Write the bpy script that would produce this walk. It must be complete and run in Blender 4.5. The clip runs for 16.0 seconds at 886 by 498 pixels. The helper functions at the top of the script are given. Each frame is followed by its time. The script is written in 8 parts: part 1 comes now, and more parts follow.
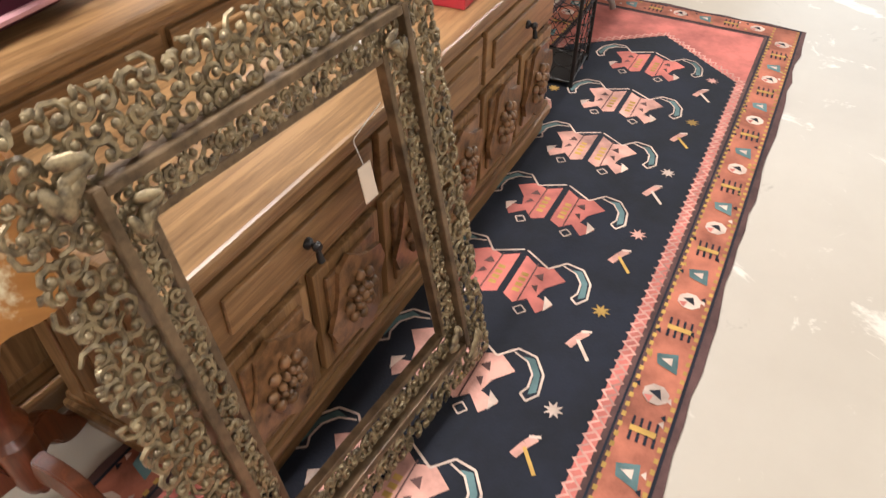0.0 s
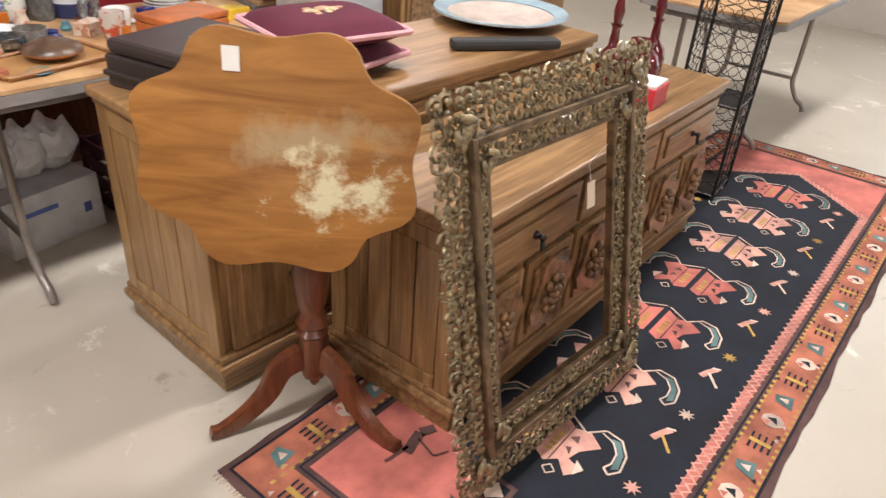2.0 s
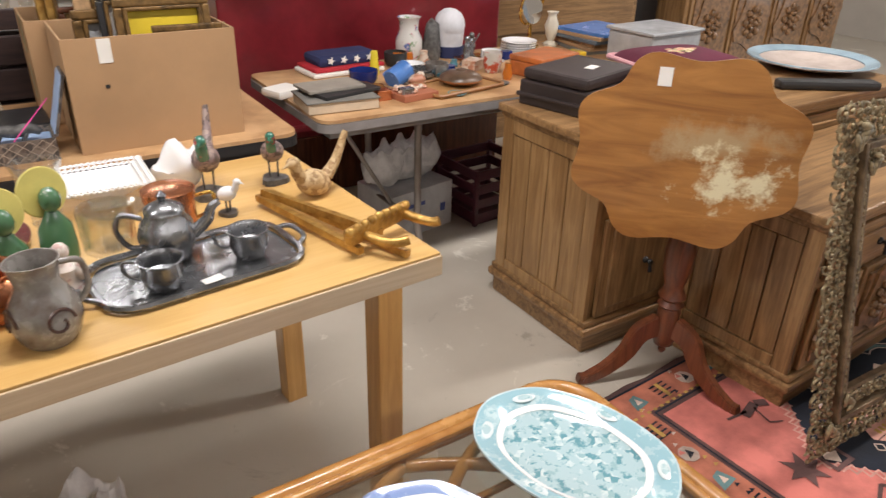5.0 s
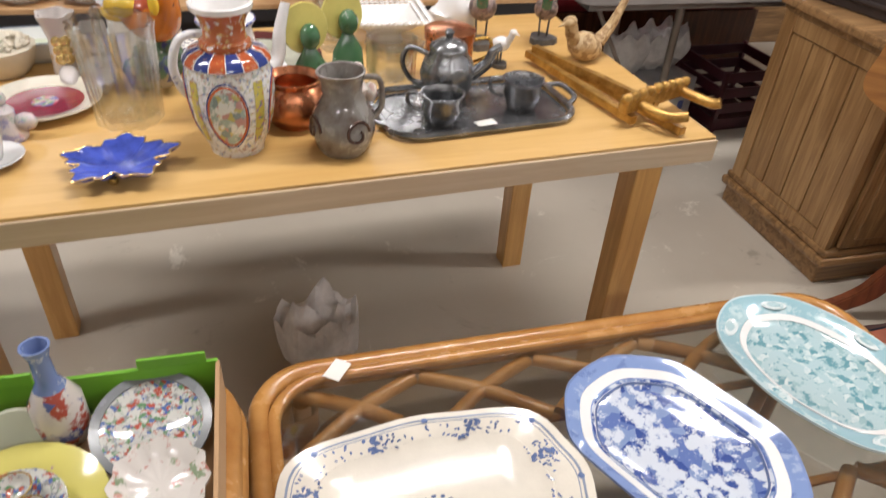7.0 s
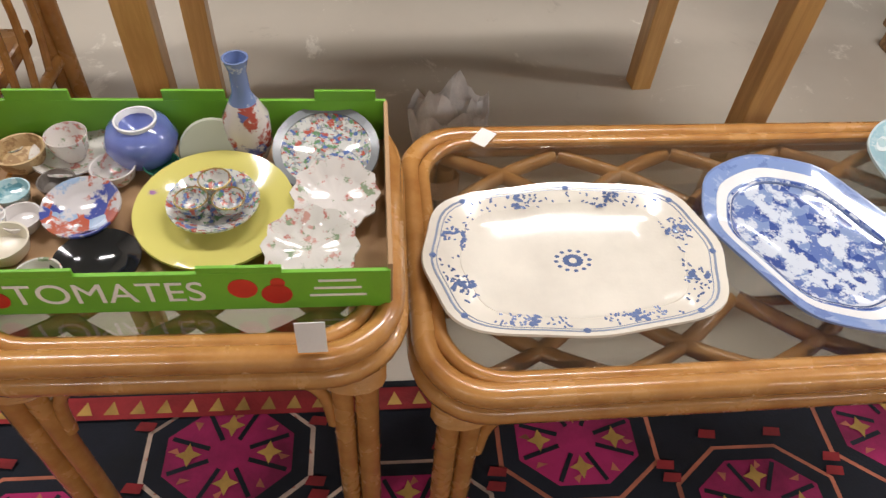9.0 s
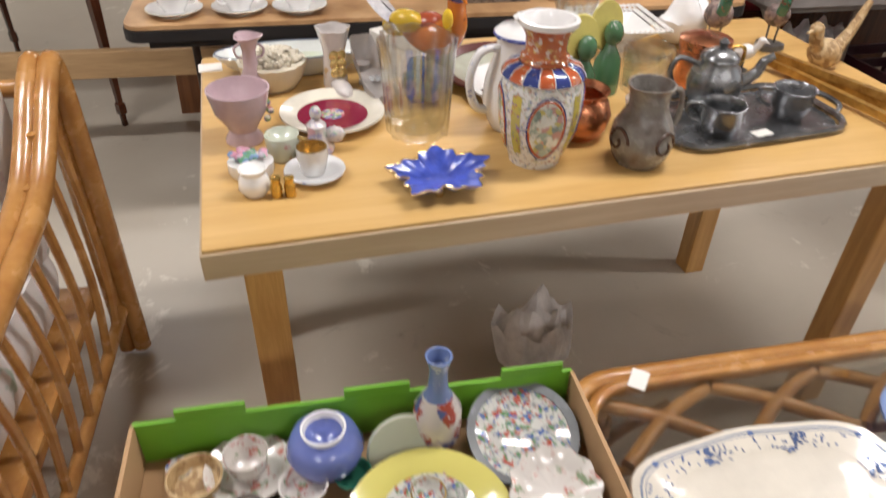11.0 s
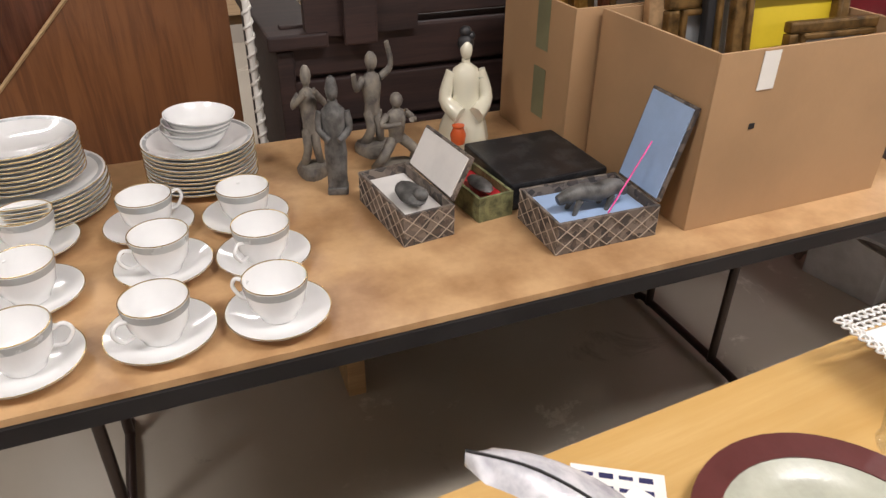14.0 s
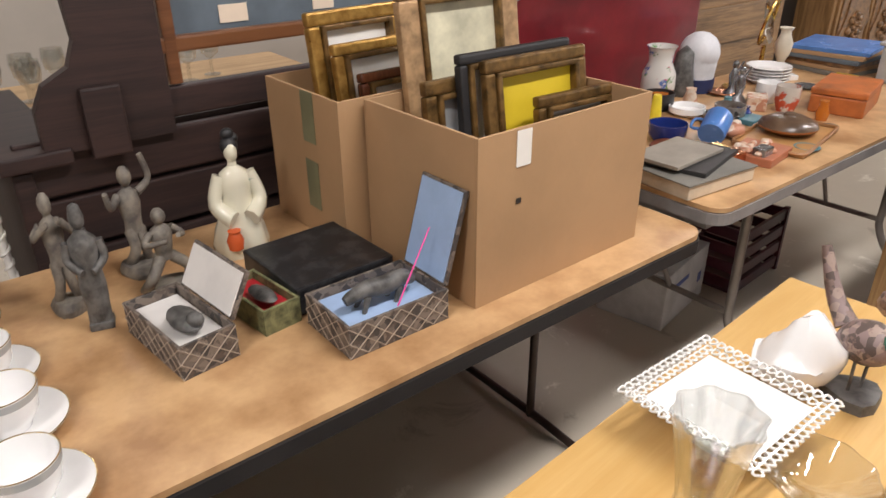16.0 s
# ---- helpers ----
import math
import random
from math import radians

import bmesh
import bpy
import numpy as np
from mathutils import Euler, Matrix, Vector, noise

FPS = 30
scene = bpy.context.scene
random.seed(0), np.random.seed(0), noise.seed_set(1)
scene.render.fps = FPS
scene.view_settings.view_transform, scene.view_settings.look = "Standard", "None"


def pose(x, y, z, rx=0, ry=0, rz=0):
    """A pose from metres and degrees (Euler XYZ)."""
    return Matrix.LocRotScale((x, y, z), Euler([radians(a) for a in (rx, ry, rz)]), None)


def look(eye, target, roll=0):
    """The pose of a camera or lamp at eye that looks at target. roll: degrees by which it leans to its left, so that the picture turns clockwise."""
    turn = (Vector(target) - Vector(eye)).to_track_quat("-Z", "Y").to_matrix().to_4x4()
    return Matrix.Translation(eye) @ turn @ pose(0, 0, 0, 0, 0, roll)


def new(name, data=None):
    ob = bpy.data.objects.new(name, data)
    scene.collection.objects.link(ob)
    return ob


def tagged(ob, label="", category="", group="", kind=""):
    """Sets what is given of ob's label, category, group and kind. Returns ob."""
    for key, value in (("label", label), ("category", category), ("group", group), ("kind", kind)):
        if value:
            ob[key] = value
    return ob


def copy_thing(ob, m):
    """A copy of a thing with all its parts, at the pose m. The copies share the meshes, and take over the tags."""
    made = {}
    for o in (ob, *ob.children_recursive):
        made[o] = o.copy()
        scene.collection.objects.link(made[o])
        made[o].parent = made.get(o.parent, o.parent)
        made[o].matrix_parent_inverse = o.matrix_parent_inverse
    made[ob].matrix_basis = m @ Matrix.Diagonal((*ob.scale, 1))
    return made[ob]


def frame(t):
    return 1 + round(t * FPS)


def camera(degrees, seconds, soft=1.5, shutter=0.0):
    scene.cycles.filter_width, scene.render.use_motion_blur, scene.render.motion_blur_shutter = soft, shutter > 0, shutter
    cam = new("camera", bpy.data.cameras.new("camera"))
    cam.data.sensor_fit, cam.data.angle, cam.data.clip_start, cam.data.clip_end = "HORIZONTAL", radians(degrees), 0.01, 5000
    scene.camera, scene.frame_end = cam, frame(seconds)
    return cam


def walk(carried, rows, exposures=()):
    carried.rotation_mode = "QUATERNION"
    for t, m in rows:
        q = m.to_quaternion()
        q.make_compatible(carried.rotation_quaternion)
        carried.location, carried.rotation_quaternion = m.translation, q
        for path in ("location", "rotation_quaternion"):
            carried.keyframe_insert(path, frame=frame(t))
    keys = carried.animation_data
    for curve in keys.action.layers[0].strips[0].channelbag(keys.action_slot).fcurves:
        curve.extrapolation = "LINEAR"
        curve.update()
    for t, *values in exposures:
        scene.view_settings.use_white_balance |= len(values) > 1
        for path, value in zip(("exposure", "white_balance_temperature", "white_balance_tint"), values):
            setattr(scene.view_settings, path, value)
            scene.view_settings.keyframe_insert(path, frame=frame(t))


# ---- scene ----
cam = camera(64.2, 16.0, soft=1.35, shutter=0.3)
EXPOSURES = [(0.0, 0.42), (3.0, 0.34), (5.5, 0.05), (7.0, -0.08), (8.0, -0.22), (8.7, -0.08), (10.8, -0.1), (12.0, -0.17), (13.0, -0.18), (14.0, -0.04), (16.0, 0.08)]
PATH = [
    (0, (-0.008, 0.349, 1.378), (1.251, 1.141, 0.041), 0.5),
    (0.5, (-0.148, 0.352, 1.37), (1.129, 1.048, -0.004), 5.3),
    (1, (-0.338, 0.264, 1.388), (0.952, 1.1, 0.108), 6.3),
    (1.5, (-0.507, 0.201, 1.419), (0.769, 1.218, 0.262), 5.3),
    (2, (-0.685, 0.171, 1.431), (0.588, 1.317, 0.397), 4.4),
    (2.5, (-0.883, 0.16, 1.433), (0.346, 1.388, 0.442), 3.1),
    (3, (-1.009, 0.139, 1.432), (0.215, 1.443, 0.536), 2.5),
    (5.5, (-1.52, 0.115, 1.437), (-0.709, 1.684, 0.5), 1.2),
    (6, (-1.565, 0.125, 1.427), (-0.873, 1.723, 0.443), 1.4),
    (6.5, (-1.586, 0.136, 1.416), (-1.029, 1.741, 0.36), 2.4),
    (7, (-1.6, 0.147, 1.364), (-1.178, 1.709, 0.188), 3.9),
    (7.5, (-1.584, 0.122, 1.307), (-1.211, 1.559, -0.032), 5.7),
    (8, (-1.591, 0.084, 1.297), (-1.23, 1.43, -0.137), 5.6),
    (8.5, (-1.642, 0.046, 1.291), (-1.404, 1.367, -0.192), 6.1),
    (8.7, (-1.67, 0.023, 1.282), (-1.514, 1.342, -0.212), 5.0),
    (10.8, (-1.996, 0.15, 1.372), (-1.747, 1.697, 0.13), 0.9),
    (11, (-2.034, 0.232, 1.374), (-1.732, 1.815, 0.189), 1.7),
    (11.5, (-2.081, 0.454, 1.424), (-1.704, 2.115, 0.375), 0.2),
    (12, (-2.114, 0.664, 1.428), (-1.619, 2.321, 0.424), 1.4),
    (12.5, (-2.152, 0.888, 1.437), (-1.494, 2.484, 0.428), 2.8),
    (13, (-2.19, 1.119, 1.391), (-1.414, 2.66, 0.379), 4.1),
    (13.5, (-2.163, 1.291, 1.397), (-1.497, 2.859, 0.349), 1.9),
    (14, (-2.147, 1.407, 1.371), (-1.544, 2.998, 0.319), 0.6),
    (14.5, (-2.146, 1.459, 1.37), (-1.512, 3.028, 0.304), 0.6),
    (15, (-2.115, 1.476, 1.37), (-1.327, 2.984, 0.318), 0.5),
    (15.5, (-2.082, 1.455, 1.399), (-1.117, 2.898, 0.405), 0.3),
    (16, (-2.057, 1.45, 1.41), (-0.977, 2.87, 0.506), -0.4),
]
walk(cam, [(t, look(eye, target, roll)) for t, eye, target, roll in PATH], EXPOSURES)

# ---- world and light ----
world = bpy.data.worlds.new("world")
scene.world = world
world.use_nodes = True
world.node_tree.nodes["Background"].inputs[0].default_value = (0.9, 0.95, 1.0, 1)
world.node_tree.nodes["Background"].inputs[1].default_value = 0.25
scene.view_settings.exposure = 0.0


def area_lamp(x, y, z, sx, sy, watts, color=(1.0, 0.96, 0.95), rot=(0, 0, 0)):
    d = bpy.data.lights.new("tube_light", "AREA")
    d.shape, d.size, d.size_y, d.energy, d.color = "RECTANGLE", sx, sy, watts, color
    ob = new("tube_light", d)
    ob.matrix_basis = pose(x, y, z, *rot)
    return ob


LAMPS = [(x, y) for x in (-3.4, -0.9, 1.6, 4.1) for y in (-2.4, 1.4, 5.2)]
for lx, ly in LAMPS:
    area_lamp(lx, ly, 2.87, 1.15, 0.2, {-2.4: 32, 1.4: 48, 5.2: 27}[ly])
# area lamp standing in for daylight from the shop window at the far end
area_lamp(6.9, 0.2, 1.5, 2.6, 2.2, 30, (0.82, 0.92, 1.0), (0, 90, 0))

# ---- materials ----
MATS = {}


def nodes_of(name):
    m = bpy.data.materials.new(name)
    m.use_nodes = True
    nt = m.node_tree
    return m, nt, nt.nodes["Principled BSDF"]


def add(nt, kind, **inputs):
    n = nt.nodes.new(kind)
    for k, v in inputs.items():
        n.inputs[k.replace("_", " ")].default_value = v
    return n


def rgba(c):
    return (c[0], c[1], c[2], 1)


def ramp(nt, fac, stops):
    r = nt.nodes.new("ShaderNodeValToRGB")
    el = r.color_ramp.elements
    while len(el) < len(stops):
        el.new(0.5)
    for e, (p, c) in zip(el, stops):
        e.position, e.color = p, rgba(c)
    nt.links.new(fac, r.inputs[0])
    return r.outputs[0]


def coords(nt, scale=(1, 1, 1), vary=True):
    tc = nt.nodes.new("ShaderNodeTexCoord")
    mp = nt.nodes.new("ShaderNodeMapping")
    mp.inputs["Scale"].default_value = scale
    nt.links.new(tc.outputs["Object"], mp.inputs[0])
    if vary:
        oi = nt.nodes.new("ShaderNodeObjectInfo")
        sc = nt.nodes.new("ShaderNodeVectorMath")
        sc.operation = "SCALE"
        sc.inputs[0].default_value = (7.3, 5.1, 3.7)
        nt.links.new(oi.outputs["Random"], sc.inputs["Scale"])
        nt.links.new(sc.outputs[0], mp.inputs["Location"])
    return mp.outputs[0]


def bump(nt, bsdf, height, strength=0.2, distance=0.002):
    b = add(nt, "ShaderNodeBump", Strength=strength, Distance=distance)
    nt.links.new(height, b.inputs["Height"])
    nt.links.new(b.outputs[0], bsdf.inputs["Normal"])


def paint(name, c, rough=0.5, metal=0.0, vary=0.12, scale=9.0, grain=0.15, c2=None, coat=0.0):
    """A plain surface with broad stains and fine grain."""
    if name in MATS:
        return MATS[name]
    m, nt, b = nodes_of(name)
    v = coords(nt)
    n1 = add(nt, "ShaderNodeTexNoise", Scale=scale, Detail=6.0, Roughness=0.6)
    n2 = add(nt, "ShaderNodeTexNoise", Scale=scale * 22, Detail=3.0)
    nt.links.new(v, n1.inputs["Vector"])
    nt.links.new(v, n2.inputs["Vector"])
    lo = c2 or tuple(x * (1 - vary * 1.6) for x in c)
    hi = c if c2 else tuple(min(1, x * (1 + vary)) for x in c)
    nt.links.new(ramp(nt, n1.outputs[0], [(0.32, lo), (0.62, hi)]), b.inputs["Base Color"])
    rr = nt.nodes.new("ShaderNodeMapRange")
    rr.inputs[3].default_value, rr.inputs[4].default_value = max(0.02, rough - 0.08), min(1, rough + 0.1)
    nt.links.new(n1.outputs[0], rr.inputs[0])
    nt.links.new(rr.outputs[0], b.inputs["Roughness"])
    b.inputs["Metallic"].default_value = metal
    b.inputs["Coat Weight"].default_value = coat
    if grain:
        bump(nt, b, n2.outputs[0], grain, 0.0015)
    MATS[name] = m
    return m


def wood(name, dark, light, axis=0, rough=0.35, scale=1.0, coat=0.15, figure=2.2):
    """Wood with grain along one local axis."""
    if name in MATS:
        return MATS[name]
    m, nt, b = nodes_of(name)
    s = [14.0 * scale] * 3
    s[axis] = 0.9 * scale
    v = coords(nt, tuple(s))
    n1 = add(nt, "ShaderNodeTexNoise", Scale=figure, Detail=8.0, Roughness=0.62, Distortion=1.1)
    n2 = add(nt, "ShaderNodeTexNoise", Scale=13.0, Detail=4.0, Roughness=0.7)
    v2 = coords(nt, (1, 1, 1))
    n3 = add(nt, "ShaderNodeTexNoise", Scale=3.1, Detail=3.0)
    for n, vv in ((n1, v), (n2, v), (n3, v2)):
        nt.links.new(vv, n.inputs["Vector"])
    mix = nt.nodes.new("ShaderNodeMath")
    mix.operation = "MULTIPLY_ADD"
    nt.links.new(n2.outputs[0], mix.inputs[0])
    mix.inputs[1].default_value = 0.35
    nt.links.new(n1.outputs[0], mix.inputs[2])
    mix2 = nt.nodes.new("ShaderNodeMath")
    mix2.operation = "MULTIPLY_ADD"
    nt.links.new(n3.outputs[0], mix2.inputs[0])
    mix2.inputs[1].default_value = 0.4
    nt.links.new(mix.outputs[0], mix2.inputs[2])
    mid = tuple((a + c) / 2 for a, c in zip(dark, light))
    nt.links.new(ramp(nt, mix2.outputs[0], [(0.62, dark), (0.85, mid), (1.06, light)]), b.inputs["Base Color"])
    b.inputs["Roughness"].default_value = rough
    b.inputs["Coat Weight"].default_value = coat
    b.inputs["Coat Roughness"].default_value = 0.25
    bump(nt, b, mix.outputs[0], 0.12, 0.001)
    MATS[name] = m
    return m


def speckled(name, base, spots, scale=40.0, lo=0.5, rough=0.12, metal=0.0, coat=0.5, cover=0.5):
    """Glazed ware with small coloured decoration."""
    if name in MATS:
        return MATS[name]
    m, nt, b = nodes_of(name)
    v = coords(nt)
    vo = add(nt, "ShaderNodeTexVoronoi", Scale=scale)
    n1 = add(nt, "ShaderNodeTexNoise", Scale=scale * 0.55, Detail=5.0, Roughness=0.7)
    nt.links.new(v, vo.inputs["Vector"])
    nt.links.new(v, n1.inputs["Vector"])
    sep = nt.nodes.new("ShaderNodeSeparateColor")
    nt.links.new(vo.outputs["Color"], sep.inputs[0])
    k = len(spots)
    r = nt.nodes.new("ShaderNodeValToRGB")
    r.color_ramp.interpolation = "CONSTANT"
    el = r.color_ramp.elements
    while len(el) < k:
        el.new(0.5)
    for i, c in enumerate(spots):
        el[i].position, el[i].color = i / k, rgba(c)
    nt.links.new(sep.outputs[0], r.inputs[0])
    mask = nt.nodes.new("ShaderNodeMapRange")
    mask.inputs[1].default_value, mask.inputs[2].default_value = cover, cover + 0.05
    nt.links.new(n1.outputs[0], mask.inputs[0])
    mx = nt.nodes.new("ShaderNodeMix")
    mx.data_type = "RGBA"
    mx.inputs[6].default_value = rgba(base)
    nt.links.new(mask.outputs[0], mx.inputs[0])
    nt.links.new(r.outputs[0], mx.inputs[7])
    nt.links.new(mx.outputs[2], b.inputs["Base Color"])
    b.inputs["Roughness"].default_value = rough
    b.inputs["Metallic"].default_value = metal
    b.inputs["Coat Weight"].default_value = coat
    MATS[name] = m
    return m


def glass(name, c=(0.95, 0.96, 0.955)):
    """Thin clear glass: straight through, with gloss at its edges."""
    if name in MATS:
        return MATS[name]
    m, nt, b = nodes_of(name)
    tr = nt.nodes.new("ShaderNodeBsdfTransparent")
    tr.inputs[0].default_value = rgba(c)
    gl = nt.nodes.new("ShaderNodeBsdfGlossy")
    gl.inputs["Roughness"].default_value = 0.04
    lw_ = add(nt, "ShaderNodeLayerWeight", Blend=0.35)
    sq = nt.nodes.new("ShaderNodeMath")
    sq.operation = "POWER"
    nt.links.new(lw_.outputs["Facing"], sq.inputs[0])
    sq.inputs[1].default_value = 1.25
    mr = nt.nodes.new("ShaderNodeMapRange")
    mr.inputs[3].default_value, mr.inputs[4].default_value = 0.09, 0.85
    nt.links.new(sq.outputs[0], mr.inputs[0])
    mx = nt.nodes.new("ShaderNodeMixShader")
    nt.links.new(mr.outputs[0], mx.inputs[0])
    nt.links.new(tr.outputs[0], mx.inputs[1])
    nt.links.new(gl.outputs[0], mx.inputs[2])
    nt.links.new(mx.outputs[0], nt.nodes["Material Output"].inputs["Surface"])
    nt.nodes.remove(b)
    MATS[name] = m
    return m


def concrete(name):
    m, nt, b = nodes_of(name)
    v = coords(nt, vary=False)
    n1 = add(nt, "ShaderNodeTexNoise", Scale=0.7, Detail=7.0, Roughness=0.62)
    n2 = add(nt, "ShaderNodeTexNoise", Scale=3.3, Detail=9.0, Roughness=0.72, Distortion=0.6)
    n3 = add(nt, "ShaderNodeTexNoise", Scale=60.0, Detail=4.0)
    for n in (n1, n2, n3):
        nt.links.new(v, n.inputs["Vector"])
    base = ramp(nt, n1.outputs[0], [(0.3, (0.46, 0.405, 0.33)), (0.7, (0.585, 0.53, 0.445))])
    spot = ramp(nt, n2.outputs[0], [(0.60, (0, 0, 0)), (0.66, (1, 1, 1))])
    mx = nt.nodes.new("ShaderNodeMix")
    mx.data_type = "RGBA"
    nt.links.new(spot, mx.inputs[0])
    nt.links.new(base, mx.inputs[6])
    mx.inputs[7].default_value = (0.74, 0.69, 0.60, 1)
    dark = ramp(nt, n2.outputs[0], [(0.30, (0.5, 0.47, 0.43)), (0.38, (1, 1, 1))])
    mul = nt.nodes.new("ShaderNodeMix")
    mul.data_type, mul.blend_type = "RGBA", "MULTIPLY"
    mul.inputs[0].default_value = 0.7
    nt.links.new(mx.outputs[2], mul.inputs[6])
    nt.links.new(dark, mul.inputs[7])
    nt.links.new(mul.outputs[2], b.inputs["Base Color"])
    b.inputs["Roughness"].default_value = 0.36
    bump(nt, b, n3.outputs[0], 0.1, 0.001)
    return m


OAK = ((0.115, 0.056, 0.020), (0.36, 0.205, 0.088))
oak_x = wood("oak_x", *OAK, axis=0)
oak_y = wood("oak_y", *OAK, axis=1)
oak_z = wood("oak_z", *OAK, axis=2)
oak_pale = wood("oak_side", (0.20, 0.10, 0.035), (0.40, 0.235, 0.10), axis=2)
oak_carved = paint("oak_carved", (0.22, 0.115, 0.05), 0.3, vary=0.4, scale=30, coat=0.3)
maple = wood("maple_top", (0.52, 0.305, 0.092), (0.62, 0.395, 0.150), axis=0, rough=0.42, scale=0.55, coat=0.08)
maple_edge = wood("maple_edge", (0.52, 0.38, 0.24), (0.62, 0.48, 0.32), axis=0, rough=0.35, coat=0.1)
maple_leg = wood("maple_leg", (0.48, 0.25, 0.07), (0.66, 0.38, 0.13), axis=2, rough=0.3)
ply = paint("table_ply", (0.60, 0.375, 0.19), 0.36, vary=0.3, scale=7.0, grain=0.08, c2=(0.34, 0.18, 0.078))
rattan = paint("rattan", (0.50, 0.25, 0.075), 0.25, vary=0.2, scale=14, coat=0.35, c2=(0.36, 0.155, 0.04))
cherry = wood("cherry", (0.075, 0.022, 0.010), (0.19, 0.058, 0.024), axis=2, rough=0.3, coat=0.3)
mahogany = wood("mahogany", (0.05, 0.014, 0.007), (0.13, 0.042, 0.018), axis=2, rough=0.25, coat=0.3)
darkwood = wood("dark_wood", (0.012, 0.006, 0.006), (0.040, 0.019, 0.016), axis=0, rough=0.6, coat=0.0)
pine = wood("pine", (0.34, 0.21, 0.10), (0.5, 0.33, 0.17), axis=0, rough=0.6, coat=0)
board_wood = wood("walnut_door", (0.10, 0.035, 0.014), (0.20, 0.08, 0.03), axis=2, rough=0.35)
black_edge = paint("black_rubber", (0.018, 0.017, 0.018), 0.5)
black_metal = paint("black_metal", (0.02, 0.017, 0.016), 0.4, metal=0.3)
brown_metal = paint("brown_metal", (0.05, 0.032, 0.026), 0.35, metal=0.4)
grey_metal = paint("grey_metal", (0.30, 0.265, 0.24), 0.35, metal=0.5)
grey_plastic = paint("grey_plastic", (0.25, 0.23, 0.22), 0.5)
chrome = paint("silver_metal", (0.75, 0.73, 0.70), 0.18, metal=1.0, grain=0.03)
pewter = paint("pewter", (0.27, 0.275, 0.285), 0.25, metal=0.85, vary=0.3, scale=20, grain=0.1)
copper = paint("copper", (0.60, 0.24, 0.12), 0.25, metal=0.9, vary=0.3, scale=16, grain=0.08)
brass = paint("brass", (0.62, 0.40, 0.10), 0.25, metal=0.9, vary=0.25, scale=30)
bronze = paint("gilt_bronze", (0.40, 0.315, 0.18), 0.36, metal=0.5, vary=0.5, scale=60, c2=(0.09, 0.068, 0.045))
gilt = paint("gilt_frame", (0.55, 0.33, 0.09), 0.3, metal=0.6, vary=0.3, scale=40, c2=(0.28, 0.14, 0.03))
frame_bar = paint("brown_gilt_bar", (0.17, 0.115, 0.065), 0.35, metal=0.4, vary=0.35, scale=25)
cardboard = paint("cardboard", (0.42, 0.255, 0.13), 0.75, vary=0.06, scale=4, grain=0.2)
paper = paint("paper", (0.80, 0.77, 0.72), 0.6, vary=0.04)
tag_card = paint("manila_tag", (0.80, 0.66, 0.52), 0.6, vary=0.05)
china = paint("white_china", (0.84, 0.83, 0.82), 0.12, vary=0.03, coat=0.5, grain=0.0)
band_grey = paint("silver_band", (0.50, 0.52, 0.52), 0.25, metal=0.2)
gold_line = paint("gold_line", (0.62, 0.45, 0.18), 0.25, metal=0.8)
# wall and ceiling tones lowered so that less light bounces into the room
wall_paint = paint("wall_paint", (0.48, 0.44, 0.39), 0.7, vary=0.06, scale=1.5)
ceiling_paint = paint("ceiling_tile", (0.42, 0.41, 0.39), 0.8, vary=0.05)
maroon = paint("maroon_lacquer", (0.17, 0.012, 0.018), 0.3, vary=0.3, scale=3, coat=0.3)
floor_mat = concrete("worn_floor")
clear = glass("clear_glass")
table_glass = glass("table_glass", (0.85, 0.85, 0.83))

tubes = paint("diffuser", (0.9, 0.9, 0.88), 0.4)

# ---- mesh helpers ----


def box(bm, cx, cy, cz, sx, sy, sz, bevel=0.0, rz=0.0):
    """A box by its centre and size, with rounded edges."""
    r = bmesh.ops.create_cube(bm, size=1.0)
    vs = r["verts"]
    bmesh.ops.scale(bm, vec=(sx, sy, sz), verts=vs)
    if bevel:
        es = list({e for v in vs for e in v.link_edges})
        rb = bmesh.ops.bevel(bm, geom=es, offset=min(bevel, 0.45 * min(sx, sy, sz)), segments=2, affect="EDGES", profile=0.6)
        vs = list({v for f in rb["faces"] for v in f.verts} | {v for v in vs if v.is_valid})
    m = Matrix.Translation((cx, cy, cz)) @ Matrix.Rotation(radians(rz), 4, "Z")
    bmesh.ops.transform(bm, matrix=m, verts=vs)
    return vs


def B(cx, cy, cz, sx, sy, sz, bevel=0.003, rz=0.0):
    bm = bmesh.new()
    box(bm, cx, cy, cz, sx, sy, sz, bevel, rz)
    return bm


def lathe(profile, n=28, x=0.0, y=0.0, wave=None, sx=1.0, sy=1.0, bm=None):
    """A turned shape from (radius, height) pairs; wave(angle, height) scales the radius."""
    bm = bm or bmesh.new()
    rings = []
    for r, z in profile:
        if r < 1e-5:
            rings.append([bm.verts.new((x, y, z))])
            continue
        ring = []
        for i in range(n):
            a = 2 * math.pi * i / n
            k = wave(a, z) if wave else 1.0
            ring.append(bm.verts.new((x + sx * r * k * math.cos(a), y + sy * r * k * math.sin(a), z)))
        rings.append(ring)
    for a, c in zip(rings, rings[1:]):
        for i in range(n):
            j = (i + 1) % n
            if len(a) == 1 and len(c) == 1:
                break
            if len(a) == 1:
                bm.faces.new((a[0], c[j], c[i]))
            elif len(c) == 1:
                bm.faces.new((a[i], a[j], c[0]))
            else:
                bm.faces.new((a[i], a[j], c[j], c[i]))
    if len(rings[0]) > 1 and profile[0] != profile[-1]:
        bm.faces.new(rings[0][::-1])
    if len(rings[-1]) > 1 and profile[0] != profile[-1]:
        bm.faces.new(rings[-1])
    return bm


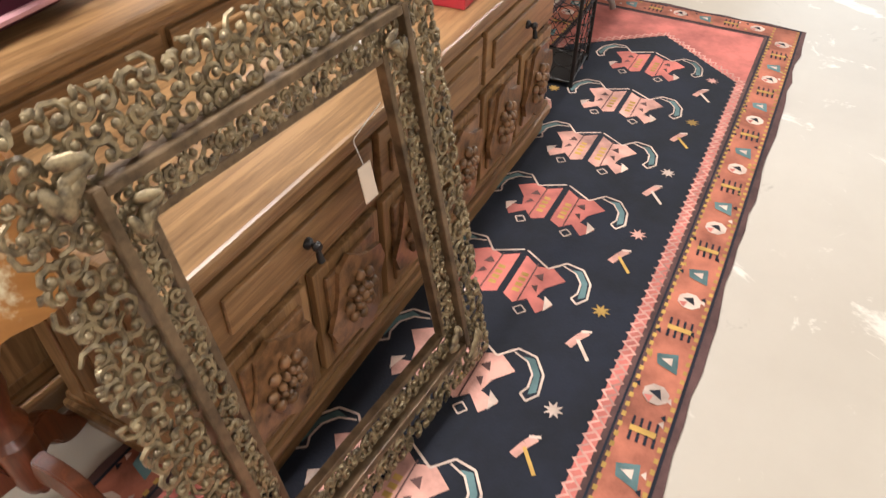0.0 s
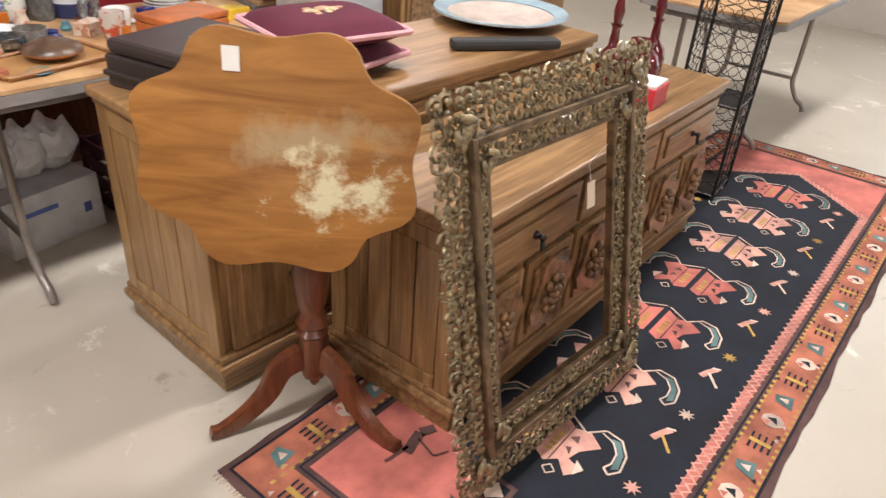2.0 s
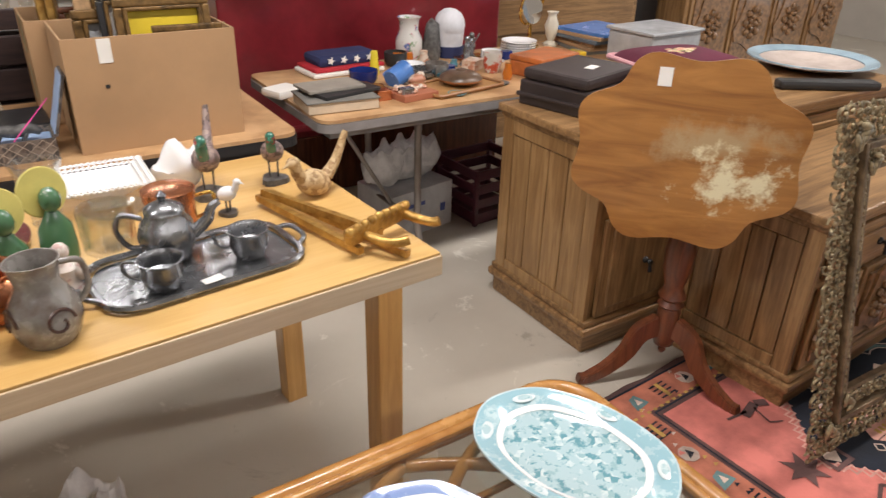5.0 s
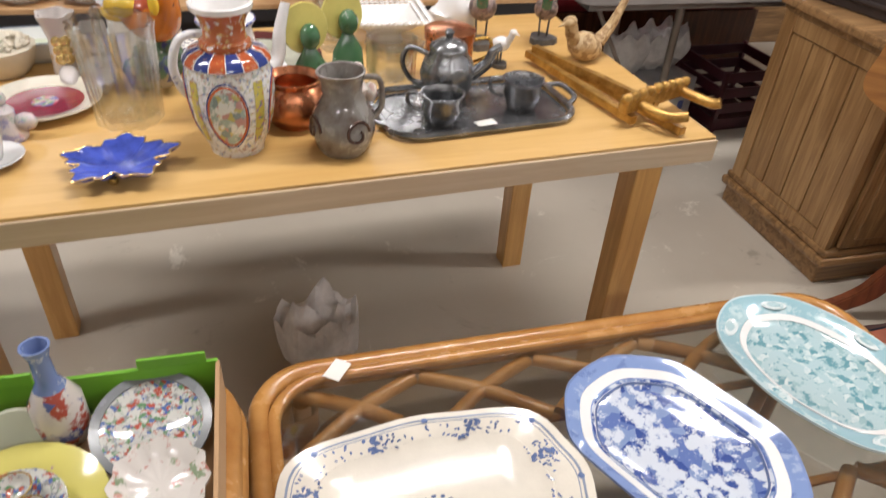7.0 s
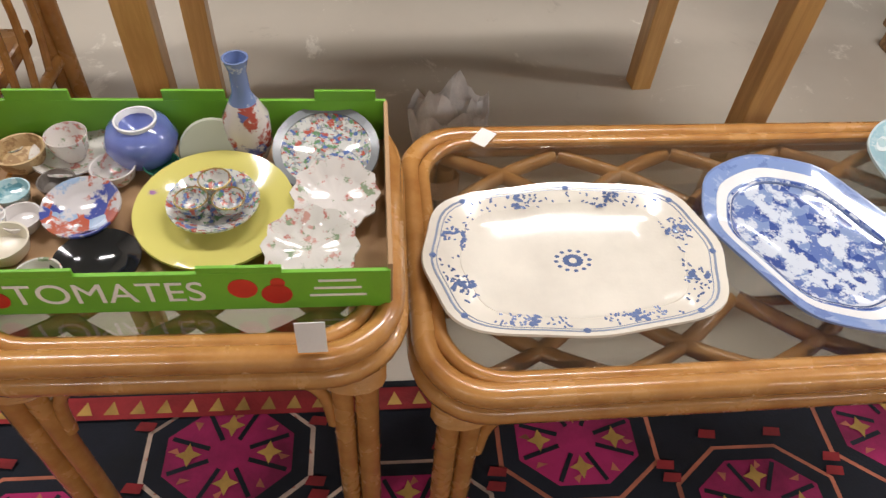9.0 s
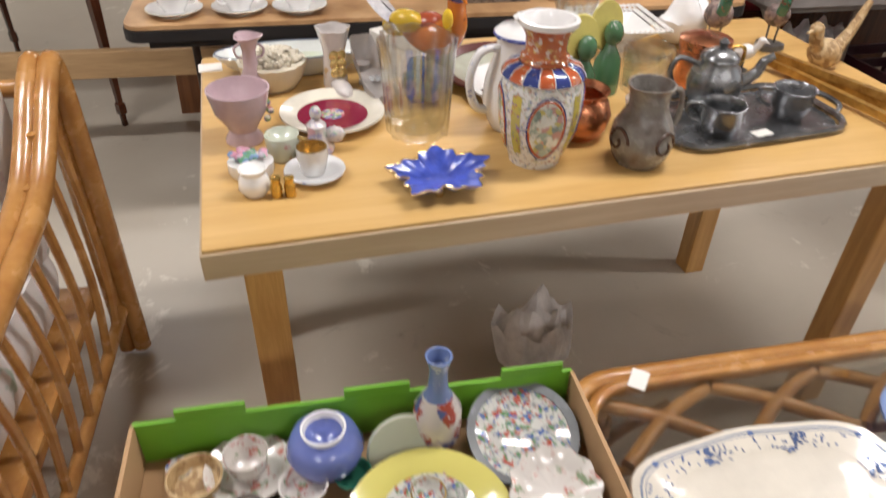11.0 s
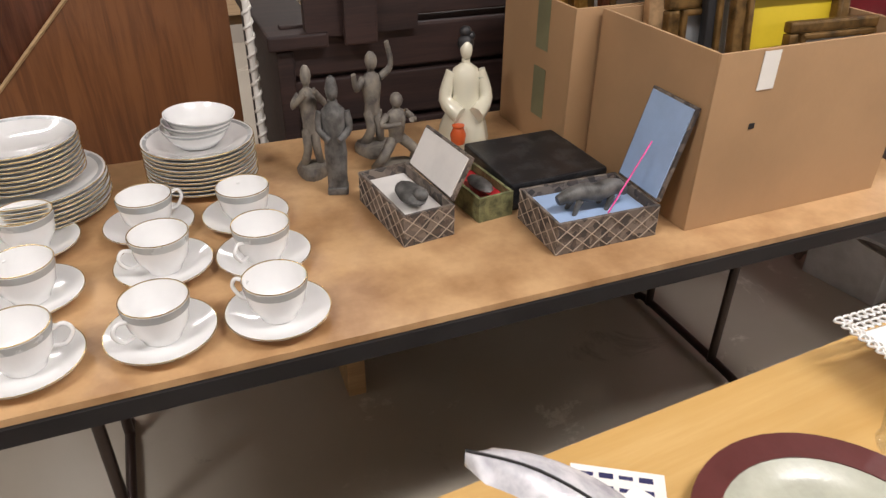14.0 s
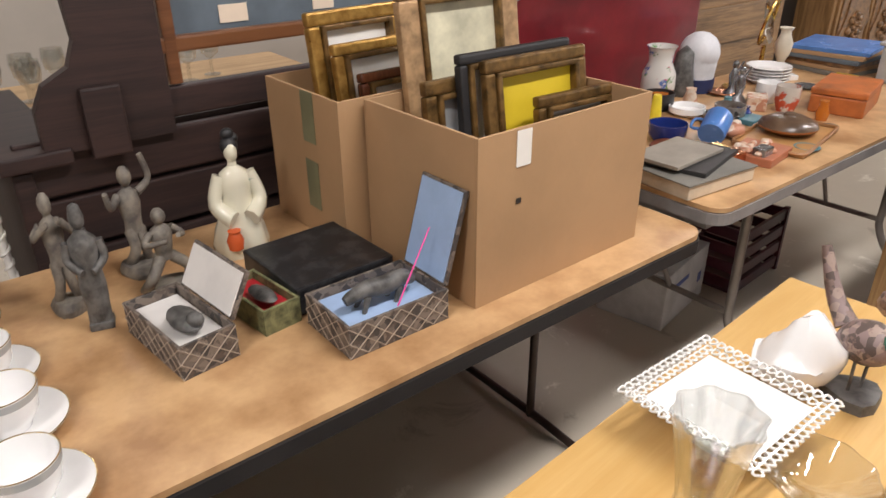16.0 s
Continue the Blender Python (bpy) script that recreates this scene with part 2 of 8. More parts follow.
def tube(pts, r, n=8, bm=None, closed=False):
    """A round bar along points; r is a number or one radius a point."""
    bm = bm or bmesh.new()
    pts = [Vector(p) for p in pts]
    k = len(pts)
    rs = r if isinstance(r, (list, tuple)) else [r] * k
    rings, up = [], None
    for i, p in enumerate(pts):
        a = pts[i - 1] if (i or closed) else p
        c = pts[(i + 1) % k] if (i < k - 1 or closed) else p
        d = (c - a).normalized()
        if up is None:
            up = d.orthogonal().normalized()
        up = (up - d * up.dot(d)).normalized()
        side = d.cross(up)
        rings.append([bm.verts.new(p + rs[i] * (math.cos(t) * up + math.sin(t) * side)) for t in (2 * math.pi * j / n for j in range(n))])
    for i in range(k if closed else k - 1):
        a, c = rings[i], rings[(i + 1) % k]
        for j in range(n):
            bm.faces.new((a[j], a[(j + 1) % n], c[(j + 1) % n], c[j]))
    if not closed:
        bm.faces.new(rings[0][::-1])
        bm.faces.new(rings[-1])
    return bm


def curve(pts, steps=6, closed=False):
    """A smooth line through points."""
    pts = [Vector(p) for p in pts]
    k, out = len(pts), []
    for i in range(k if closed else k - 1):
        p0 = pts[i - 1] if (i or closed) else pts[0]
        p1, p2 = pts[i], pts[(i + 1) % k]
        p3 = pts[(i + 2) % k] if (i + 2 < k or closed) else pts[-1]
        for s in range(steps):
            t = s / steps
            out.append(0.5 * (2 * p1 + (p2 - p0) * t + (2 * p0 - 5 * p1 + 4 * p2 - p3) * t * t + (3 * p1 - p0 - 3 * p2 + p3) * t**3))
    if not closed:
        out.append(pts[-1])
    return out


def ball(bm, x, y, z, rx, ry=None, rz=None, seg=12, m=None):
    """An ellipsoid, turned by m."""
    ry, rz, k = ry or rx, rz or rx, max(4, seg // 2)
    m = m or Matrix.Identity(4)
    put = lambda a, c, h: bm.verts.new(m @ Vector((rx * a, ry * c, rz * h)) + Vector((x, y, z)))
    top, low, rings = put(0, 0, 1), put(0, 0, -1), []
    for i in range(1, k):
        t = math.pi * i / k
        rings.append([put(math.sin(t) * math.cos(6.28318 * j / seg), math.sin(t) * math.sin(6.28318 * j / seg), math.cos(t)) for j in range(seg)])
    for j in range(seg):
        q = (j + 1) % seg
        bm.faces.new((top, rings[0][j], rings[0][q]))
        bm.faces.new((low, rings[-1][q], rings[-1][j]))
        for a, c in zip(rings, rings[1:]):
            bm.faces.new((a[j], c[j], c[q], a[q]))
    return bm


def plate_outline(pts, thick, bm=None, z=0.0):
    """A flat board with the outline pts, standing up from z by thick."""
    bm = bm or bmesh.new()
    lo = [bm.verts.new((p[0], p[1], z)) for p in pts]
    hi = [bm.verts.new((p[0], p[1], z + thick)) for p in pts]
    n = len(pts)
    bm.faces.new(hi)
    bm.faces.new(lo[::-1])
    for i in range(n):
        bm.faces.new((lo[i], lo[(i + 1) % n], hi[(i + 1) % n], hi[i]))
    return bm


def round_rect(w, d, r, n=6):
    out = []
    for cx, cy, a0 in ((w / 2 - r, d / 2 - r, 0), (-w / 2 + r, d / 2 - r, 90), (-w / 2 + r, -d / 2 + r, 180), (w / 2 - r, -d / 2 + r, 270)):
        for i in range(n + 1):
            a = radians(a0 + 90 * i / n)
            out.append((cx + r * math.cos(a), cy + r * math.sin(a)))
    return out


def turned(bm, m):
    bmesh.ops.transform(bm, matrix=m, verts=bm.verts)
    return bm


def thing(name, label, category, x, y, z=0.0, rz=0.0, group="", rx=0.0, ry=0.0, kind=""):
    ob = new(name)
    ob.empty_display_size = 0.05
    ob.matrix_basis = pose(x, y, z, rx, ry, rz)
    return tagged(ob, label, category, group, kind)


def part(name, bm, material, parent=None, label="", smooth=False):
    bmesh.ops.recalc_face_normals(bm, faces=bm.faces)
    if smooth:
        for f in bm.faces:
            f.smooth = True
        for e in bm.edges:
            if len(e.link_faces) == 2 and e.calc_face_angle(0) > 0.85:
                e.smooth = False
    me = bpy.data.meshes.new(name)
    bm.to_mesh(me)
    bm.free()
    me.materials.append(material)
    ob = new(name, me)
    ob.parent = parent
    if label:
        ob["label"] = label
    return ob


def shared(name, mesh, parent, m, label=""):
    ob = new(name, mesh)
    ob.parent = parent
    ob.matrix_basis = m
    return ob


def whole(name, bm, material, label, category, x, y, z=0.0, rz=0.0, group="", smooth=True, kind=""):
    """A thing of one mesh."""
    ob = part(name, bm, material, None, "", smooth)
    ob.matrix_basis = pose(x, y, z, 0, 0, rz)
    return tagged(ob, label, category, group, kind)


def structure(name, bm, material, label):
    ob = part(name, bm, material)
    return tagged(ob, label, name.split("_")[0], kind="structure")


# ---- room ----
structure("floor", B(1.0, 1.0, -0.1, 12.4, 11.4, 0.2, 0), floor_mat, "worn beige painted concrete floor with pale scuffs")
structure("wall_south", B(1.0, -4.6, 1.5, 12.4, 0.2, 3.0, 0), wall_paint, "plain beige painted shop wall")
structure("wall_north", B(1.0, 6.6, 1.5, 12.4, 0.2, 3.0, 0), wall_paint, "plain beige painted shop wall")
structure("wall_west", B(-5.1, 1.0, 1.5, 0.2, 11.0, 3.0, 0), wall_paint, "plain beige painted shop wall")
bm = bmesh.new()
box(bm, 7.1, -2.8, 1.5, 0.2, 3.4, 3.0)
box(bm, 7.1, 4.0, 1.5, 0.2, 5.0, 3.0)
box(bm, 7.1, 0.2, 0.15, 0.2, 2.6, 0.3)
box(bm, 7.1, 0.2, 2.8, 0.2, 2.6, 0.4)
structure("wall_east", bm, wall_paint, "beige painted shop wall with a window opening")
structure("ceiling", B(1.0, 1.0, 3.05, 12.4, 11.4, 0.1, 0), ceiling_paint, "unseen shop ceiling, toned down to limit bounced light")
for lx, ly in LAMPS:
    fx = thing("ceiling_light", "white fluorescent ceiling fitting", "light", lx, ly, 2.88, group="ceiling lights")
    part("housing", B(0, 0, 0.07, 1.25, 0.34, 0.1, 0.01), ceiling_paint, fx)

# ---- maple work table ----
MT = 0.765
mt = thing("work_table", "pale maple laminate table on square wooden legs", "table", -1.535, 1.53, 0, 5.4)
part("tabletop", B(0, 0, MT - 0.003, 1.452, 0.752, 0.006, 0.0015), maple, mt, "glossy honey maple top")
part("edge_band", B(0, 0, MT - 0.029, 1.46, 0.76, 0.046, 0.003), maple_edge, mt, "pale cream edge band")
for sx in (-1, 1):
    for sy in (-1, 1):
        part("leg", B(sx * 0.648, sy * 0.275, (MT - 0.052) / 2, 0.062, 0.062, MT - 0.052, 0.004), maple_leg, mt)

# ---- folding tables ----


def folding_table(x, y, z, rz, w, d, edge, metal, legs, label, swept=True):
    """Tops, edge strip and two pairs of legs joined by a bent bar."""
    t = thing("folding_table", label, "table", x, y, 0, rz, group="folding tables")
    part("tabletop", plate_outline(round_rect(w, d, 0.05), 0.012, z=z - 0.012), ply, t, "worn brown plywood top")
    part("edge_strip", plate_outline(round_rect(w + 0.008, d + 0.008, 0.054), 0.03, z=z - 0.044), edge, t)
    part("apron", B(0, 0, z - 0.064, w - 0.1, d - 0.12, 0.038, 0.003), edge, t)
    for lx in legs:
        if swept:
            for sy in (-1, 1):
                yy = sy * (d / 2 - 0.16)
                pts = curve([(lx, yy, z - 0.05), (lx, yy, 0.26), (lx, yy + sy * 0.004, 0.17), (lx, yy + sy * 0.05, 0.085), (lx, yy + sy * 0.095, 0.05), (lx, yy + sy * 0.11, 0.013)], 5)
                part("leg", tube(pts, 0.0145, 10), metal, t, "bent steel tube leg", True)
            part("stretcher", tube([(lx, -d / 2 + 0.16, 0.2), (lx, d / 2 - 0.16, 0.2)], 0.011, 10), metal, t, "", True)
            part("brace", tube([(lx, 0, 0.2), (lx - 0.28, 0, z - 0.06)], 0.009, 8), metal, t, "", True)
        else:
            for yy in (0.0, 0.3):
                part("leg", tube([(lx, yy, z - 0.05), (lx, yy, 0.02)], 0.0125, 10), metal, t, "dark steel tube leg", True)
            part("foot_bar", tube(curve([(lx, -0.2, 0.013), (lx, -0.15, 0.02), (lx, 0.0, 0.03), (lx, 0.3, 0.03), (lx, 0.36, 0.013)], 5), 0.0125, 10), metal, t, "", True)
            part("brace", tube([(lx, 0.15, 0.36), (lx + (0.3 if lx < 0 else -0.3), 0.15, z - 0.06)], 0.008, 8), metal, t, "", True)
            part("crossbar", tube([(lx, 0.0, 0.36), (lx, 0.3, 0.36)], 0.009, 8), metal, t, "", True)
    return t


folding_table(-1.635, 2.59, 0.722, 1.4, 1.835, 0.755, black_edge, brown_metal, (-0.79, 0.78), "brown plywood folding table with a black edge and dark legs", False)
folding_table(0.25, 2.66, 0.735, 1.4, 1.76, 0.76, grey_plastic, grey_metal, (-0.42, 0.7), "brown topped folding table with a grey edge and bent steel legs")
folding_table(3.55, 1.75, 0.74, 4.0, 1.5, 0.75, grey_plastic, grey_metal, (-0.45, 0.45), "folding table with grey edge beyond the carpet")

# ---- carved oak cabinets ----


def carved_boss(parent, cx, cy, cz, s):
    """A carved rosette of knobs on a cut-cornered panel."""
    bm = bmesh.new()
    for i in range(8):
        a = math.pi * i / 4
        ball(bm, cx + 0.62 * s * math.cos(a), cy, cz + 0.72 * s * math.sin(a), 0.2 * s, 0.16 * s, 0.2 * s, 8)
        ball(bm, cx + 0.32 * s * math.cos(a + 0.4), cy - 0.06 * s, cz + 0.34 * s * math.sin(a + 0.4), 0.13 * s, 0.16 * s, 0.15 * s, 8)
    ball(bm, cx, cy - 0.1 * s, cz, 0.17 * s, 0.16 * s, 0.17 * s, 8)
    part("carving", bm, oak_carved, parent, "carved knobbly rosette", True)


def raised(parent, name, cx, y, cz, w, h, mat_, boss=False, knob=True):
    """A framed door or drawer front facing -y."""
    d = part(name, B(cx, y - 0.008, cz, w, 0.018, h, 0.004), mat_, parent)
    bm = bmesh.new()
    e = 0.035 if not boss else 0.028
    box(bm, cx, y - 0.021, cz, w - 2 * e, 0.012, h - 2 * e, 0.006)
    part("panel", bm, oak_carved if boss else mat_, d)
    if boss:
        s = min(w, h) * 0.37
        pts = []
        for i in range(16):
            a = 2 * math.pi * i / 16 + math.pi / 16
            k = 1.25 if (i // 2) % 2 == 0 else 0.95
            pts.append((s * k * math.cos(a), s * 1.2 * k * math.sin(a)))
        bm = plate_outline(pts, 0.012)
        turned(bm, Matrix.Translation((cx, y - 0.025, cz)) @ Matrix.Rotation(radians(90), 4, "X"))
        part("star_moulding", bm, oak_carved, d)
        carved_boss(d, cx, y - 0.042, cz, s * 0.85)
    elif knob:
        bm = lathe([(0.0, 0.0), (0.012, 0.0), (0.012, 0.006), (0.005, 0.012), (0.011, 0.022), (0.008, 0.03), (0, 0.031)], 12)
        turned(bm, Matrix.Translation((cx, y - 0.027, cz)) @ Matrix.Rotation(radians(90), 4, "X"))
        tube([(cx, y - 0.05, cz - 0.005), (cx, y - 0.055, cz - 0.035)], [0.005, 0.008], 8, bm)
        part("handle", bm, black_metal, d, "dark drop handle", True)


def side_planks(parent, x, y0, y1, z0, z1, n, mat_, s=-1):
    """Grooved boards in a frame on an end facing -x."""
    w = (y1 - y0) / n
    for i in range(n):
        part("board", B(x + s * 0.004, y0 + w * (i + 0.5), (z0 + z1) / 2, 0.012, w - 0.005, z1 - z0, 0.003), mat_, parent)


def cabinet(label, x, y, rz, w, d, h, cols, side, base=0.09, boss=True, drawer=0.15):
    c = thing("cabinet", label, "cabinet", x, y, 0, rz)
    part("body", B(w / 2, d / 2, base + (h - base - 0.03) / 2, w - 0.03, d - 0.03, h - base - 0.03, 0.003), oak_z, c)
    part("plinth", B(w / 2, d / 2, base / 2, w, d, base, 0.006), oak_x, c)
    bm = bmesh.new()
    box(bm, w / 2, d / 2, base - 0.004, w + 0.036, d + 0.036, 0.03, 0.011)
    box(bm, w / 2, d / 2, base + 0.024, w + 0.016, d + 0.016, 0.024, 0.009)
    part("base_moulding", bm, oak_x, c)
    part("worktop", B(w / 2, d / 2, h - 0.016, w + 0.03, d + 0.03, 0.03, 0.008), oak_x, c, "polished oak top")
    part("top_moulding", B(w / 2, d / 2, h - 0.04, w + 0.008, d + 0.008, 0.02, 0.006), oak_x, c)
    # ends: corner stiles, rails and boards
    for yy in (0.035, d - 0.035):
        part("stile", B(0.008, yy, base + (h - base) / 2, 0.02, 0.055, h - base - 0.06, 0.003), side, c)
    for zz in (base + 0.05, h - 0.075):
        part("rail", B(0.008, d / 2, zz, 0.02, d - 0.13, 0.05, 0.003), side, c)
    side_planks(c, 0.012, 0.065, d - 0.065, base + 0.078, h - 0.103, 4, side)
    cw = (w - 0.06) / cols
    for i in range(cols):
        cx = 0.03 + cw * (i + 0.5)
        if drawer and i % 2 == 0:
            raised(c, "drawer", 0.03 + cw * (i + 1), 0.012, h - 0.05 - drawer / 2, 2 * cw - 0.025, drawer - 0.02, oak_x)
        top = h - 0.06 - drawer
        raised(c, "door", cx, 0.012, (base + 0.035 + top) / 2, cw - 0.022, top - base - 0.05, oak_z, boss)
    return c


cabinet("low oak sideboard with drawers above star-carved doors", 0.385, 1.065, 5.0, 1.64, 0.46, 0.655, 6, oak_z, drawer=0.17)
buff = cabinet("tall oak buffet with plain grooved ends and panelled drawers", 0.03, 1.6, 2.0, 1.72, 0.52, 0.765, 4, oak_pale, boss=False, drawer=0.2)

# ---- tilt-top table ----
TTX, TTY = 0.182, 1.387
tt = thing("tilt_top_table", "tilted worn cherry pedestal table with scalloped top", "table", TTX, TTY, 0, 42)
part("pedestal", lathe([(0.0, 0.085), (0.008, 0.09), (0.013, 0.1), (0.008, 0.112), (0.03, 0.125), (0.036, 0.15), (0.036, 0.25), (0.03, 0.262), (0.042, 0.275), (0.03, 0.29),
     (0.044, 0.305), (0.036, 0.322), (0.03, 0.34), (0.044, 0.4), (0.047, 0.46), (0.04, 0.53), (0.033, 0.58), (0.04, 0.62), (0.04, 0.68), (0, 0.68)], 24), cherry, tt, "", True)
for k in range(3):
    a = radians(180 + 120 * k + 60)
    ca, sa = math.cos(a), math.sin(a)
    pr = [(0.03, 0.2), (0.09, 0.175), (0.13, 0.11), (0.19, 0.06), (0.255, 0.03), (0.285, 0.032)]
    line = curve([(r * ca, r * sa, z) for r, z in pr], 4)
    bm = bmesh.new()
    rows = []
    m = len(line)
    for i, p in enumerate(line):
        d = (line[min(i + 1, m - 1)] - line[max(i - 1, 0)]).normalized()
        side = Vector((-sa, ca, 0))
        up = side.cross(d) * -1
        h = 0.055 * (1 - i / (m - 1)) + 0.022
        if i > m - 5:
            h = 0.028
        rows.append([bm.verts.new(p + sgn * side * 0.016 + s2 * up * h / 2) for sgn, s2 in ((-1, -1), (1, -1), (1, 1), (-1, 1))])
    for a0, b0 in zip(rows, rows[1:]):
        for j in range(4):
            bm.faces.new((a0[j], a0[(j + 1) % 4], b0[(j + 1) % 4], b0[j]))
    bm.faces.new(rows[0])
    bm.faces.new(rows[-1][::-1])
    bmesh.ops.bevel(bm, geom=list(bm.edges), offset=0.004, segments=2, affect="EDGES")
    lift = min(v.co.z for v in bm.verts)
    for v in bm.verts:
        v.co.z -= lift * max(0, (0.2 - v.co.z) / 0.2) + 0.0
    part("foot", bm, cherry, tt, "", True)


def worn_top():
    m, nt, b = nodes_of("worn_varnish")
    v = coords(nt, (1.2, 9, 9), vary=False)
    n1 = add(nt, "ShaderNodeTexNoise", Scale=2.5, Detail=7.0, Roughness=0.6, Distortion=0.8)
    nt.links.new(v, n1.inputs["Vector"])
    base = ramp(nt, n1.outputs[0], [(0.3, (0.22, 0.085, 0.02)), (0.7, (0.45, 0.205, 0.053))])
    v2 = coords(nt, (1, 1, 1), vary=False)
    n2 = add(nt, "ShaderNodeTexNoise", Scale=9.0, Detail=9.0, Roughness=0.7)
    nt.links.new(v2, n2.inputs["Vector"])

    def patch(cx, cy, sx, sy, lo, hi):
        mp = nt.nodes.new("ShaderNodeMapping")
        mp.vector_type = "POINT"
        mp.inputs["Location"].default_value = (-cx / sx, -cy / sy, 0)
        mp.inputs["Scale"].default_value = (1 / sx, 1 / sy, 0.0)
        nt.links.new(v2, mp.inputs[0])
        ln = nt.nodes.new("ShaderNodeVectorMath")
        ln.operation = "LENGTH"
        nt.links.new(mp.outputs[0], ln.inputs[0])
        ad = nt.nodes.new("ShaderNodeMath")
        ad.operation = "MULTIPLY_ADD"
        nt.links.new(n2.outputs[0], ad.inputs[0])
        ad.inputs[1].default_value = 2.2
        nt.links.new(ln.outputs["Value"], ad.inputs[2])
        hv = nt.nodes.new("ShaderNodeMath")
        hv.operation = "MULTIPLY"
        nt.links.new(ad.outputs[0], hv.inputs[0])
        hv.inputs[1].default_value = 0.4
        return ramp(nt, hv.outputs[0], [(lo * 0.4, (1, 1, 1)), (hi * 0.4, (0, 0, 0))])

    def over(a, f, c):
        mx = nt.nodes.new("ShaderNodeMix")
        mx.data_type = "RGBA"
        nt.links.new(f, mx.inputs[0])
        nt.links.new(a, mx.inputs[6])
        mx.inputs[7].default_value = rgba(c)
        return mx.outputs[2]

    col = over(base, patch(0.07, 0.04, 0.3, 0.11, 1.3, 1.75), (0.42, 0.29, 0.15))
    col = over(col, patch(0.13, -0.065, 0.23, 0.165, 1.42, 1.66), (0.74, 0.66, 0.43))
    nt.links.new(col, b.inputs["Base Color"])
    b.inputs["Roughness"].default_value = 0.3
    b.inputs["Coat Weight"].default_value = 0.35
    b.inputs["Coat Roughness"].default_value = 0.2
    bump(nt, b, n1.outputs[0], 0.1, 0.001)
    return m


half = [(0.0, 0.246), (0.11, 0.262), (0.165, 0.235), (0.2, 0.172), (0.275, 0.135), (0.304, 0.09)]
quarter = half + [(0.29, 0.0)]
ring_ = quarter + [(x, -y) for x, y in half[::-1]]
ring_ += [(-x, y) for x, y in ring_[::-1][1:-1]]
pts = [(p.x, p.y) for p in curve([(x, y, 0) for x, y in ring_[::-1]], 4, closed=True)]
bm = plate_outline(pts, 0.02)
for f in list(bm.faces):
    if len(f.verts) > 10 and f.normal.z > 0:
        bmesh.ops.inset_individual(bm, faces=[f], thickness=0.014, depth=-0.005)
top = part("tabletop", bm, worn_top(), tt, "worn varnish with a pale bare patch")
TTM = Matrix.Translation((-0.07, 0.045, 0.797)) @ Matrix.Rotation(radians(-90), 4, "Z") @ Matrix.Rotation(radians(83), 4, "X")
top.matrix_basis = TTM
bat = part("batten", B(0, 0, -0.012, 0.3, 0.04, 0.022, 0.003), cherry, tt)
bat.matrix_basis = TTM
tg = part("price_tag", B(-0.085, 0.2, 0.0215, 0.036, 0.05, 0.0012, 0), paper, tt, "white paper price tag")
tg.matrix_basis = TTM

# ---- openwork frame ----
fr = thing("openwork_frame", "empty gilt bronze openwork picture frame leaning on the sideboard", "frame", 0.62, 0.868, 0.012, 0.5, rx=-11)
IW, IH, SB, BB = 0.484, 0.628, 0.105, 0.19
OW, OH = IW + 2 * SB, IH + 2 * BB - 0.02


def bar_ring(name, w, h, zc, t, depth, y, label):
    for sx in (-1, 1):
        part(name, B(sx * (w / 2 + t / 2), y, zc, t, depth, h + 2 * t, 0.003), frame_bar, fr, label)
    for sz in (-1, 1):
        part(name, B(0, y, zc + sz * (h / 2 + t / 2), w - 0.001, depth, t, 0.003), frame_bar, fr, label)


ZC = BB + IH / 2
bar_ring("inner_bar", IW, IH, ZC, 0.014, 0.022, 0, "ribbed inner bar")
bar_ring("middle_bar", IW + 0.105, IH + 0.13, ZC, 0.016, 0.045, -0.008, "raised dark bar")
rng = random.Random(4)


def scrollwork(x0, x1, z0, z1, y, cell, r, bulge):
    """Pierced leafy scrolls filling a strip."""
    bm = bmesh.new()
    nx, nz = max(1, round((x1 - x0) / cell)), max(1, round((z1 - z0) / cell))
    for i in range(nx):
        for j in range(nz):
            cx = x0 + (i + 0.5) * (x1 - x0) / nx + rng.uniform(-0.005, 0.005)
            cz = z0 + (j + 0.5) * (z1 - z0) / nz + rng.uniform(-0.005, 0.005)
            a0, turn_ = rng.uniform(0, 6.28), rng.choice((-1, 1))
            line = []
            for s in range(9):
                q = s / 8
                rad = cell * (0.72 - 0.6 * q)
                a = a0 + turn_ * 6.6 * q
                line.append((cx + rad * math.cos(a), y - bulge * (0.4 + 0.6 * q), cz + rad * math.sin(a)))
            tube(line, [r * (0.8 + 0.5 * math.sin(3.1 * s / 8)) for s in range(9)], 5, bm)
            ball(bm, cx, y - bulge, cz, r * 1.7, r * 1.5, r * 1.7, 6)
            for k in range(2):
                a = rng.uniform(0, 6.28)
                ball(bm, cx + cell * 0.55 * math.cos(a), y - bulge * 0.6, cz + cell * 0.55 * math.sin(a), r * 2.4, r * 0.8, r * 1.2, 6, Matrix.Rotation(rng.uniform(0, 3), 4, "Y"))
    return bm


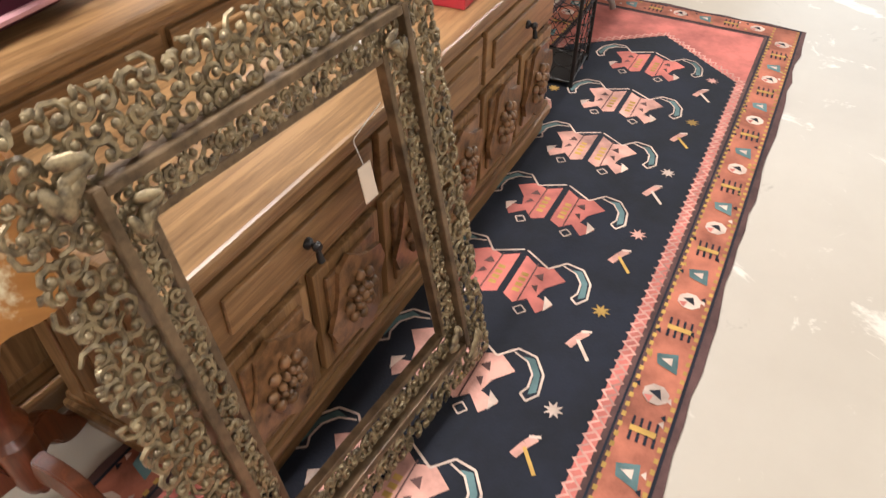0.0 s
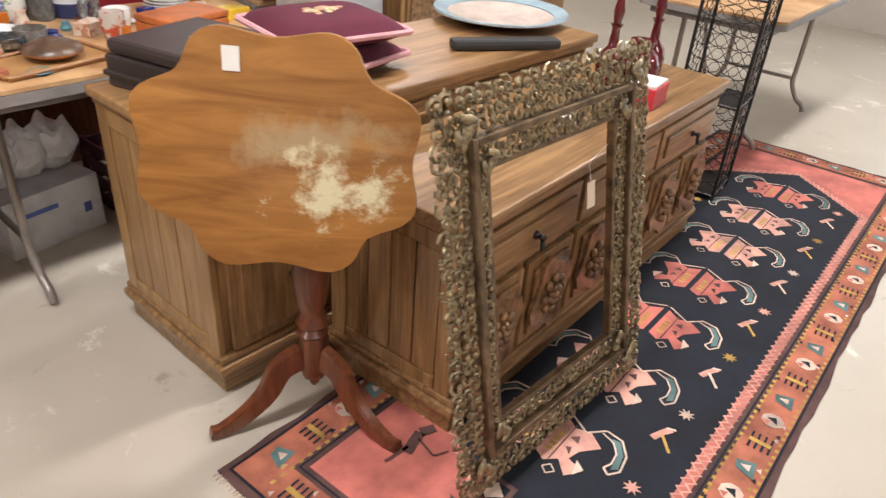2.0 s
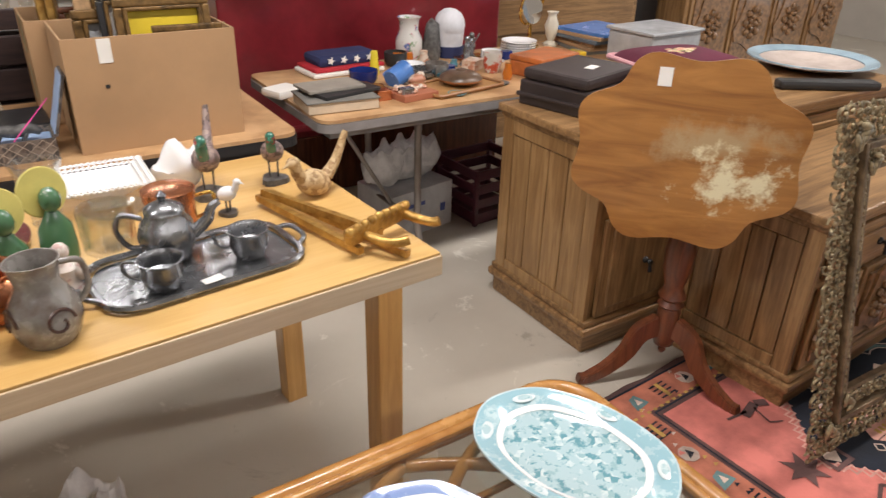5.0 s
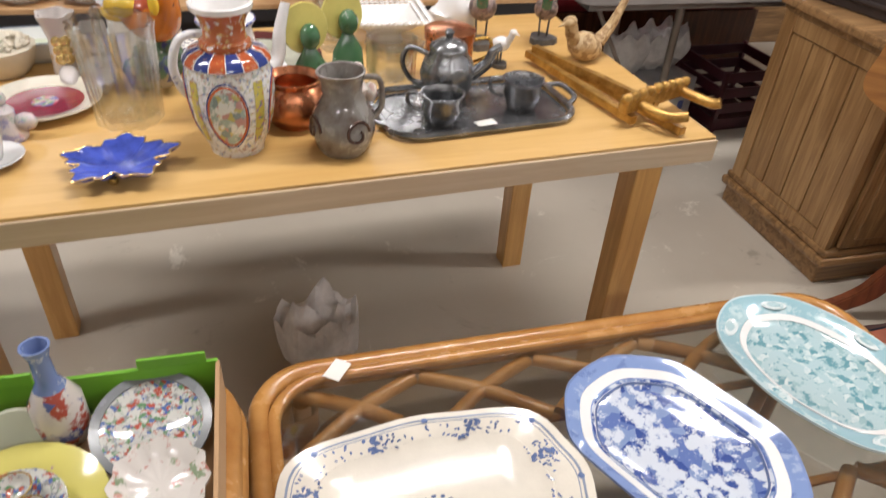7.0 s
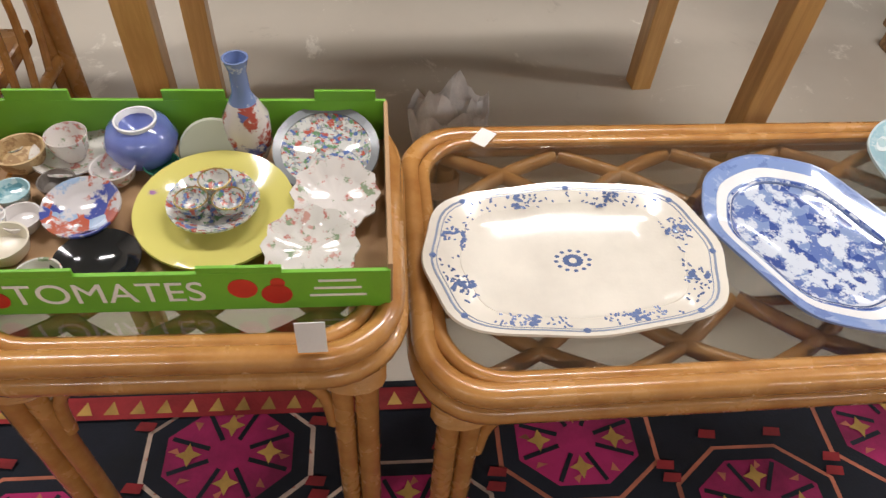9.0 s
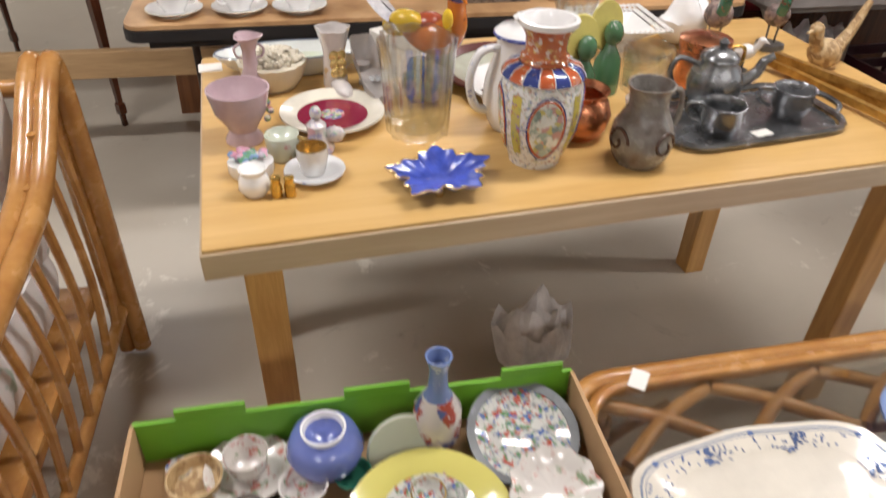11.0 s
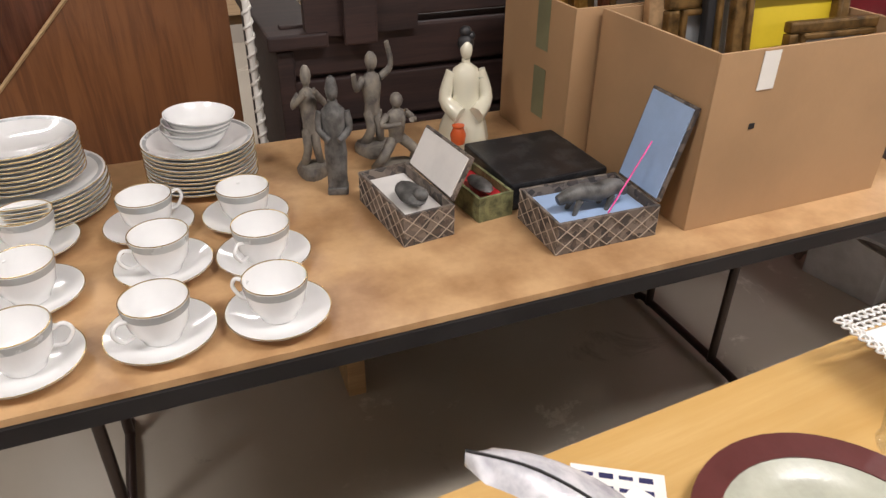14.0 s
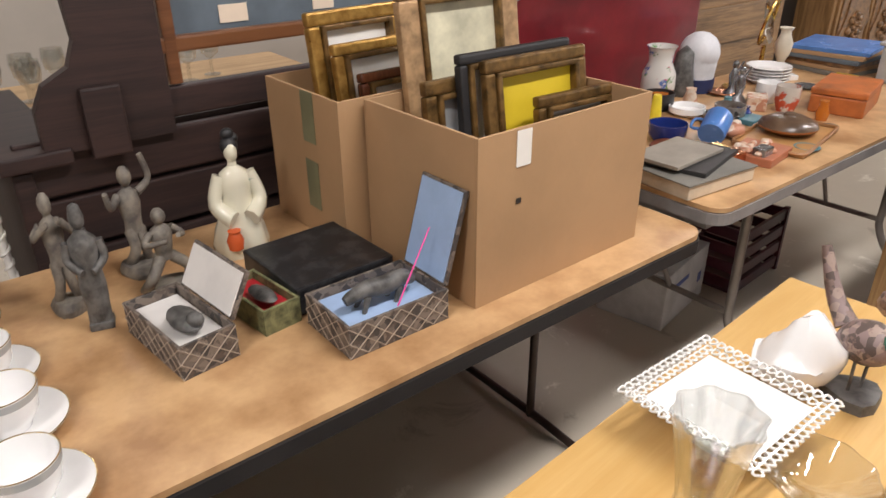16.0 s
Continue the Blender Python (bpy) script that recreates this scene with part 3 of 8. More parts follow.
def strip_set(a, t, y, cell, r, bulge, name):
    w, h = a
    part(name, scrollwork(-w / 2 - t, -w / 2, ZC - h / 2 - t, ZC + h / 2 + t, y, cell, r, bulge), bronze, fr, "pierced gilt scrollwork", True)
    part(name, scrollwork(w / 2, w / 2 + t, ZC - h / 2 - t, ZC + h / 2 + t, y, cell, r, bulge), bronze, fr, "", True)
    part(name, scrollwork(-w / 2, w / 2, ZC + h / 2, ZC + h / 2 + t, y, cell, r, bulge), bronze, fr, "", True)
    part(name, scrollwork(-w / 2, w / 2, ZC - h / 2 - t, ZC - h / 2, y, cell, r, bulge), bronze, fr, "", True)


strip_set((IW + 0.03, IH + 0.03), 0.042, -0.004, 0.021, 0.0035, 0.01, "inner_scrollwork")
strip_set((IW + 0.14, IH + 0.165), 0.095, 0.0, 0.03, 0.0042, 0.016, "outer_scrollwork")
for sx in (-1, 1):
    for sz in (-1, 1):
        for px, pz, s in ((IW / 2 + 0.03, IH / 2 + 0.035, 1.0), (IW / 2 + 0.1, IH / 2 + 0.115, 1.25)):
            bm = bmesh.new()
            for k in range(5):
                a = (k - 2) * 0.55
                ball(bm, sx * px - sx * 0.022 * s * math.sin(a + 0.8), -0.03, ZC + sz * pz - sz * 0.022 * s * math.cos(a + 0.8), 0.009 * s, 0.007, 0.022 * s, 8,
                     Matrix.Rotation(-sx * sz * (a + 0.8) * 1.0, 4, "Y"))
            part("leaf", bm, bronze, fr, "gilt acanthus corner leaf", True)
tg = part("price_tag", B(0.125, -0.02, ZC + 0.15, 0.034, 0.002, 0.068, 0), tag_card, fr, "buff card tag on a string")
part("string", tube(curve([(0.125, -0.02, ZC + 0.183), (0.12, -0.02, ZC + 0.21), (0.115, -0.022, ZC + 0.235), (0.13, -0.025, ZC + 0.245), (0.2, -0.02, ZC + 0.262)], 4), 0.0008, 5), paper, tg)

# ---- carpets ----


def inlay(name, polys, material, parent, z, label=""):
    """Flat woven figures, each a polygon."""
    bm = bmesh.new()
    for p in polys:
        bm.faces.new([bm.verts.new((q[0], q[1], z)) for q in p])
    ob = part(name, bm, material, parent, label)
    return ob


def wool(name, c, vary=0.3):
    return paint(name, c, 0.95, vary=vary, scale=7, grain=0.6)


navy, pink, rust = wool("navy_wool", (0.009, 0.011, 0.019)), wool("pink_wool", (0.52, 0.155, 0.125), 0.22), wool("rust_wool", (0.42, 0.14, 0.085), 0.3)
cream, teal, sand = wool("cream_wool", (0.58, 0.44, 0.36)), wool("teal_wool", (0.10, 0.17, 0.17)), wool("ochre_wool", (0.45, 0.27, 0.07))
blush, brown_wool = wool("blush_wool", (0.58, 0.30, 0.24)), wool("brown_wool", (0.10, 0.05, 0.045))
RUGM = (-0.04, 0.28)
rug = thing("carpet", "worn navy and pink patterned wool carpet under the cabinets", "rug", RUGM[0], RUGM[1], 0, 5.0)
L, W = 3.44, 1.09
edge = []
erng = random.Random(9)
for i in range(40):
    edge.append((L * i / 40, erng.uniform(-0.008, 0.008)))
for i in range(12):
    edge.append((L + erng.uniform(-0.012, 0.012), W * i / 12))
for i in range(40):
    edge.append((L - L * i / 40, W + erng.uniform(-0.006, 0.006)))
for i in range(12):
    edge.append((erng.uniform(-0.01, 0.01), W - W * i / 12))
part("wool_base", plate_outline(edge, 0.006), brown_wool, rug, "brown wool edge")
Z0 = 0.0066


def frame_polys(x0, y0, x1, y1, t):
    return [[(x0, y0), (x1, y0), (x1, y0 + t), (x0, y0 + t)], [(x0, y1 - t), (x1, y1 - t), (x1, y1), (x0, y1)],
            [(x0, y0 + t), (x0 + t, y0 + t), (x0 + t, y1 - t), (x0, y1 - t)], [(x1 - t, y0 + t), (x1, y0 + t), (x1, y1 - t), (x1 - t, y1 - t)]]


inlay("border_field", frame_polys(0.025, 0.025, L - 0.025, W - 0.025, 0.105), rust, rug, Z0, "rust border")
inlay("pink_field", [[(0.16, 0.16), (L - 0.16, 0.16), (L - 0.16, W - 0.16), (0.16, W - 0.16)]], pink, rug, Z0, "pink field")
hexa = [(0.37, W / 2), (0.67, 0.19), (2.81, 0.19), (3.1, W / 2), (2.81, W - 0.19), (0.67, W - 0.19)]
inlay("navy_field", [hexa], navy, rug, Z0 + 0.0008, "dark navy centre field")


def zigzag(a, b, n, w):
    """A toothed line from a to b."""
    a, b = Vector((*a, 0)), Vector((*b, 0))
    d = (b - a) / n
    nrm = Vector((-d.y, d.x, 0)).normalized() * w
    up, dn = [], []
    for i in range(n + 1):
        off = nrm * (0.5 if i % 2 else -0.5)
        p = a + d * i + off
        up.append(p + nrm * 0.22)
        dn.append(p - nrm * 0.22)
    return [[(dn[i].x, dn[i].y), (dn[i + 1].x, dn[i + 1].y), (up[i + 1].x, up[i + 1].y), (up[i].x, up[i].y)] for i in range(n)]


def scaled_hex(k):
    return [(1.735 + (x - 1.735) * (1 + k / 1.37), W / 2 + (y - W / 2) * (1 + k / 0.355)) for x, y in hexa]


for k, w, mt_ in ((0.006, 0.02, blush), (0.022, 0.02, blush)):
    h = scaled_hex(k)
    polys = []
    for p, q in zip(h, h[1:] + h[:1]):
        polys += zigzag(p, q, max(8, int(math.dist(p, q) / 0.017)), w)
    inlay("zigzag_border", polys, mt_, rug, Z0 + 0.0016 + k * 0.02, "toothed pink and navy line")
inlay("guard_line", frame_polys(0.14, 0.14, L - 0.14, W - 0.14, 0.006) + frame_polys(0.018, 0.018, L - 0.018, W - 0.018, 0.008), navy, rug, Z0 + 0.0012)
inlay("dotted_line", [[(x, y), (x + 0.014, y), (x + 0.014, y + 0.01), (x, y + 0.01)] for i in range(112) for x in (0.06 + i * 0.03,) for y in (0.027, 0.126, W - 0.136)], sand, rug, Z0 + 0.0015)
mrng = random.Random(21)
sets = {"cream": [], "teal": [], "navy": [], "sand": [], "pink": []}
cell = 0.115
spots = [(0.08 + cell * (i + 0.5), 0.079) for i in range(28)] + [(0.08 + cell * (i + 0.5), W - 0.079) for i in range(28)] + [(x, 0.2 + cell * i) for i in range(7) for x in (0.079, L - 0.079)]
for i, (cx, cy) in enumerate(spots):
    r = 0.032
    k = i % 3
    oct_ = [(cx + r * math.cos(0.785 * j + 0.39), cy + r * math.sin(0.785 * j + 0.39)) for j in range(8)]
    if k == 0:
        sets["cream"].append(oct_)
        sets["navy"].append([(cx - 0.012, cy - 0.016), (cx + 0.018, cy - 0.006), (cx + 0.004, cy + 0.018)])
        sets["pink"].append([(cx - 0.03, cy + 0.01), (cx - 0.006, cy + 0.005), (cx - 0.012, cy + 0.026)])
    elif k == 1:
        sets["teal"].append([(cx - 0.036, cy - 0.03), (cx + 0.03, cy - 0.02), (cx + 0.012, cy + 0.03), (cx - 0.02, cy + 0.022)])
        sets["cream"].append([(cx - 0.014, cy - 0.012), (cx + 0.012, cy - 0.01), (cx, cy + 0.016)])
    else:
        sets["navy"] += [[(cx - 0.035, cy - 0.034 + 0.018 * j), (cx + 0.035, cy - 0.03 + 0.018 * j), (cx + 0.035, cy - 0.024 + 0.018 * j), (cx - 0.035, cy - 0.027 + 0.018 * j)] for j in range(4)]
        sets["sand"].append([(cx - 0.008, cy - 0.03), (cx + 0.008, cy - 0.03), (cx + 0.008, cy + 0.03), (cx - 0.008, cy + 0.03)])
    for q in range(2):
        ax, ay = cx + mrng.uniform(-0.05, 0.05), cy + mrng.choice((-0.04, 0.04))
        sets[mrng.choice(("navy", "sand", "cream"))].append([(ax, ay), (ax + 0.02, ay + 0.004), (ax + 0.008, ay + 0.014)])
for n, (key, mt_) in enumerate((("teal", teal), ("cream", cream), ("navy", navy), ("sand", sand), ("pink", pink))):
    inlay("border_figure", sets[key], mt_, rug, Z0 + 0.0018 + n * 0.0004)


def stroke(pts, w):
    out = []
    pts = [Vector((*p, 0)) for p in pts]
    for a, b in zip(pts, pts[1:]):
        d = (b - a).normalized()
        n = Vector((-d.y, d.x, 0)) * w / 2
        out.append([tuple((a - n)[:2]), tuple((b - n)[:2]), tuple((b + n)[:2]), tuple((a + n)[:2])])
    return out


def star(cx, cy, r, n=8):
    return [(cx + r * (1 if i % 2 == 0 else 0.45) * math.cos(math.pi * i / n), cy + r * (1 if i % 2 == 0 else 0.45) * math.sin(math.pi * i / n)) for i in range(2 * n)]


S = {"pink": [], "cream": [], "blush": [], "teal": [], "ochre": [], "brown": []}
for k in range(-1, 6):
    u0 = 0.83 + 0.352 * k
    # large figure with a hooked crest
    for (sv, v0) in ((1, 0.0), (-1, W)):
        f = lambda u, v: (u0 + u, v0 + sv * v)
        f = lambda u, v: (u0 + 0.2 + u, v0 + sv * v)
        body = [(-0.10, 0.43), (-0.055, 0.40), (-0.04, 0.45), (0.0, 0.44), (0.05, 0.40), (0.085, 0.45), (0.07, 0.49), (0.10, 0.535), (-0.07, 0.535), (-0.09, 0.50), (-0.06, 0.47)]
        col = ("blush", "pink", "pink", "blush")[k % 4]
        S[col].append([f(u, v) for u, v in body])
        S["cream"] += stroke([f(u, v) for u, v in ((0.12, 0.54), (0.075, 0.46), (0.12, 0.42), (0.115, 0.37), (0.07, 0.335), (0.01, 0.325), (-0.02, 0.345), (-0.005, 0.365))], 0.006)
        S["cream"] += stroke([f(u, v) for u, v in ((0.105, 0.425), (0.092, 0.385), (0.06, 0.36), (0.02, 0.355), (-0.005, 0.365))], 0.005)
        S["teal"].append([f(u, v) for u, v in ((0.102, 0.40), (0.108, 0.372), (0.068, 0.343), (0.015, 0.332), (0.0, 0.348), (0.055, 0.355), (0.09, 0.38))])
        S["cream"].append([f(u, v) for u, v in ((-0.05, 0.40), (-0.085, 0.415), (-0.03, 0.43))])
        S["cream"] += stroke([f(u, v) for u, v in ((-0.11, 0.49), (-0.125, 0.47), (-0.105, 0.455), (-0.09, 0.475), (-0.11, 0.49))], 0.004)
        S["ochre"] += [[f(u + 0.022 * j, v) for u, v in ((-0.05, 0.50), (-0.036, 0.50), (-0.036, 0.52), (-0.05, 0.52))] for j in range(4)]
        S["brown"] += [[f(u, v) for u, v in ((-0.03, 0.455), (0.0, 0.463), (-0.01, 0.478))], [f(u, v) for u, v in ((0.02, 0.455), (0.05, 0.465), (0.03, 0.485))]]
        S["brown"] += stroke([f(u, v) for u, v in ((-0.08, 0.49), (0.08, 0.492))], 0.004)
        f = lambda u, v: (u0 + u, v0 + sv * v)
        # small star and hammer-like bird
        S[("cream", "ochre", "blush")[k % 3]].append(star(*f(0.187 - 0.0, 0.278), 0.026))
        S["blush"] += stroke([f(u, v) for u, v in ((0.035, 0.315), (0.075, 0.3), (0.1, 0.285))], 0.02)
        S[("ochre", "cream")[k % 2]] += stroke([f(u, v) for u, v in ((0.065, 0.3), (0.01, 0.255))], 0.009)
        S["cream"] += stroke([f(u, v) for u, v in ((0.095, 0.3), (0.105, 0.275))], 0.008)
for n, (key, mt_) in enumerate((("pink", pink), ("blush", blush), ("teal", teal), ("cream", cream), ("ochre", sand), ("brown", brown_wool))):
    inlay("field_figure", S[key], mt_, rug, Z0 + 0.0022 + n * 0.0004)
# bird and leaf figures on the pink end
inlay("corner_figure", stroke([(0.36, 0.78), (0.44, 0.80), (0.48, 0.78)], 0.03) + stroke([(0.30, 0.80), (0.38, 0.79)], 0.01) + stroke([(0.42, 0.79), (0.40, 0.72), (0.44, 0.70)], 0.006)
      + [star(0.3, 0.55, 0.07, 6)] + frame_polys(0.37, 0.49, 0.46, 0.59, 0.014) + stroke([(0.18, 0.45), (0.3, 0.35), (0.42, 0.4), (0.55, 0.24)], 0.012), brown_wool, rug, Z0 + 0.003)
inlay("corner_diamond", [[(0.385, 0.54), (0.415, 0.505), (0.445, 0.54), (0.415, 0.575)]], cream, rug, Z0 + 0.0034)
bm = bmesh.new()
for i in range(90):
    yy = W * (i + 0.5) / 90
    tube([(0.002, yy, 0.004), (-0.012 - erng.random() * 0.014, yy + erng.uniform(-0.006, 0.006), 0.002)], 0.0018, 4, bm)
part("fringe", bm, cream, rug, "short pale fringe")

rug2 = thing("carpet", "dark red carpet with octagon medallions under the rattan tables", "rug", -1.5, 0.05, 0, 1.0)
red_wool, mag = wool("red_wool", (0.26, 0.022, 0.026)), wool("magenta_wool", (0.34, 0.018, 0.105))
part("wool_base", B(0, 0, 0.003, 2.7, 1.5, 0.006, 0.001), navy, rug2, "dark navy ground")
Q = {"navy2": [], "cream2": [], "red2": [], "red": [], "mag": [], "cream": [], "ochre": [], "navy": [], "rust": []}
for i in range(8):
    for j in range(5):
        cx, cy = -1.17 + 0.335 * i, -0.6 + 0.3 * j + (0.15 if i % 2 else 0)
        if cy > 0.62:
            continue
        ring = lambda r, ky=0.78: [(cx + r * math.cos(0.785 * q + 0.39), cy + r * ky * math.sin(0.785 * q + 0.39)) for q in range(8)]
        Q["rust" if (i + j) % 3 else "cream"].append(ring(0.172))
        Q["navy"].append(ring(0.162))
        Q["red" if (i + j) % 2 else "mag"].append(ring(0.128))
        Q["ochre"] += [star(cx + 0.075 * math.cos(1.57 * q), cy + 0.058 * math.sin(1.57 * q), 0.024, 4) for q in range(4)]
        Q["mag" if (i + j) % 2 else "red"].append(star(cx, cy, 0.052, 6))
        for q in range(8):
            a = 0.785 * q + 0.39
            Q["navy2"] += stroke([(cx + 0.04 * math.cos(a), cy + 0.031 * math.sin(a)), (cx + 0.118 * math.cos(a), cy + 0.092 * math.sin(a))], 0.009)
            Q["cream2"].append([(cx + 0.1 * math.cos(a + 0.2), cy + 0.08 * math.sin(a + 0.2)), (cx + 0.115 * math.cos(a + 0.3), cy + 0.09 * math.sin(a + 0.3)), (cx + 0.09 * math.cos(a + 0.38), cy + 0.07 * math.sin(a + 0.38))])
            px, py = cx + 0.178 * math.cos(a), cy + 0.16 * math.sin(a)
            Q["red2"] += [[(px - 0.02, py - 0.006), (px + 0.015, py - 0.01), (px + 0.02, py + 0.008), (px - 0.012, py + 0.012)]]
        for q in range(10):
            a = 0.628 * q
            px, py = cx + 0.146 * math.cos(a), cy + 0.113 * math.sin(a)
            Q["rust"].append([(px - 0.008, py - 0.006), (px + 0.01, py - 0.004), (px, py + 0.012)])
for n, (key, mt_) in enumerate((("cream", cream), ("rust", rust), ("navy", navy), ("red", red_wool), ("mag", mag), ("ochre", sand), ("navy2", navy), ("cream2", rust), ("red2", red_wool))):
    # tips and stars lie over the rings
    inlay("medallion", Q[key], mt_, rug2, 0.0068 + n * 0.0007 + (0.003 if key == "ochre" else 0))
inlay("border", frame_polys(-1.33, -0.73, 1.33, 0.73, 0.05), red_wool, rug2, 0.0135)
inlay("border_tooth", [[(-1.3 + 0.05 * i, 0.69), (-1.27 + 0.05 * i, 0.69), (-1.285 + 0.05 * i, 0.72)] for i in range(52)], sand, rug2, 0.0142)

# ---- rattan tables ----


def rattan_table(x, y, w, d, h, rz, lattice, label):
    t = thing("rattan_table", label, "coffee table", x, y, 0, rz, group="rattan tables")
    for k, (off, z, r) in enumerate(((0.0, h - 0.018, 0.018), (0.006, h - 0.05, 0.017), (-0.022, h - 0.016, 0.012))):
        line = [(p[0], p[1], z) for p in round_rect(w - 0.036 + 2 * off, d - 0.036 + 2 * off, 0.095, 7)]
        part("rim_cane", tube(line, r, 8, closed=True), rattan, t, "bent honey rattan cane", True)
    gl = part("glass_top", plate_outline(round_rect(w - 0.1, d - 0.1, 0.07), 0.006, z=h - 0.014), table_glass, t, "clear glass top")
    gl.visible_shadow = False
    iw, idp = w / 2 - 0.05, d / 2 - 0.05
    for s in (-1, 1):
        for i in range(lattice):
            x0 = -iw + 2 * iw * (i + 0.15) / lattice
            x1 = x0 + 2 * iw / lattice * 0.95
            for a, b in ((x0, x1), (x1, x0)):
                mid = ((a + b) / 2, s * (idp - 0.05), h - 0.042)
                part("lattice_cane", tube(curve([(a, s * idp, h - 0.04), mid, (b, s * (idp - 0.13), h - 0.04)], 4), 0.013, 8), rattan, t, "", True)
        part("lattice_rail", tube([(-iw, s * (idp - 0.13), h - 0.05), (iw, s * (idp - 0.13), h - 0.05)], 0.008, 7), rattan, t, "", True)
    for sx in (-1, 1):
        for sy in (-1, 1):
            lx, ly = sx * (w / 2 - 0.055), sy * (d / 2 - 0.05)
            part("leg", tube([(lx, ly, h - 0.06), (lx, ly, 0.008)], 0.018, 9), rattan, t, "", True)
            part("leg", tube([(lx - sx * 0.034, ly, h - 0.06), (lx - sx * 0.034, ly, 0.008)], 0.016, 9), rattan, t, "", True)
            part("bracket", tube(curve([(lx - sx * 0.05, ly, h - 0.24), (lx - sx * 0.07, ly, h - 0.14), (lx - sx * 0.17, ly, h - 0.068)], 5), 0.01, 8), rattan, t, "", True)
            bm = bmesh.new()
            for q in range(6):
                ring = [(lx - sx * 0.017 + 0.042 * math.cos(a), ly + 0.024 * math.sin(a), h - 0.085 - 0.007 * q) for a in (0.5236 * v for v in range(12))]
                tube(ring, 0.0038, 5, bm, closed=True)
            part("binding", bm, rattan, t, "wrapped cane binding", True)
    return t


rattan_table(-1.1, 0.775, 1.17, 0.57, 0.485, 2.0, 5, "long honey rattan coffee table with a glass top")
rattan_table(-1.98, 0.73, 0.585, 0.49, 0.565, 0.5, 3, "small honey rattan side table with a glass top")

# ---- rattan sofa ----
sofa = thing("rattan_sofa", "honey rattan armchair with white floral cushions", "sofa", -2.6, 1.3, 0, 0)
for off in (0.0, 0.036):
    part("arm_cane", tube(curve([(off, 0.42, 0.02), (off, 0.43, 0.5), (off, 0.42, 0.79), (off, 0.36, 0.80), (off, 0.15, 0.66), (off, -0.15, 0.62), (off, -0.32, 0.60), (off, -0.40, 0.5), (off, -0.40, 0.02)], 7), 0.022, 10), rattan, sofa, "bent honey rattan arm", True)
for i in range(8):
    yy = -0.33 + 0.095 * i
    zt = 0.6 if i < 5 else 0.62 + 0.06 * (i - 4)
    part("upright_cane", tube(curve([(0.018, yy, 0.16), (0.03, yy + 0.02, 0.38), (0.018, yy + 0.01, zt)], 4), 0.01, 7), rattan, sofa, "", True)
part("arm_rail", tube([(0.018, -0.4, 0.16), (0.018, 0.43, 0.16)], 0.016, 8), rattan, sofa, "", True)
part("front_rail", tube([(0.0, -0.4, 0.22), (-0.9, -0.4, 0.22)], 0.02, 8), rattan, sofa, "", True)
part("back_rail", tube([(0.0, 0.42, 0.76), (-0.9, 0.42, 0.76)], 0.02, 8), rattan, sofa, "", True)
part("seat_frame", B(-0.45, 0.0, 0.25, 0.88, 0.76, 0.04, 0.01), rattan, sofa)
floral = speckled("floral_cotton", (0.72, 0.68, 0.66), [(0.62, 0.5, 0.52), (0.42, 0.50, 0.42), (0.75, 0.7, 0.68)], 14, rough=0.9, coat=0, cover=0.56)
for nm, a in (("seat_cushion", (-0.47, -0.02, 0.36, 0.84, 0.74, 0.17)), ("back_cushion", (-0.47, 0.3, 0.62, 0.84, 0.2, 0.46))):
    ob = part(nm, B(*a, 0.07), floral, sofa, "white floral cotton cushion", True)

# ---- furniture behind the tables ----
bench = thing("pine_rail", "rough pine board on low trestles behind the table", "bench", -2.55, 2.86, 0, 0)
part("board", B(0, 0, 0.37, 1.7, 0.04, 0.1, 0.004), pine, bench)
for sx in (-0.7, 0.7):
    part("trestle", B(sx, 0.04, 0.16, 0.05, 0.12, 0.32, 0.004), pine, bench)
mtab = thing("mahogany_table", "dark mahogany table with tapered legs", "table", -3.2, 3.58, 0, 0)
part("tabletop", B(0, 0, 0.705, 0.86, 1.1, 0.03, 0.01), mahogany, mtab)
part("apron", B(0, 0, 0.63, 0.74, 0.98, 0.12, 0.004), mahogany, mtab)
for sx in (-1, 1):
    for sy in (-1, 1):
        part("leg", lathe([(0.013, 0.0), (0.012, 0.05), (0.021, 0.055), (0.021, 0.1), (0.014, 0.105), (0.026, 0.56), (0.03, 0.57), (0.03, 0.69)], 4, sx * 0.34, sy * 0.46), mahogany, mtab)
dr = thing("standing_door", "polished walnut panel door standing behind the plates", "door panel", -2.62, 3.24, 0, 0)
outline = [(-0.02, 0.0), (0.6, 0.0), (0.6, 1.36), (0.56, 1.32), (0.0, 0.74)]
part("door_leaf", turned(plate_outline(outline, 0.035), Matrix.Rotation(radians(90), 4, "X")), board_wood, dr, "walnut panel with a sloping edge")
part("back_panel", B(0.33, 0.05, 0.8, 0.54, 0.03, 1.6, 0.004), mahogany, dr, "darker panel behind")
part("moulding", tube([(0.004, -0.036, 0.75), (0.556, -0.036, 1.32)], 0.005, 6), pine, dr, "pale edge line")
ropep = thing("rope_post", "white rope wrapped post beside the dark bench", "post", -1.985, 3.12, 0, 0)
ropep.scale = (0.62, 0.62, 1.0)
part("core", lathe([(0.014, 0.0), (0.014, 1.5)], 10), paper, ropep)
part("foot", lathe([(0.05, 0.0), (0.05, 0.012), (0.015, 0.02)], 14), paper, ropep)
part("rope", tube([(0.017 * math.cos(i * 0.9), 0.017 * math.sin(i * 0.9), 0.02 + i * 0.0048) for i in range(305)], 0.0045, 5), paper, ropep, "twisted white rope", True)
st = thing("dark_settle", "dark stained wooden settle with slatted back", "bench", -1.92, 3.06, 0, 1.4)
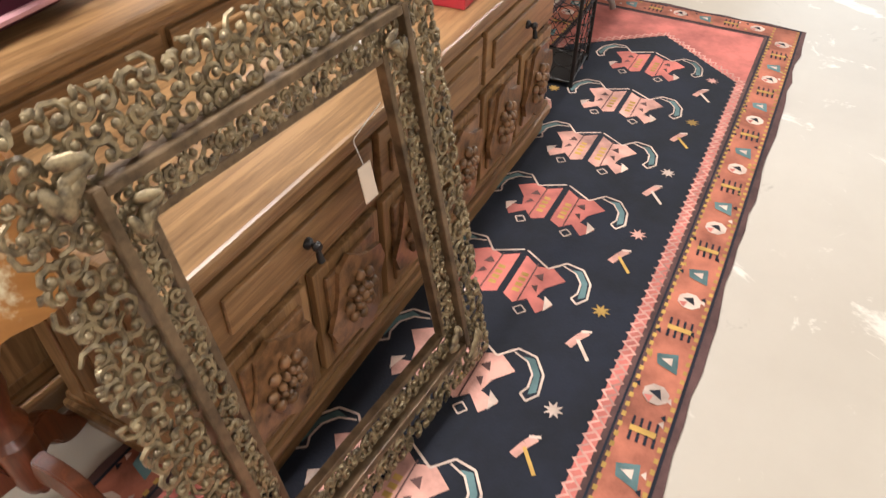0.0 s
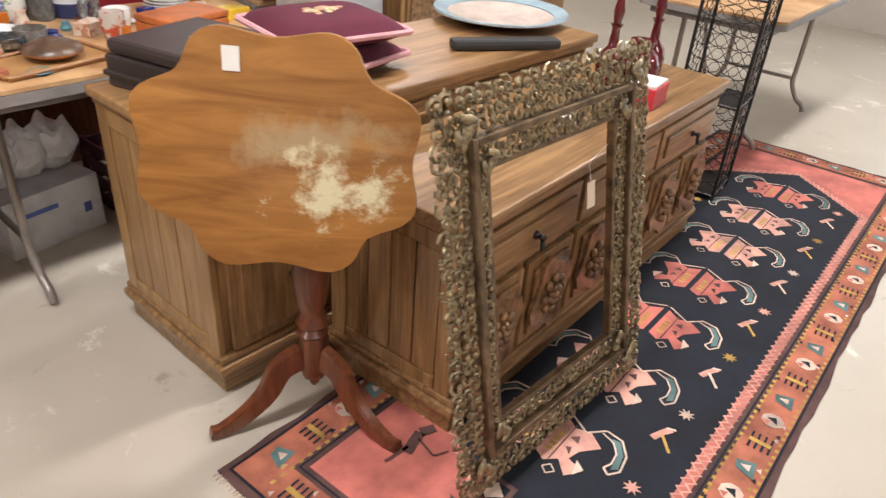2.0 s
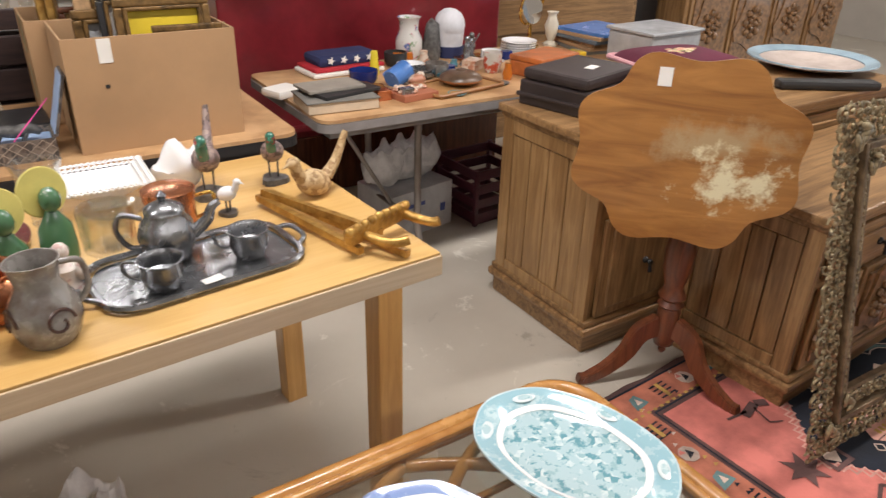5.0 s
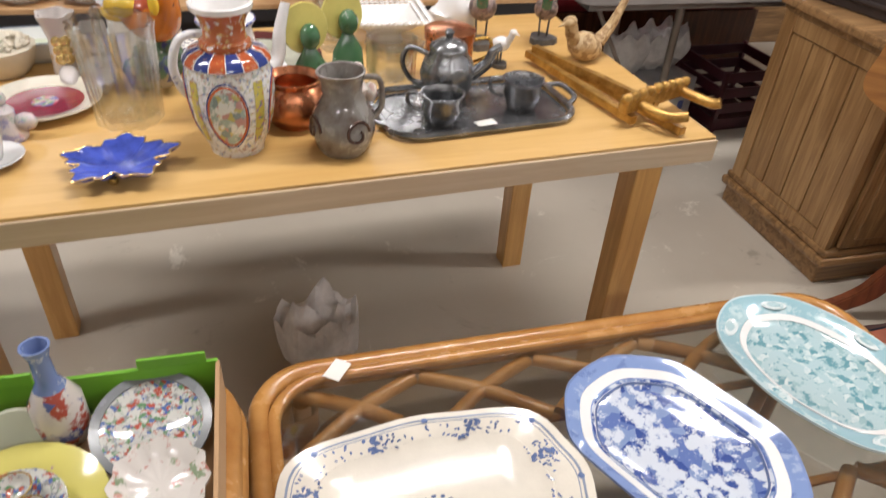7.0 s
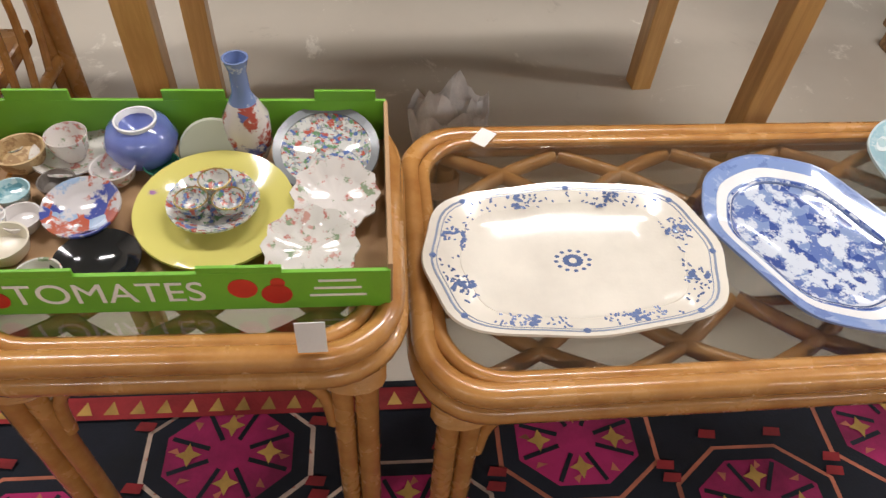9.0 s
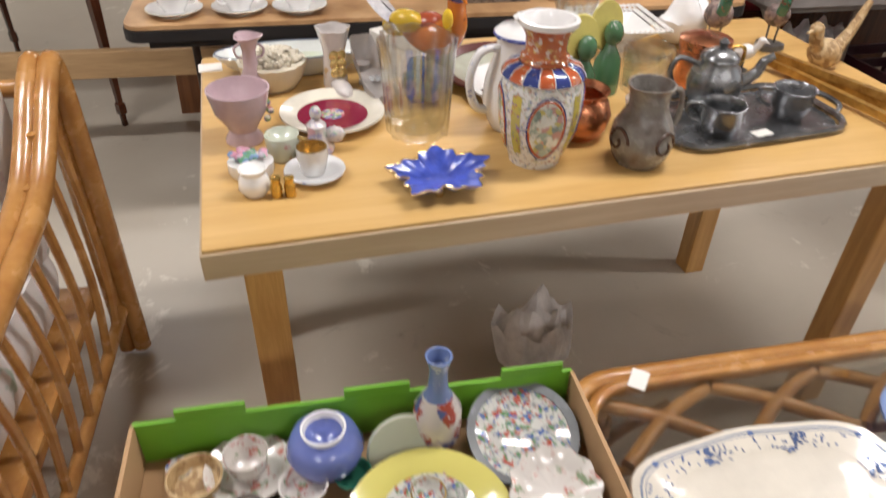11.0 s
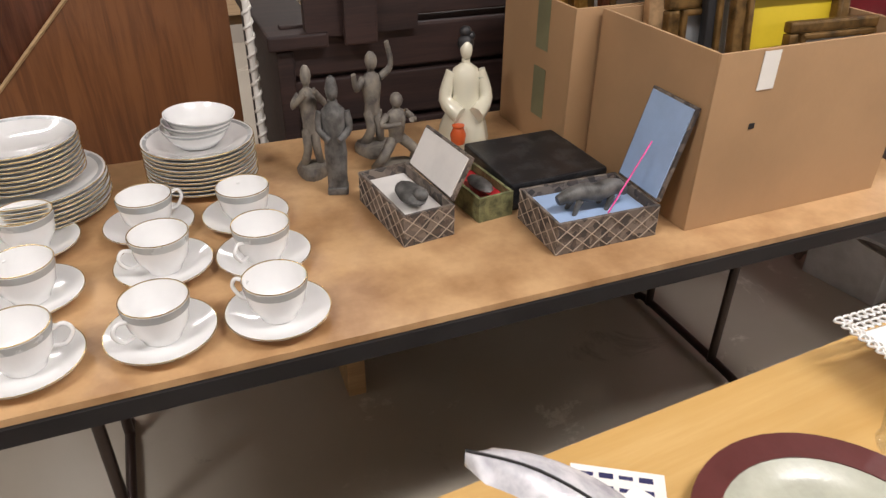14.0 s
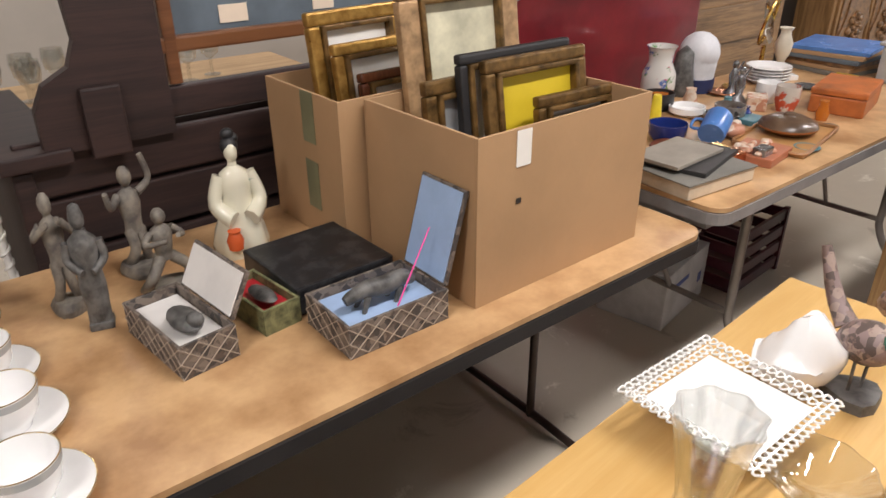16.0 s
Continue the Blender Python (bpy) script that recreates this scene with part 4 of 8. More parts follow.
part("back_frame", B(0.55, 0.032, 0.475, 1.1, 0.026, 0.95, 0.004), darkwood, st)
for zc, hh in ((0.52, 0.11), (0.645, 0.11), (0.77, 0.11), (0.887, 0.1), (0.992, 0.068)):
    part("slat", B(0.66 if zc > 0.95 else 0.56, 0.004, zc, 0.96 if zc > 0.95 else 1.1, 0.03, hh, 0.005), darkwood, st)
part("end_panel", B(-0.0, 0.28, 0.45, 0.04, 0.6, 0.9, 0.006), darkwood, st)
part("arm_ledge", B(0.03, 0.28, 0.925, 0.14, 0.64, 0.035, 0.006), darkwood, st)
part("end_panel", B(1.14, 0.28, 0.45, 0.04, 0.6, 0.9, 0.006), darkwood, st)
pr = [(0.05, 0.93), (0.05, 1.02), (0.075, 1.07), (0.13, 1.1), (0.15, 1.15), (0.145, 1.24), (0.19, 1.3), (0.32, 1.32), (0.32, 0.93)]
bm = turned(plate_outline(pr, 0.03), Matrix.Rotation(radians(90), 4, "X"))
part("post", bm, darkwood, st, "shaped dark end post")
part("block", B(0.175, -0.042, 0.985, 0.08, 0.02, 0.15, 0.006), darkwood, st)
redwood = wood("red_brown_wood", (0.10, 0.035, 0.014), (0.19, 0.075, 0.03), axis=0)
part("top_rail", B(0.72, 0.0, 1.115, 0.8, 0.025, 0.035, 0.006), redwood, st, "red brown upper rail")
part("stile", B(0.345, -0.0, 1.18, 0.03, 0.026, 0.3, 0.004), redwood, st)
blue_grey = paint("blue_grey_board", (0.12, 0.15, 0.18), 0.6)
part("back_board", B(0.73, 0.05, 1.27, 0.76, 0.012, 0.3, 0.002), blue_grey, st, "blue grey backing board")
part("tape", B(0.52, 0.042, 1.16, 0.07, 0.002, 0.04, 0), tag_card, st, "torn masking tape")
part("tape", B(0.76, 0.042, 1.165, 0.06, 0.002, 0.035, 0), tag_card, st)
part("seat", B(0.56, 0.33, 0.42, 1.1, 0.5, 0.03, 0.006), darkwood, st)
shelf = thing("glass_shelf", "pale shelf of glassware behind the settle", "shelf", -1.6, 4.05, 0, 0)
part("top", B(0, 0, 0.8, 1.6, 0.5, 0.03, 0.004), pine, shelf)
for sx in (-0.72, 0.72):
    part("leg", B(sx, 0, 0.39, 0.05, 0.45, 0.78, 0.004), pine, shelf)
goblet = whole("goblet", lathe([(0.03, 0), (0.03, 0.004), (0.006, 0.01), (0.006, 0.06), (0.03, 0.08), (0.038, 0.12), (0.034, 0.15), (0.03, 0.15), (0.034, 0.12), (0.025, 0.085), (0, 0.08)], 16),
               clear, "clear stemmed goblet on the back shelf", "glass", -1.75, 3.92, 0.8153, group="back shelf glasses")
for i in range(11):
    copy_thing(goblet, pose(-2.15 + 0.1 * i, 3.98 + 0.05 * (i % 3), 0.8153))
mc = thing("maroon_cabinet", "glossy maroon lacquered cabinet against the back wall", "cabinet", 0.1, 3.42, 0, 0)
part("body", B(0.0, 0.2, 0.95, 1.5, 0.5, 1.9, 0.008), maroon, mc)
part("plinth", B(0, -0.06, 0.16, 1.52, 0.03, 0.3, 0.006), mahogany, mc)
part("ledge", B(0, -0.06, 0.36, 1.54, 0.04, 0.03, 0.006), maroon, mc)
part("cable", tube(curve([(-0.5, -0.065, 1.4), (-0.44, -0.07, 1.12), (-0.35, -0.07, 1.08), (-0.27, -0.07, 1.25)], 6), 0.004, 6), grey_plastic, mc, "grey cable", True)
wd = thing("oak_wardrobe", "brown oak cabinet behind the record pile", "cabinet", 1.55, 3.95, 0, 0)
part("body", B(0, 0, 0.75, 1.3, 0.5, 1.5, 0.008), oak_x, wd)
part("drawer", B(0, -0.26, 1.0, 1.2, 0.02, 0.2, 0.006), oak_x, wd)
part("drawer", B(0, -0.26, 0.75, 1.2, 0.02, 0.2, 0.006), oak_x, wd)
bc = thing("carved_cupboard", "carved oak cupboard with rosette doors at the back", "cabinet", 3.4, 3.55, 0, 0)
part("body", B(0, 0.25, 0.7, 1.8, 0.5, 1.4, 0.008), oak_z, bc)
for i in range(4):
    raised(bc, "door", -0.66 + 0.44 * i, 0.0, 0.62, 0.41, 0.72, oak_z, True)
db = thing("dark_loudspeaker", "black cabinet standing at the back of the shop", "cabinet", 2.2, 3.95, 0, 0)
part("body", B(0, 0, 0.6, 0.5, 0.4, 1.2, 0.01), black_metal, db)

# ---- wire stand ----
ws = thing("wire_stand", "tall black wire display stand beside the sideboard", "stand", 2.45, 1.4, 0, 10)
for sx in (-1, 1):
    for sy in (-1, 1):
        part("post", tube([(sx * 0.13, sy * 0.13, 0.0), (sx * 0.13, sy * 0.13, 1.5)], 0.008, 8), black_metal, ws, "", True)
for zz in (0.03, 0.45, 0.9, 1.45):
    part("ring", tube([(-0.13, -0.13, zz), (0.13, -0.13, zz), (0.13, 0.13, zz), (-0.13, 0.13, zz)], 0.006, 6, closed=True), black_metal, ws)
    part("shelf", B(0, 0, zz, 0.25, 0.25, 0.008, 0.001), black_metal, ws)
for ax in (0, 1):
    for s in (-1, 1):
        bm = bmesh.new()
        for i in range(24):
            for j in range(3):
                cx, cz = -0.087 + 0.087 * j, 0.06 + 0.06 * i
                ring = [(cx + 0.042 * math.cos(a), s * 0.13, cz + 0.03 * math.sin(a)) for a in (0.785 * q for q in range(8))]
                tube([(p[1], p[0], p[2]) if ax else p for p in ring], 0.002, 4, bm, closed=True)
        part("wire_mesh", bm, black_metal, ws, "looped black wire")

# ---- things on the folding table ----
FZ = 0.7223
# tea cups on saucers
saucer_p = [(0.0, 0.003), (0.035, 0.003), (0.036, 0.0), (0.042, 0.0), (0.044, 0.005), (0.062, 0.011), (0.078, 0.019), (0.0765, 0.021), (0.06, 0.0145), (0.04, 0.0085), (0, 0.0075)]
cup_p = [(0.0, 0.004), (0.023, 0.004), (0.024, 0.0), (0.027, 0.0), (0.03, 0.008), (0.041, 0.026), (0.045, 0.048), (0.0475, 0.066), (0.046, 0.066), (0.043, 0.046), (0.038, 0.025), (0.025, 0.011), (0, 0.01)]
sc = thing("saucer", "white china saucer with a grey band", "saucer", -2.415, 2.285, FZ, group="saucers")
part("dish", lathe(saucer_p, 40), china, sc, "", True)
part("band", lathe([(0.068, 0.0159), (0.073, 0.0187), (0.0728, 0.0191), (0.0678, 0.0163), (0.068, 0.0159)], 40), band_grey, sc, "", True)
part("gold_rim", tube([(0.0775 * math.cos(a), 0.0775 * math.sin(a), 0.0202) for a in (0.157 * i for i in range(40))], 0.0008, 5, closed=True), gold_line, sc, "", True)
cp = thing("tea_cup", "white china tea cup with a grey band", "cup", -2.415, 2.285, FZ + 0.0085, group="tea cups")
part("bowl", lathe(cup_p, 36), china, cp, "", True)
part("band", lathe([(0.0459, 0.052), (0.0477, 0.0645), (0.0479, 0.0645), (0.0461, 0.052), (0.0459, 0.052)], 36), band_grey, cp, "", True)
part("gold_rim", tube([(0.0467 * math.cos(a), 0.0467 * math.sin(a), 0.0662) for a in (0.175 * i for i in range(36))], 0.0009, 5, closed=True), gold_line, cp, "", True)
part("handle", tube(curve([(0.043, 0, 0.05), (0.06, 0, 0.056), (0.068, 0, 0.042), (0.056, 0, 0.024), (0.039, 0, 0.024)], 5), 0.0032, 8), china, cp, "", True)
CUPS = [(-2.415, 2.29), (-2.425, 2.455), (-2.44, 2.62), (-2.24, 2.29), (-2.23, 2.475), (-2.25, 2.62), (-2.075, 2.285), (-2.072, 2.452), (-2.083, 2.6)]
TURNS = [200, 130, 60, 215, 205, 25, 150, 225, 95]
for (x, y), a in list(zip(CUPS, TURNS))[1:]:
    copy_thing(sc, pose(x, y, FZ))
    copy_thing(cp, pose(x, y, FZ + 0.0085, 0, 0, a))


def plate_profile(r):
    return [(0.0, 0.003), (0.55 * r, 0.003), (0.56 * r, 0.0), (0.62 * r, 0.0), (0.66 * r, 0.006), (r, 0.018), (r * 0.992, 0.021), (0.66 * r, 0.0105), (0.6 * r, 0.007), (0, 0.007)]


def plate(r, x, y, z, label):
    p = thing("plate", label, "plate", x, y, z, group="stacked plates")
    part("dish", lathe(plate_profile(r), 40), china, p, "", True)
    part("gold_rim", tube([(r * math.cos(a), r * math.sin(a), 0.0198) for a in (0.157 * i for i in range(40))], 0.0011, 5, closed=True), gold_line, p, "", True)
    part("band", lathe([(0.9 * r, 0.0178), (0.965 * r, 0.0196), (0.963 * r, 0.0201), (0.898 * r, 0.0183), (0.9 * r, 0.0178)], 40), band_grey, p, "", True)
    return p


p0 = plate(0.135, -2.45, 2.775, FZ, "large white dinner plate in a stack")
for i in range(1, 7):
    copy_thing(p0, pose(-2.45 + 0.002 * (i % 2), 2.775, FZ + 0.0085 * i))
p1 = plate(0.105, -2.452, 2.78, FZ + 0.06, "white dessert plate in a stack")
for i in range(1, 9):
    copy_thing(p1, pose(-2.452, 2.78 + 0.002 * (i % 2), FZ + 0.06 + 0.0085 * i))
p2 = plate(0.108, -2.142, 2.8, FZ, "white salad plate in a stack")
for i in range(1, 10):
    copy_thing(p2, pose(-2.142, 2.8 + 0.0015 * (i % 2), FZ + 0.0085 * i))
bw = thing("bowl", "white china bowl stacked on plates", "bowl", -2.142, 2.8, FZ + 0.0847, group="stacked bowls")
part("body", lathe([(0.0, 0.004), (0.035, 0.004), (0.036, 0), (0.04, 0), (0.055, 0.016), (0.068, 0.04), (0.066, 0.04), (0.052, 0.018), (0.035, 0.008), (0, 0.008)], 36), china, bw, "", True)
part("band", lathe([(0.0635, 0.032), (0.0668, 0.0375), (0.0672, 0.0375), (0.0639, 0.032), (0.0635, 0.032)], 36), band_grey, bw, "", True)
for i in (1, 2):
    copy_thing(bw, pose(-2.142 + 0.004 * i, 2.8, FZ + 0.0847 + 0.0105 * i, 0, 2 * i, 0))

# figurines, each one plain mesh
stone = paint("dark_stone", (0.10, 0.095, 0.09), 0.5, vary=0.4, scale=40)
clay = paint("grey_clay", (0.24, 0.21, 0.17), 0.6, vary=0.45, scale=30, c2=(0.08, 0.07, 0.065))
glaze = speckled("cream_glaze", (0.70, 0.66, 0.52), [(0.40, 0.10, 0.06), (0.70, 0.68, 0.55), (0.22, 0.30, 0.22)], 26, cover=0.66)


def limb(bm, pts, r):
    tube(curve(pts, 4), r if not isinstance(r, tuple) else [r[0] + (r[1] - r[0]) * i / (len(pts) * 4 - 4) for i in range(len(pts) * 4 - 3)], 8, bm)


bm = bmesh.new()
box(bm, 0, 0, 0.008, 0.055, 0.05, 0.016, 0.004)
lathe([(0.024, 0.016), (0.027, 0.05), (0.03, 0.09), (0.026, 0.13), (0.032, 0.165), (0.03, 0.185), (0.014, 0.198), (0.013, 0.205)], 16, sy=0.8, bm=bm)
for s in (-1, 1):
    limb(bm, [(s * 0.032, 0, 0.18), (s * 0.038, -0.004, 0.145), (s * 0.012, -0.028, 0.125)], (0.011, 0.008))
    limb(bm, [(s * 0.012, 0, 0.05), (s * 0.013, -0.006, 0.016)], 0.014)
ball(bm, 0, 0, 0.222, 0.016, 0.017, 0.02)
lathe([(0.017, 0.226), (0.014, 0.24), (0.011, 0.25), (0.0, 0.256)], 10, bm=bm)
wf = whole("warrior_figurine", bm, stone, "dark grey carved stone warrior figurine", "figurine", -1.895, 2.665, FZ, -15)
wf.scale = (0.74, 0.74, 0.93)


def monk(bm, h, arm, stance):
    for s in (-1, 1):
        limb(bm, [(s * 0.012, 0, 0.085), (s * stance, -0.012, 0.05), (s * (stance + 0.012), 0.012, 0.015)], (0.014, 0.011))
    lathe([(0.022, 0.08), (0.02, 0.1), (0.026, 0.135), (0.022, 0.155), (0.009, 0.163), (0.009, 0.17)], 14, sy=0.7, bm=bm)
    ball(bm, 0, -0.003, 0.184, 0.0155, 0.0165, 0.019)
    limb(bm, [(0.024, 0, 0.15), arm[0], arm[1]], (0.009, 0.006))
    limb(bm, [(-0.024, 0, 0.15), arm[2], arm[3]], (0.009, 0.006))
    lathe([(0.048, 0.0), (0.05, 0.01), (0.042, 0.02), (0, 0.022)], 14, wave=lambda a, z: 1 + 0.12 * math.sin(3 * a + 1), bm=bm)


bm = bmesh.new()
monk(bm, 1, ((0.045, -0.01, 0.13), (0.015, -0.045, 0.145), (-0.045, -0.01, 0.13), (-0.012, -0.045, 0.14)), 0.045)
mk = whole("monk_figurine", bm, clay, "crouching grey clay monk figurine on a round base", "figurine", -1.755, 2.72, FZ, 15, group="monk figurines")
mk.scale = (0.85, 0.85, 0.85)
bm = bmesh.new()
monk(bm, 1, ((0.055, 0, 0.17), (0.045, 0, 0.215), (-0.05, -0.02, 0.14), (-0.06, -0.03, 0.17)), 0.012)
ob = whole("monk_figurine", bm, clay, "grey clay monk figurine with one raised arm", "figurine", -1.775, 2.83, FZ, 10, group="monk figurines")
ob.scale = (0.85, 0.85, 1.12)
bm = bmesh.new()
monk(bm, 1, ((0.045, -0.01, 0.135), (0.012, -0.04, 0.165), (-0.045, -0.01, 0.135), (-0.01, -0.04, 0.16)), 0.014)
ob = whole("monk_figurine", bm, clay, "grey clay monk figurine with folded arms", "figurine", -1.925, 2.76, FZ, 0, group="monk figurines")
ob.scale = (0.7, 0.7, 1.15)
bm = bmesh.new()
lathe([(0.066, 0.0), (0.07, 0.02), (0.06, 0.06), (0.045, 0.1), (0.038, 0.13), (0.04, 0.16), (0.034, 0.185), (0.012, 0.198), (0.011, 0.208)], 20, sy=0.8, wave=lambda a, z: 1 + (0.1 * math.sin(5 * a) if z < 0.07 else 0), bm=bm)
for s in (-1, 1):
    limb(bm, [(s * 0.036, 0, 0.18), (s * 0.055, -0.01, 0.12), (s * 0.022, -0.045, 0.09)], (0.016, 0.022))
ball(bm, 0, -0.002, 0.226, 0.017, 0.018, 0.022)
gz = whole("kneeling_figurine", bm, glaze, "cream glazed porcelain figurine in flowing robes", "figurine", -1.575, 2.79, FZ, -10)
gz.scale = (0.82, 0.82, 0.98)
bm = bmesh.new()
ball(bm, 0, 0.008, 0.238, 0.0225, 0.021, 0.02)
ball(bm, 0.0, 0.012, 0.262, 0.017, 0.015, 0.013)
ball(bm, 0.014, 0.012, 0.252, 0.012, 0.012, 0.011)
me = part("hairpiece", bm, black_edge, gz, "", True)
bm = bmesh.new()
lathe([(0.0, 0.028), (0.018, 0.03), (0.022, 0.05), (0.014, 0.066), (0.017, 0.072), (0, 0.073)], 14, -0.028, -0.055, bm=bm)
part("jar", bm, paint("orange_glaze", (0.55, 0.10, 0.03), 0.2), gz, "orange jar", True)

# presentation boxes
brocade = speckled("brocade", (0.10, 0.075, 0.06), [(0.20, 0.16, 0.13), (0.06, 0.05, 0.045), (0.15, 0.12, 0.10)], 70, rough=0.7, coat=0, cover=0.42)
diamond = paint("brocade_line", (0.36, 0.30, 0.24), 0.6)
blue_silk = paint("blue_silk", (0.33, 0.45, 0.66), 0.5, vary=0.06)
white_silk = paint("white_silk", (0.74, 0.71, 0.68), 0.5, vary=0.05)
red_silk = paint("red_silk", (0.5, 0.02, 0.03), 0.5)
green_brocade = paint("green_brocade", (0.17, 0.17, 0.08), 0.6, vary=0.4, scale=60)
black_damask = speckled("black_damask", (0.012, 0.012, 0.014), [(0.028, 0.028, 0.03)], 60, rough=0.4, coat=0, cover=0.5)


def lattice_lines(parent, w, d, h):
    bm = bmesh.new()
    for face, ln in ((0, w), (1, d)):
        n = max(2, round(ln / 0.036))
        for i in range(n):
            for j in range(2):
                for s in (-1, 1):
                    cx, cz = -ln / 2 + ln * (i + 0.5) / n, h * (0.27 + 0.46 * j)
                    dx, dz = ln / n / 2, h * 0.23
                    a, b = (cx - dx, cz - s * dz), (cx + dx, cz + s * dz)
                    if face == 0:
                        tube([(a[0], -d / 2 - 0.0004, a[1]), (b[0], -d / 2 - 0.0004, b[1])], 0.0012, 4, bm)
                    else:
                        tube([(-w / 2 - 0.0004, a[0], a[1]), (-w / 2 - 0.0004, b[0], b[1])], 0.0012, 4, bm)
    part("lattice_pattern", bm, diamond, parent, "woven diamond lines")


def open_box(name, label, x, y, z, rz, w, d, h, outer, lining, lid_angle, lid_side, lattice=True, t=0.006):
    b = thing(name, label, "box", x, y, z, rz, group="presentation boxes")
    bm = bmesh.new()
    box(bm, 0, -d / 2 + t / 2, h / 2, w, t, h, 0.001)
    box(bm, 0, d / 2 - t / 2, h / 2, w, t, h, 0.001)
    box(bm, -w / 2 + t / 2, 0, h / 2, t, d - 2 * t, h, 0.001)
    box(bm, w / 2 - t / 2, 0, h / 2, t, d - 2 * t, h, 0.001)
    box(bm, 0, 0, t / 2, w - 2 * t, d - 2 * t, t)
    part("body", bm, outer, b)
    part("lining", B(0, 0, h * 0.45, w - 2 * t - 0.002, d - 2 * t - 0.002, h * 0.5, 0.002), lining, b, "padded silk lining")
    if lattice:
        lattice_lines(b, w, d, h)
    if lid_angle is not None:
        if lid_side == "y":
            m = Matrix.Translation((0, d / 2, h)) @ Matrix.Rotation(radians(lid_angle), 4, "X")
            lo, li = B(0, -d / 2, 0.004, w, d, 0.008, 0.002), B(0, -d / 2, -0.001, w - 0.012, d - 0.012, 0.003, 0)
        else:
            m = Matrix.Translation((w / 2, 0, h)) @ Matrix.Rotation(radians(lid_angle), 4, "Y")
            lo, li = B(-w / 2, 0, 0.004, w, d, 0.008, 0.002), B(-w / 2, 0, -0.001, w - 0.012, d - 0.012, 0.003, 0)
        lid = part("lid", lo, outer, b)
        lid.matrix_basis = m @ Matrix.Diagonal((0.86, 0.86, 1, 1))
        l2 = part("lid_lining", li, lining, lid)
    return b


open_box("presentation_box", "open grey brocade box with white lining", -1.802, 2.52, FZ, 8, 0.1, 0.2, 0.062, brocade, white_silk, 118, "x")
open_box("presentation_box", "open grey brocade box with pale blue lining", -1.5, 2.375, FZ, 1, 0.205, 0.145, 0.062, brocade, blue_silk, 106, "x")
open_box("presentation_box", "green brocade box with red silk lining", -1.655, 2.53, FZ, 8, 0.075, 0.15, 0.05, green_brocade, red_silk, None, "x", False)
blk = whole("flat_case", B(0, 0, 0.028, 0.215, 0.215, 0.056, 0.006), black_damask, "flat black damask covered case", "box", -1.505, 2.585, FZ, 3, smooth=False)
bm = bmesh.new()
tube(curve([(-0.07, 0, 0.05), (-0.03, 0, 0.06), (0.01, 0, 0.055), (0.045, 0, 0.06), (0.07, 0.005, 0.045)], 4), [0.006 + 0.012 * math.sin(math.pi * (i + 1.5) / 19) for i in range(17)], 9, bm)
for px in (-0.03, 0.035):
    for s in (-1, 1):
        tube([(px, s * 0.01, 0.05), (px - 0.012, s * 0.014, 0.022)], [0.007, 0.004], 7, bm)
turned(bm, Matrix.Translation((0, 0, 0.02)))
whole("animal_carving", bm, stone, "grey stone animal carving lying in the blue lined box", "carving", -1.5, 2.365, FZ, 0)
bm = bmesh.new()
ball(bm, 0, 0, 0.064, 0.025, 0.045, 0.016)
ball(bm, 0.005, -0.03, 0.075, 0.014, 0.018, 0.012)
whole("animal_carving", bm, stone, "dark stone carving lying in the white lined box", "carving", -1.8, 2.49, FZ, 8)
bm = bmesh.new()
ball(bm, 0, 0, 0.05, 0.018, 0.04, 0.01)
whole("animal_carving", bm, stone, "dark stone carving lying in the red lined box", "carving", -1.655, 2.51, FZ, 8)
whole("ribbon_tie", tube([(0.105, 0.0, 0.16), (0.0, -0.05, 0.062)], 0.0016, 5), paint("pink_ribbon", (0.75, 0.06, 0.30), 0.5), "thin pink ribbon stay of the blue box", "ribbon", -1.5, 2.36, FZ, 0)


def carton(x, y, z, rz, w, d, h, label):
    c = thing("carton", label, "cardboard box", x, y, z, rz, group="cartons")
    t = 0.006
    part("front", B(w / 2, t / 2, h / 2, w, t, h, 0.001), cardboard, c)
    part("back", B(w / 2, d - t / 2, h / 2, w, t, h, 0.001), cardboard, c)
    part("side", B(t / 2, d / 2, h / 2, t, d - 2 * t, h, 0.001), cardboard, c)
    part("side", B(w - t / 2, d / 2, h / 2, t, d - 2 * t, h, 0.001), cardboard, c)
    part("bottom", B(w / 2, d / 2, t / 2, w - 2 * t, d - 2 * t, t, 0), cardboard, c)
    return c


c1 = carton(-1.338, 2.298, FZ, 2.2, 0.475, 0.335, 0.325, "open brown cardboard carton full of picture frames")
part("label", B(0.108, -0.0012, 0.288, 0.036, 0.0012, 0.066, 0), paper, c1, "torn white paper label")
# flat black patch stands in for the shade inside a torn opening
part("hole", B(0.1, -0.0008, 0.19, 0.012, 0.0012, 0.01, 0), black_edge, c1, "black patch for the shaded inside of a torn hand hole")
c2 = carton(-1.405, 2.642, FZ, 2.2, 0.5, 0.3, 0.325, "open brown cardboard carton holding gilt frames")
for zz in (0.27, 0.12):
    part("tape", B(-0.0012, 0.12, zz, 0.0012, 0.05, 0.11, 0), paint("green_tape", (0.22, 0.21, 0.12), 0.35), c2, "greenish parcel tape")
art_mats = {"cream": paint("cream_print", (0.62, 0.58, 0.42), 0.5, vary=0.2), "white": paper, "yellow": paint("yellow_print", (0.62, 0.45, 0.02), 0.5, vary=0.06), "grey": paint("grey_print", (0.4, 0.41, 0.42), 0.5)}
dark_gilt = paint("dark_gilt", (0.16, 0.09, 0.03), 0.35, metal=0.4, vary=0.4, scale=40)
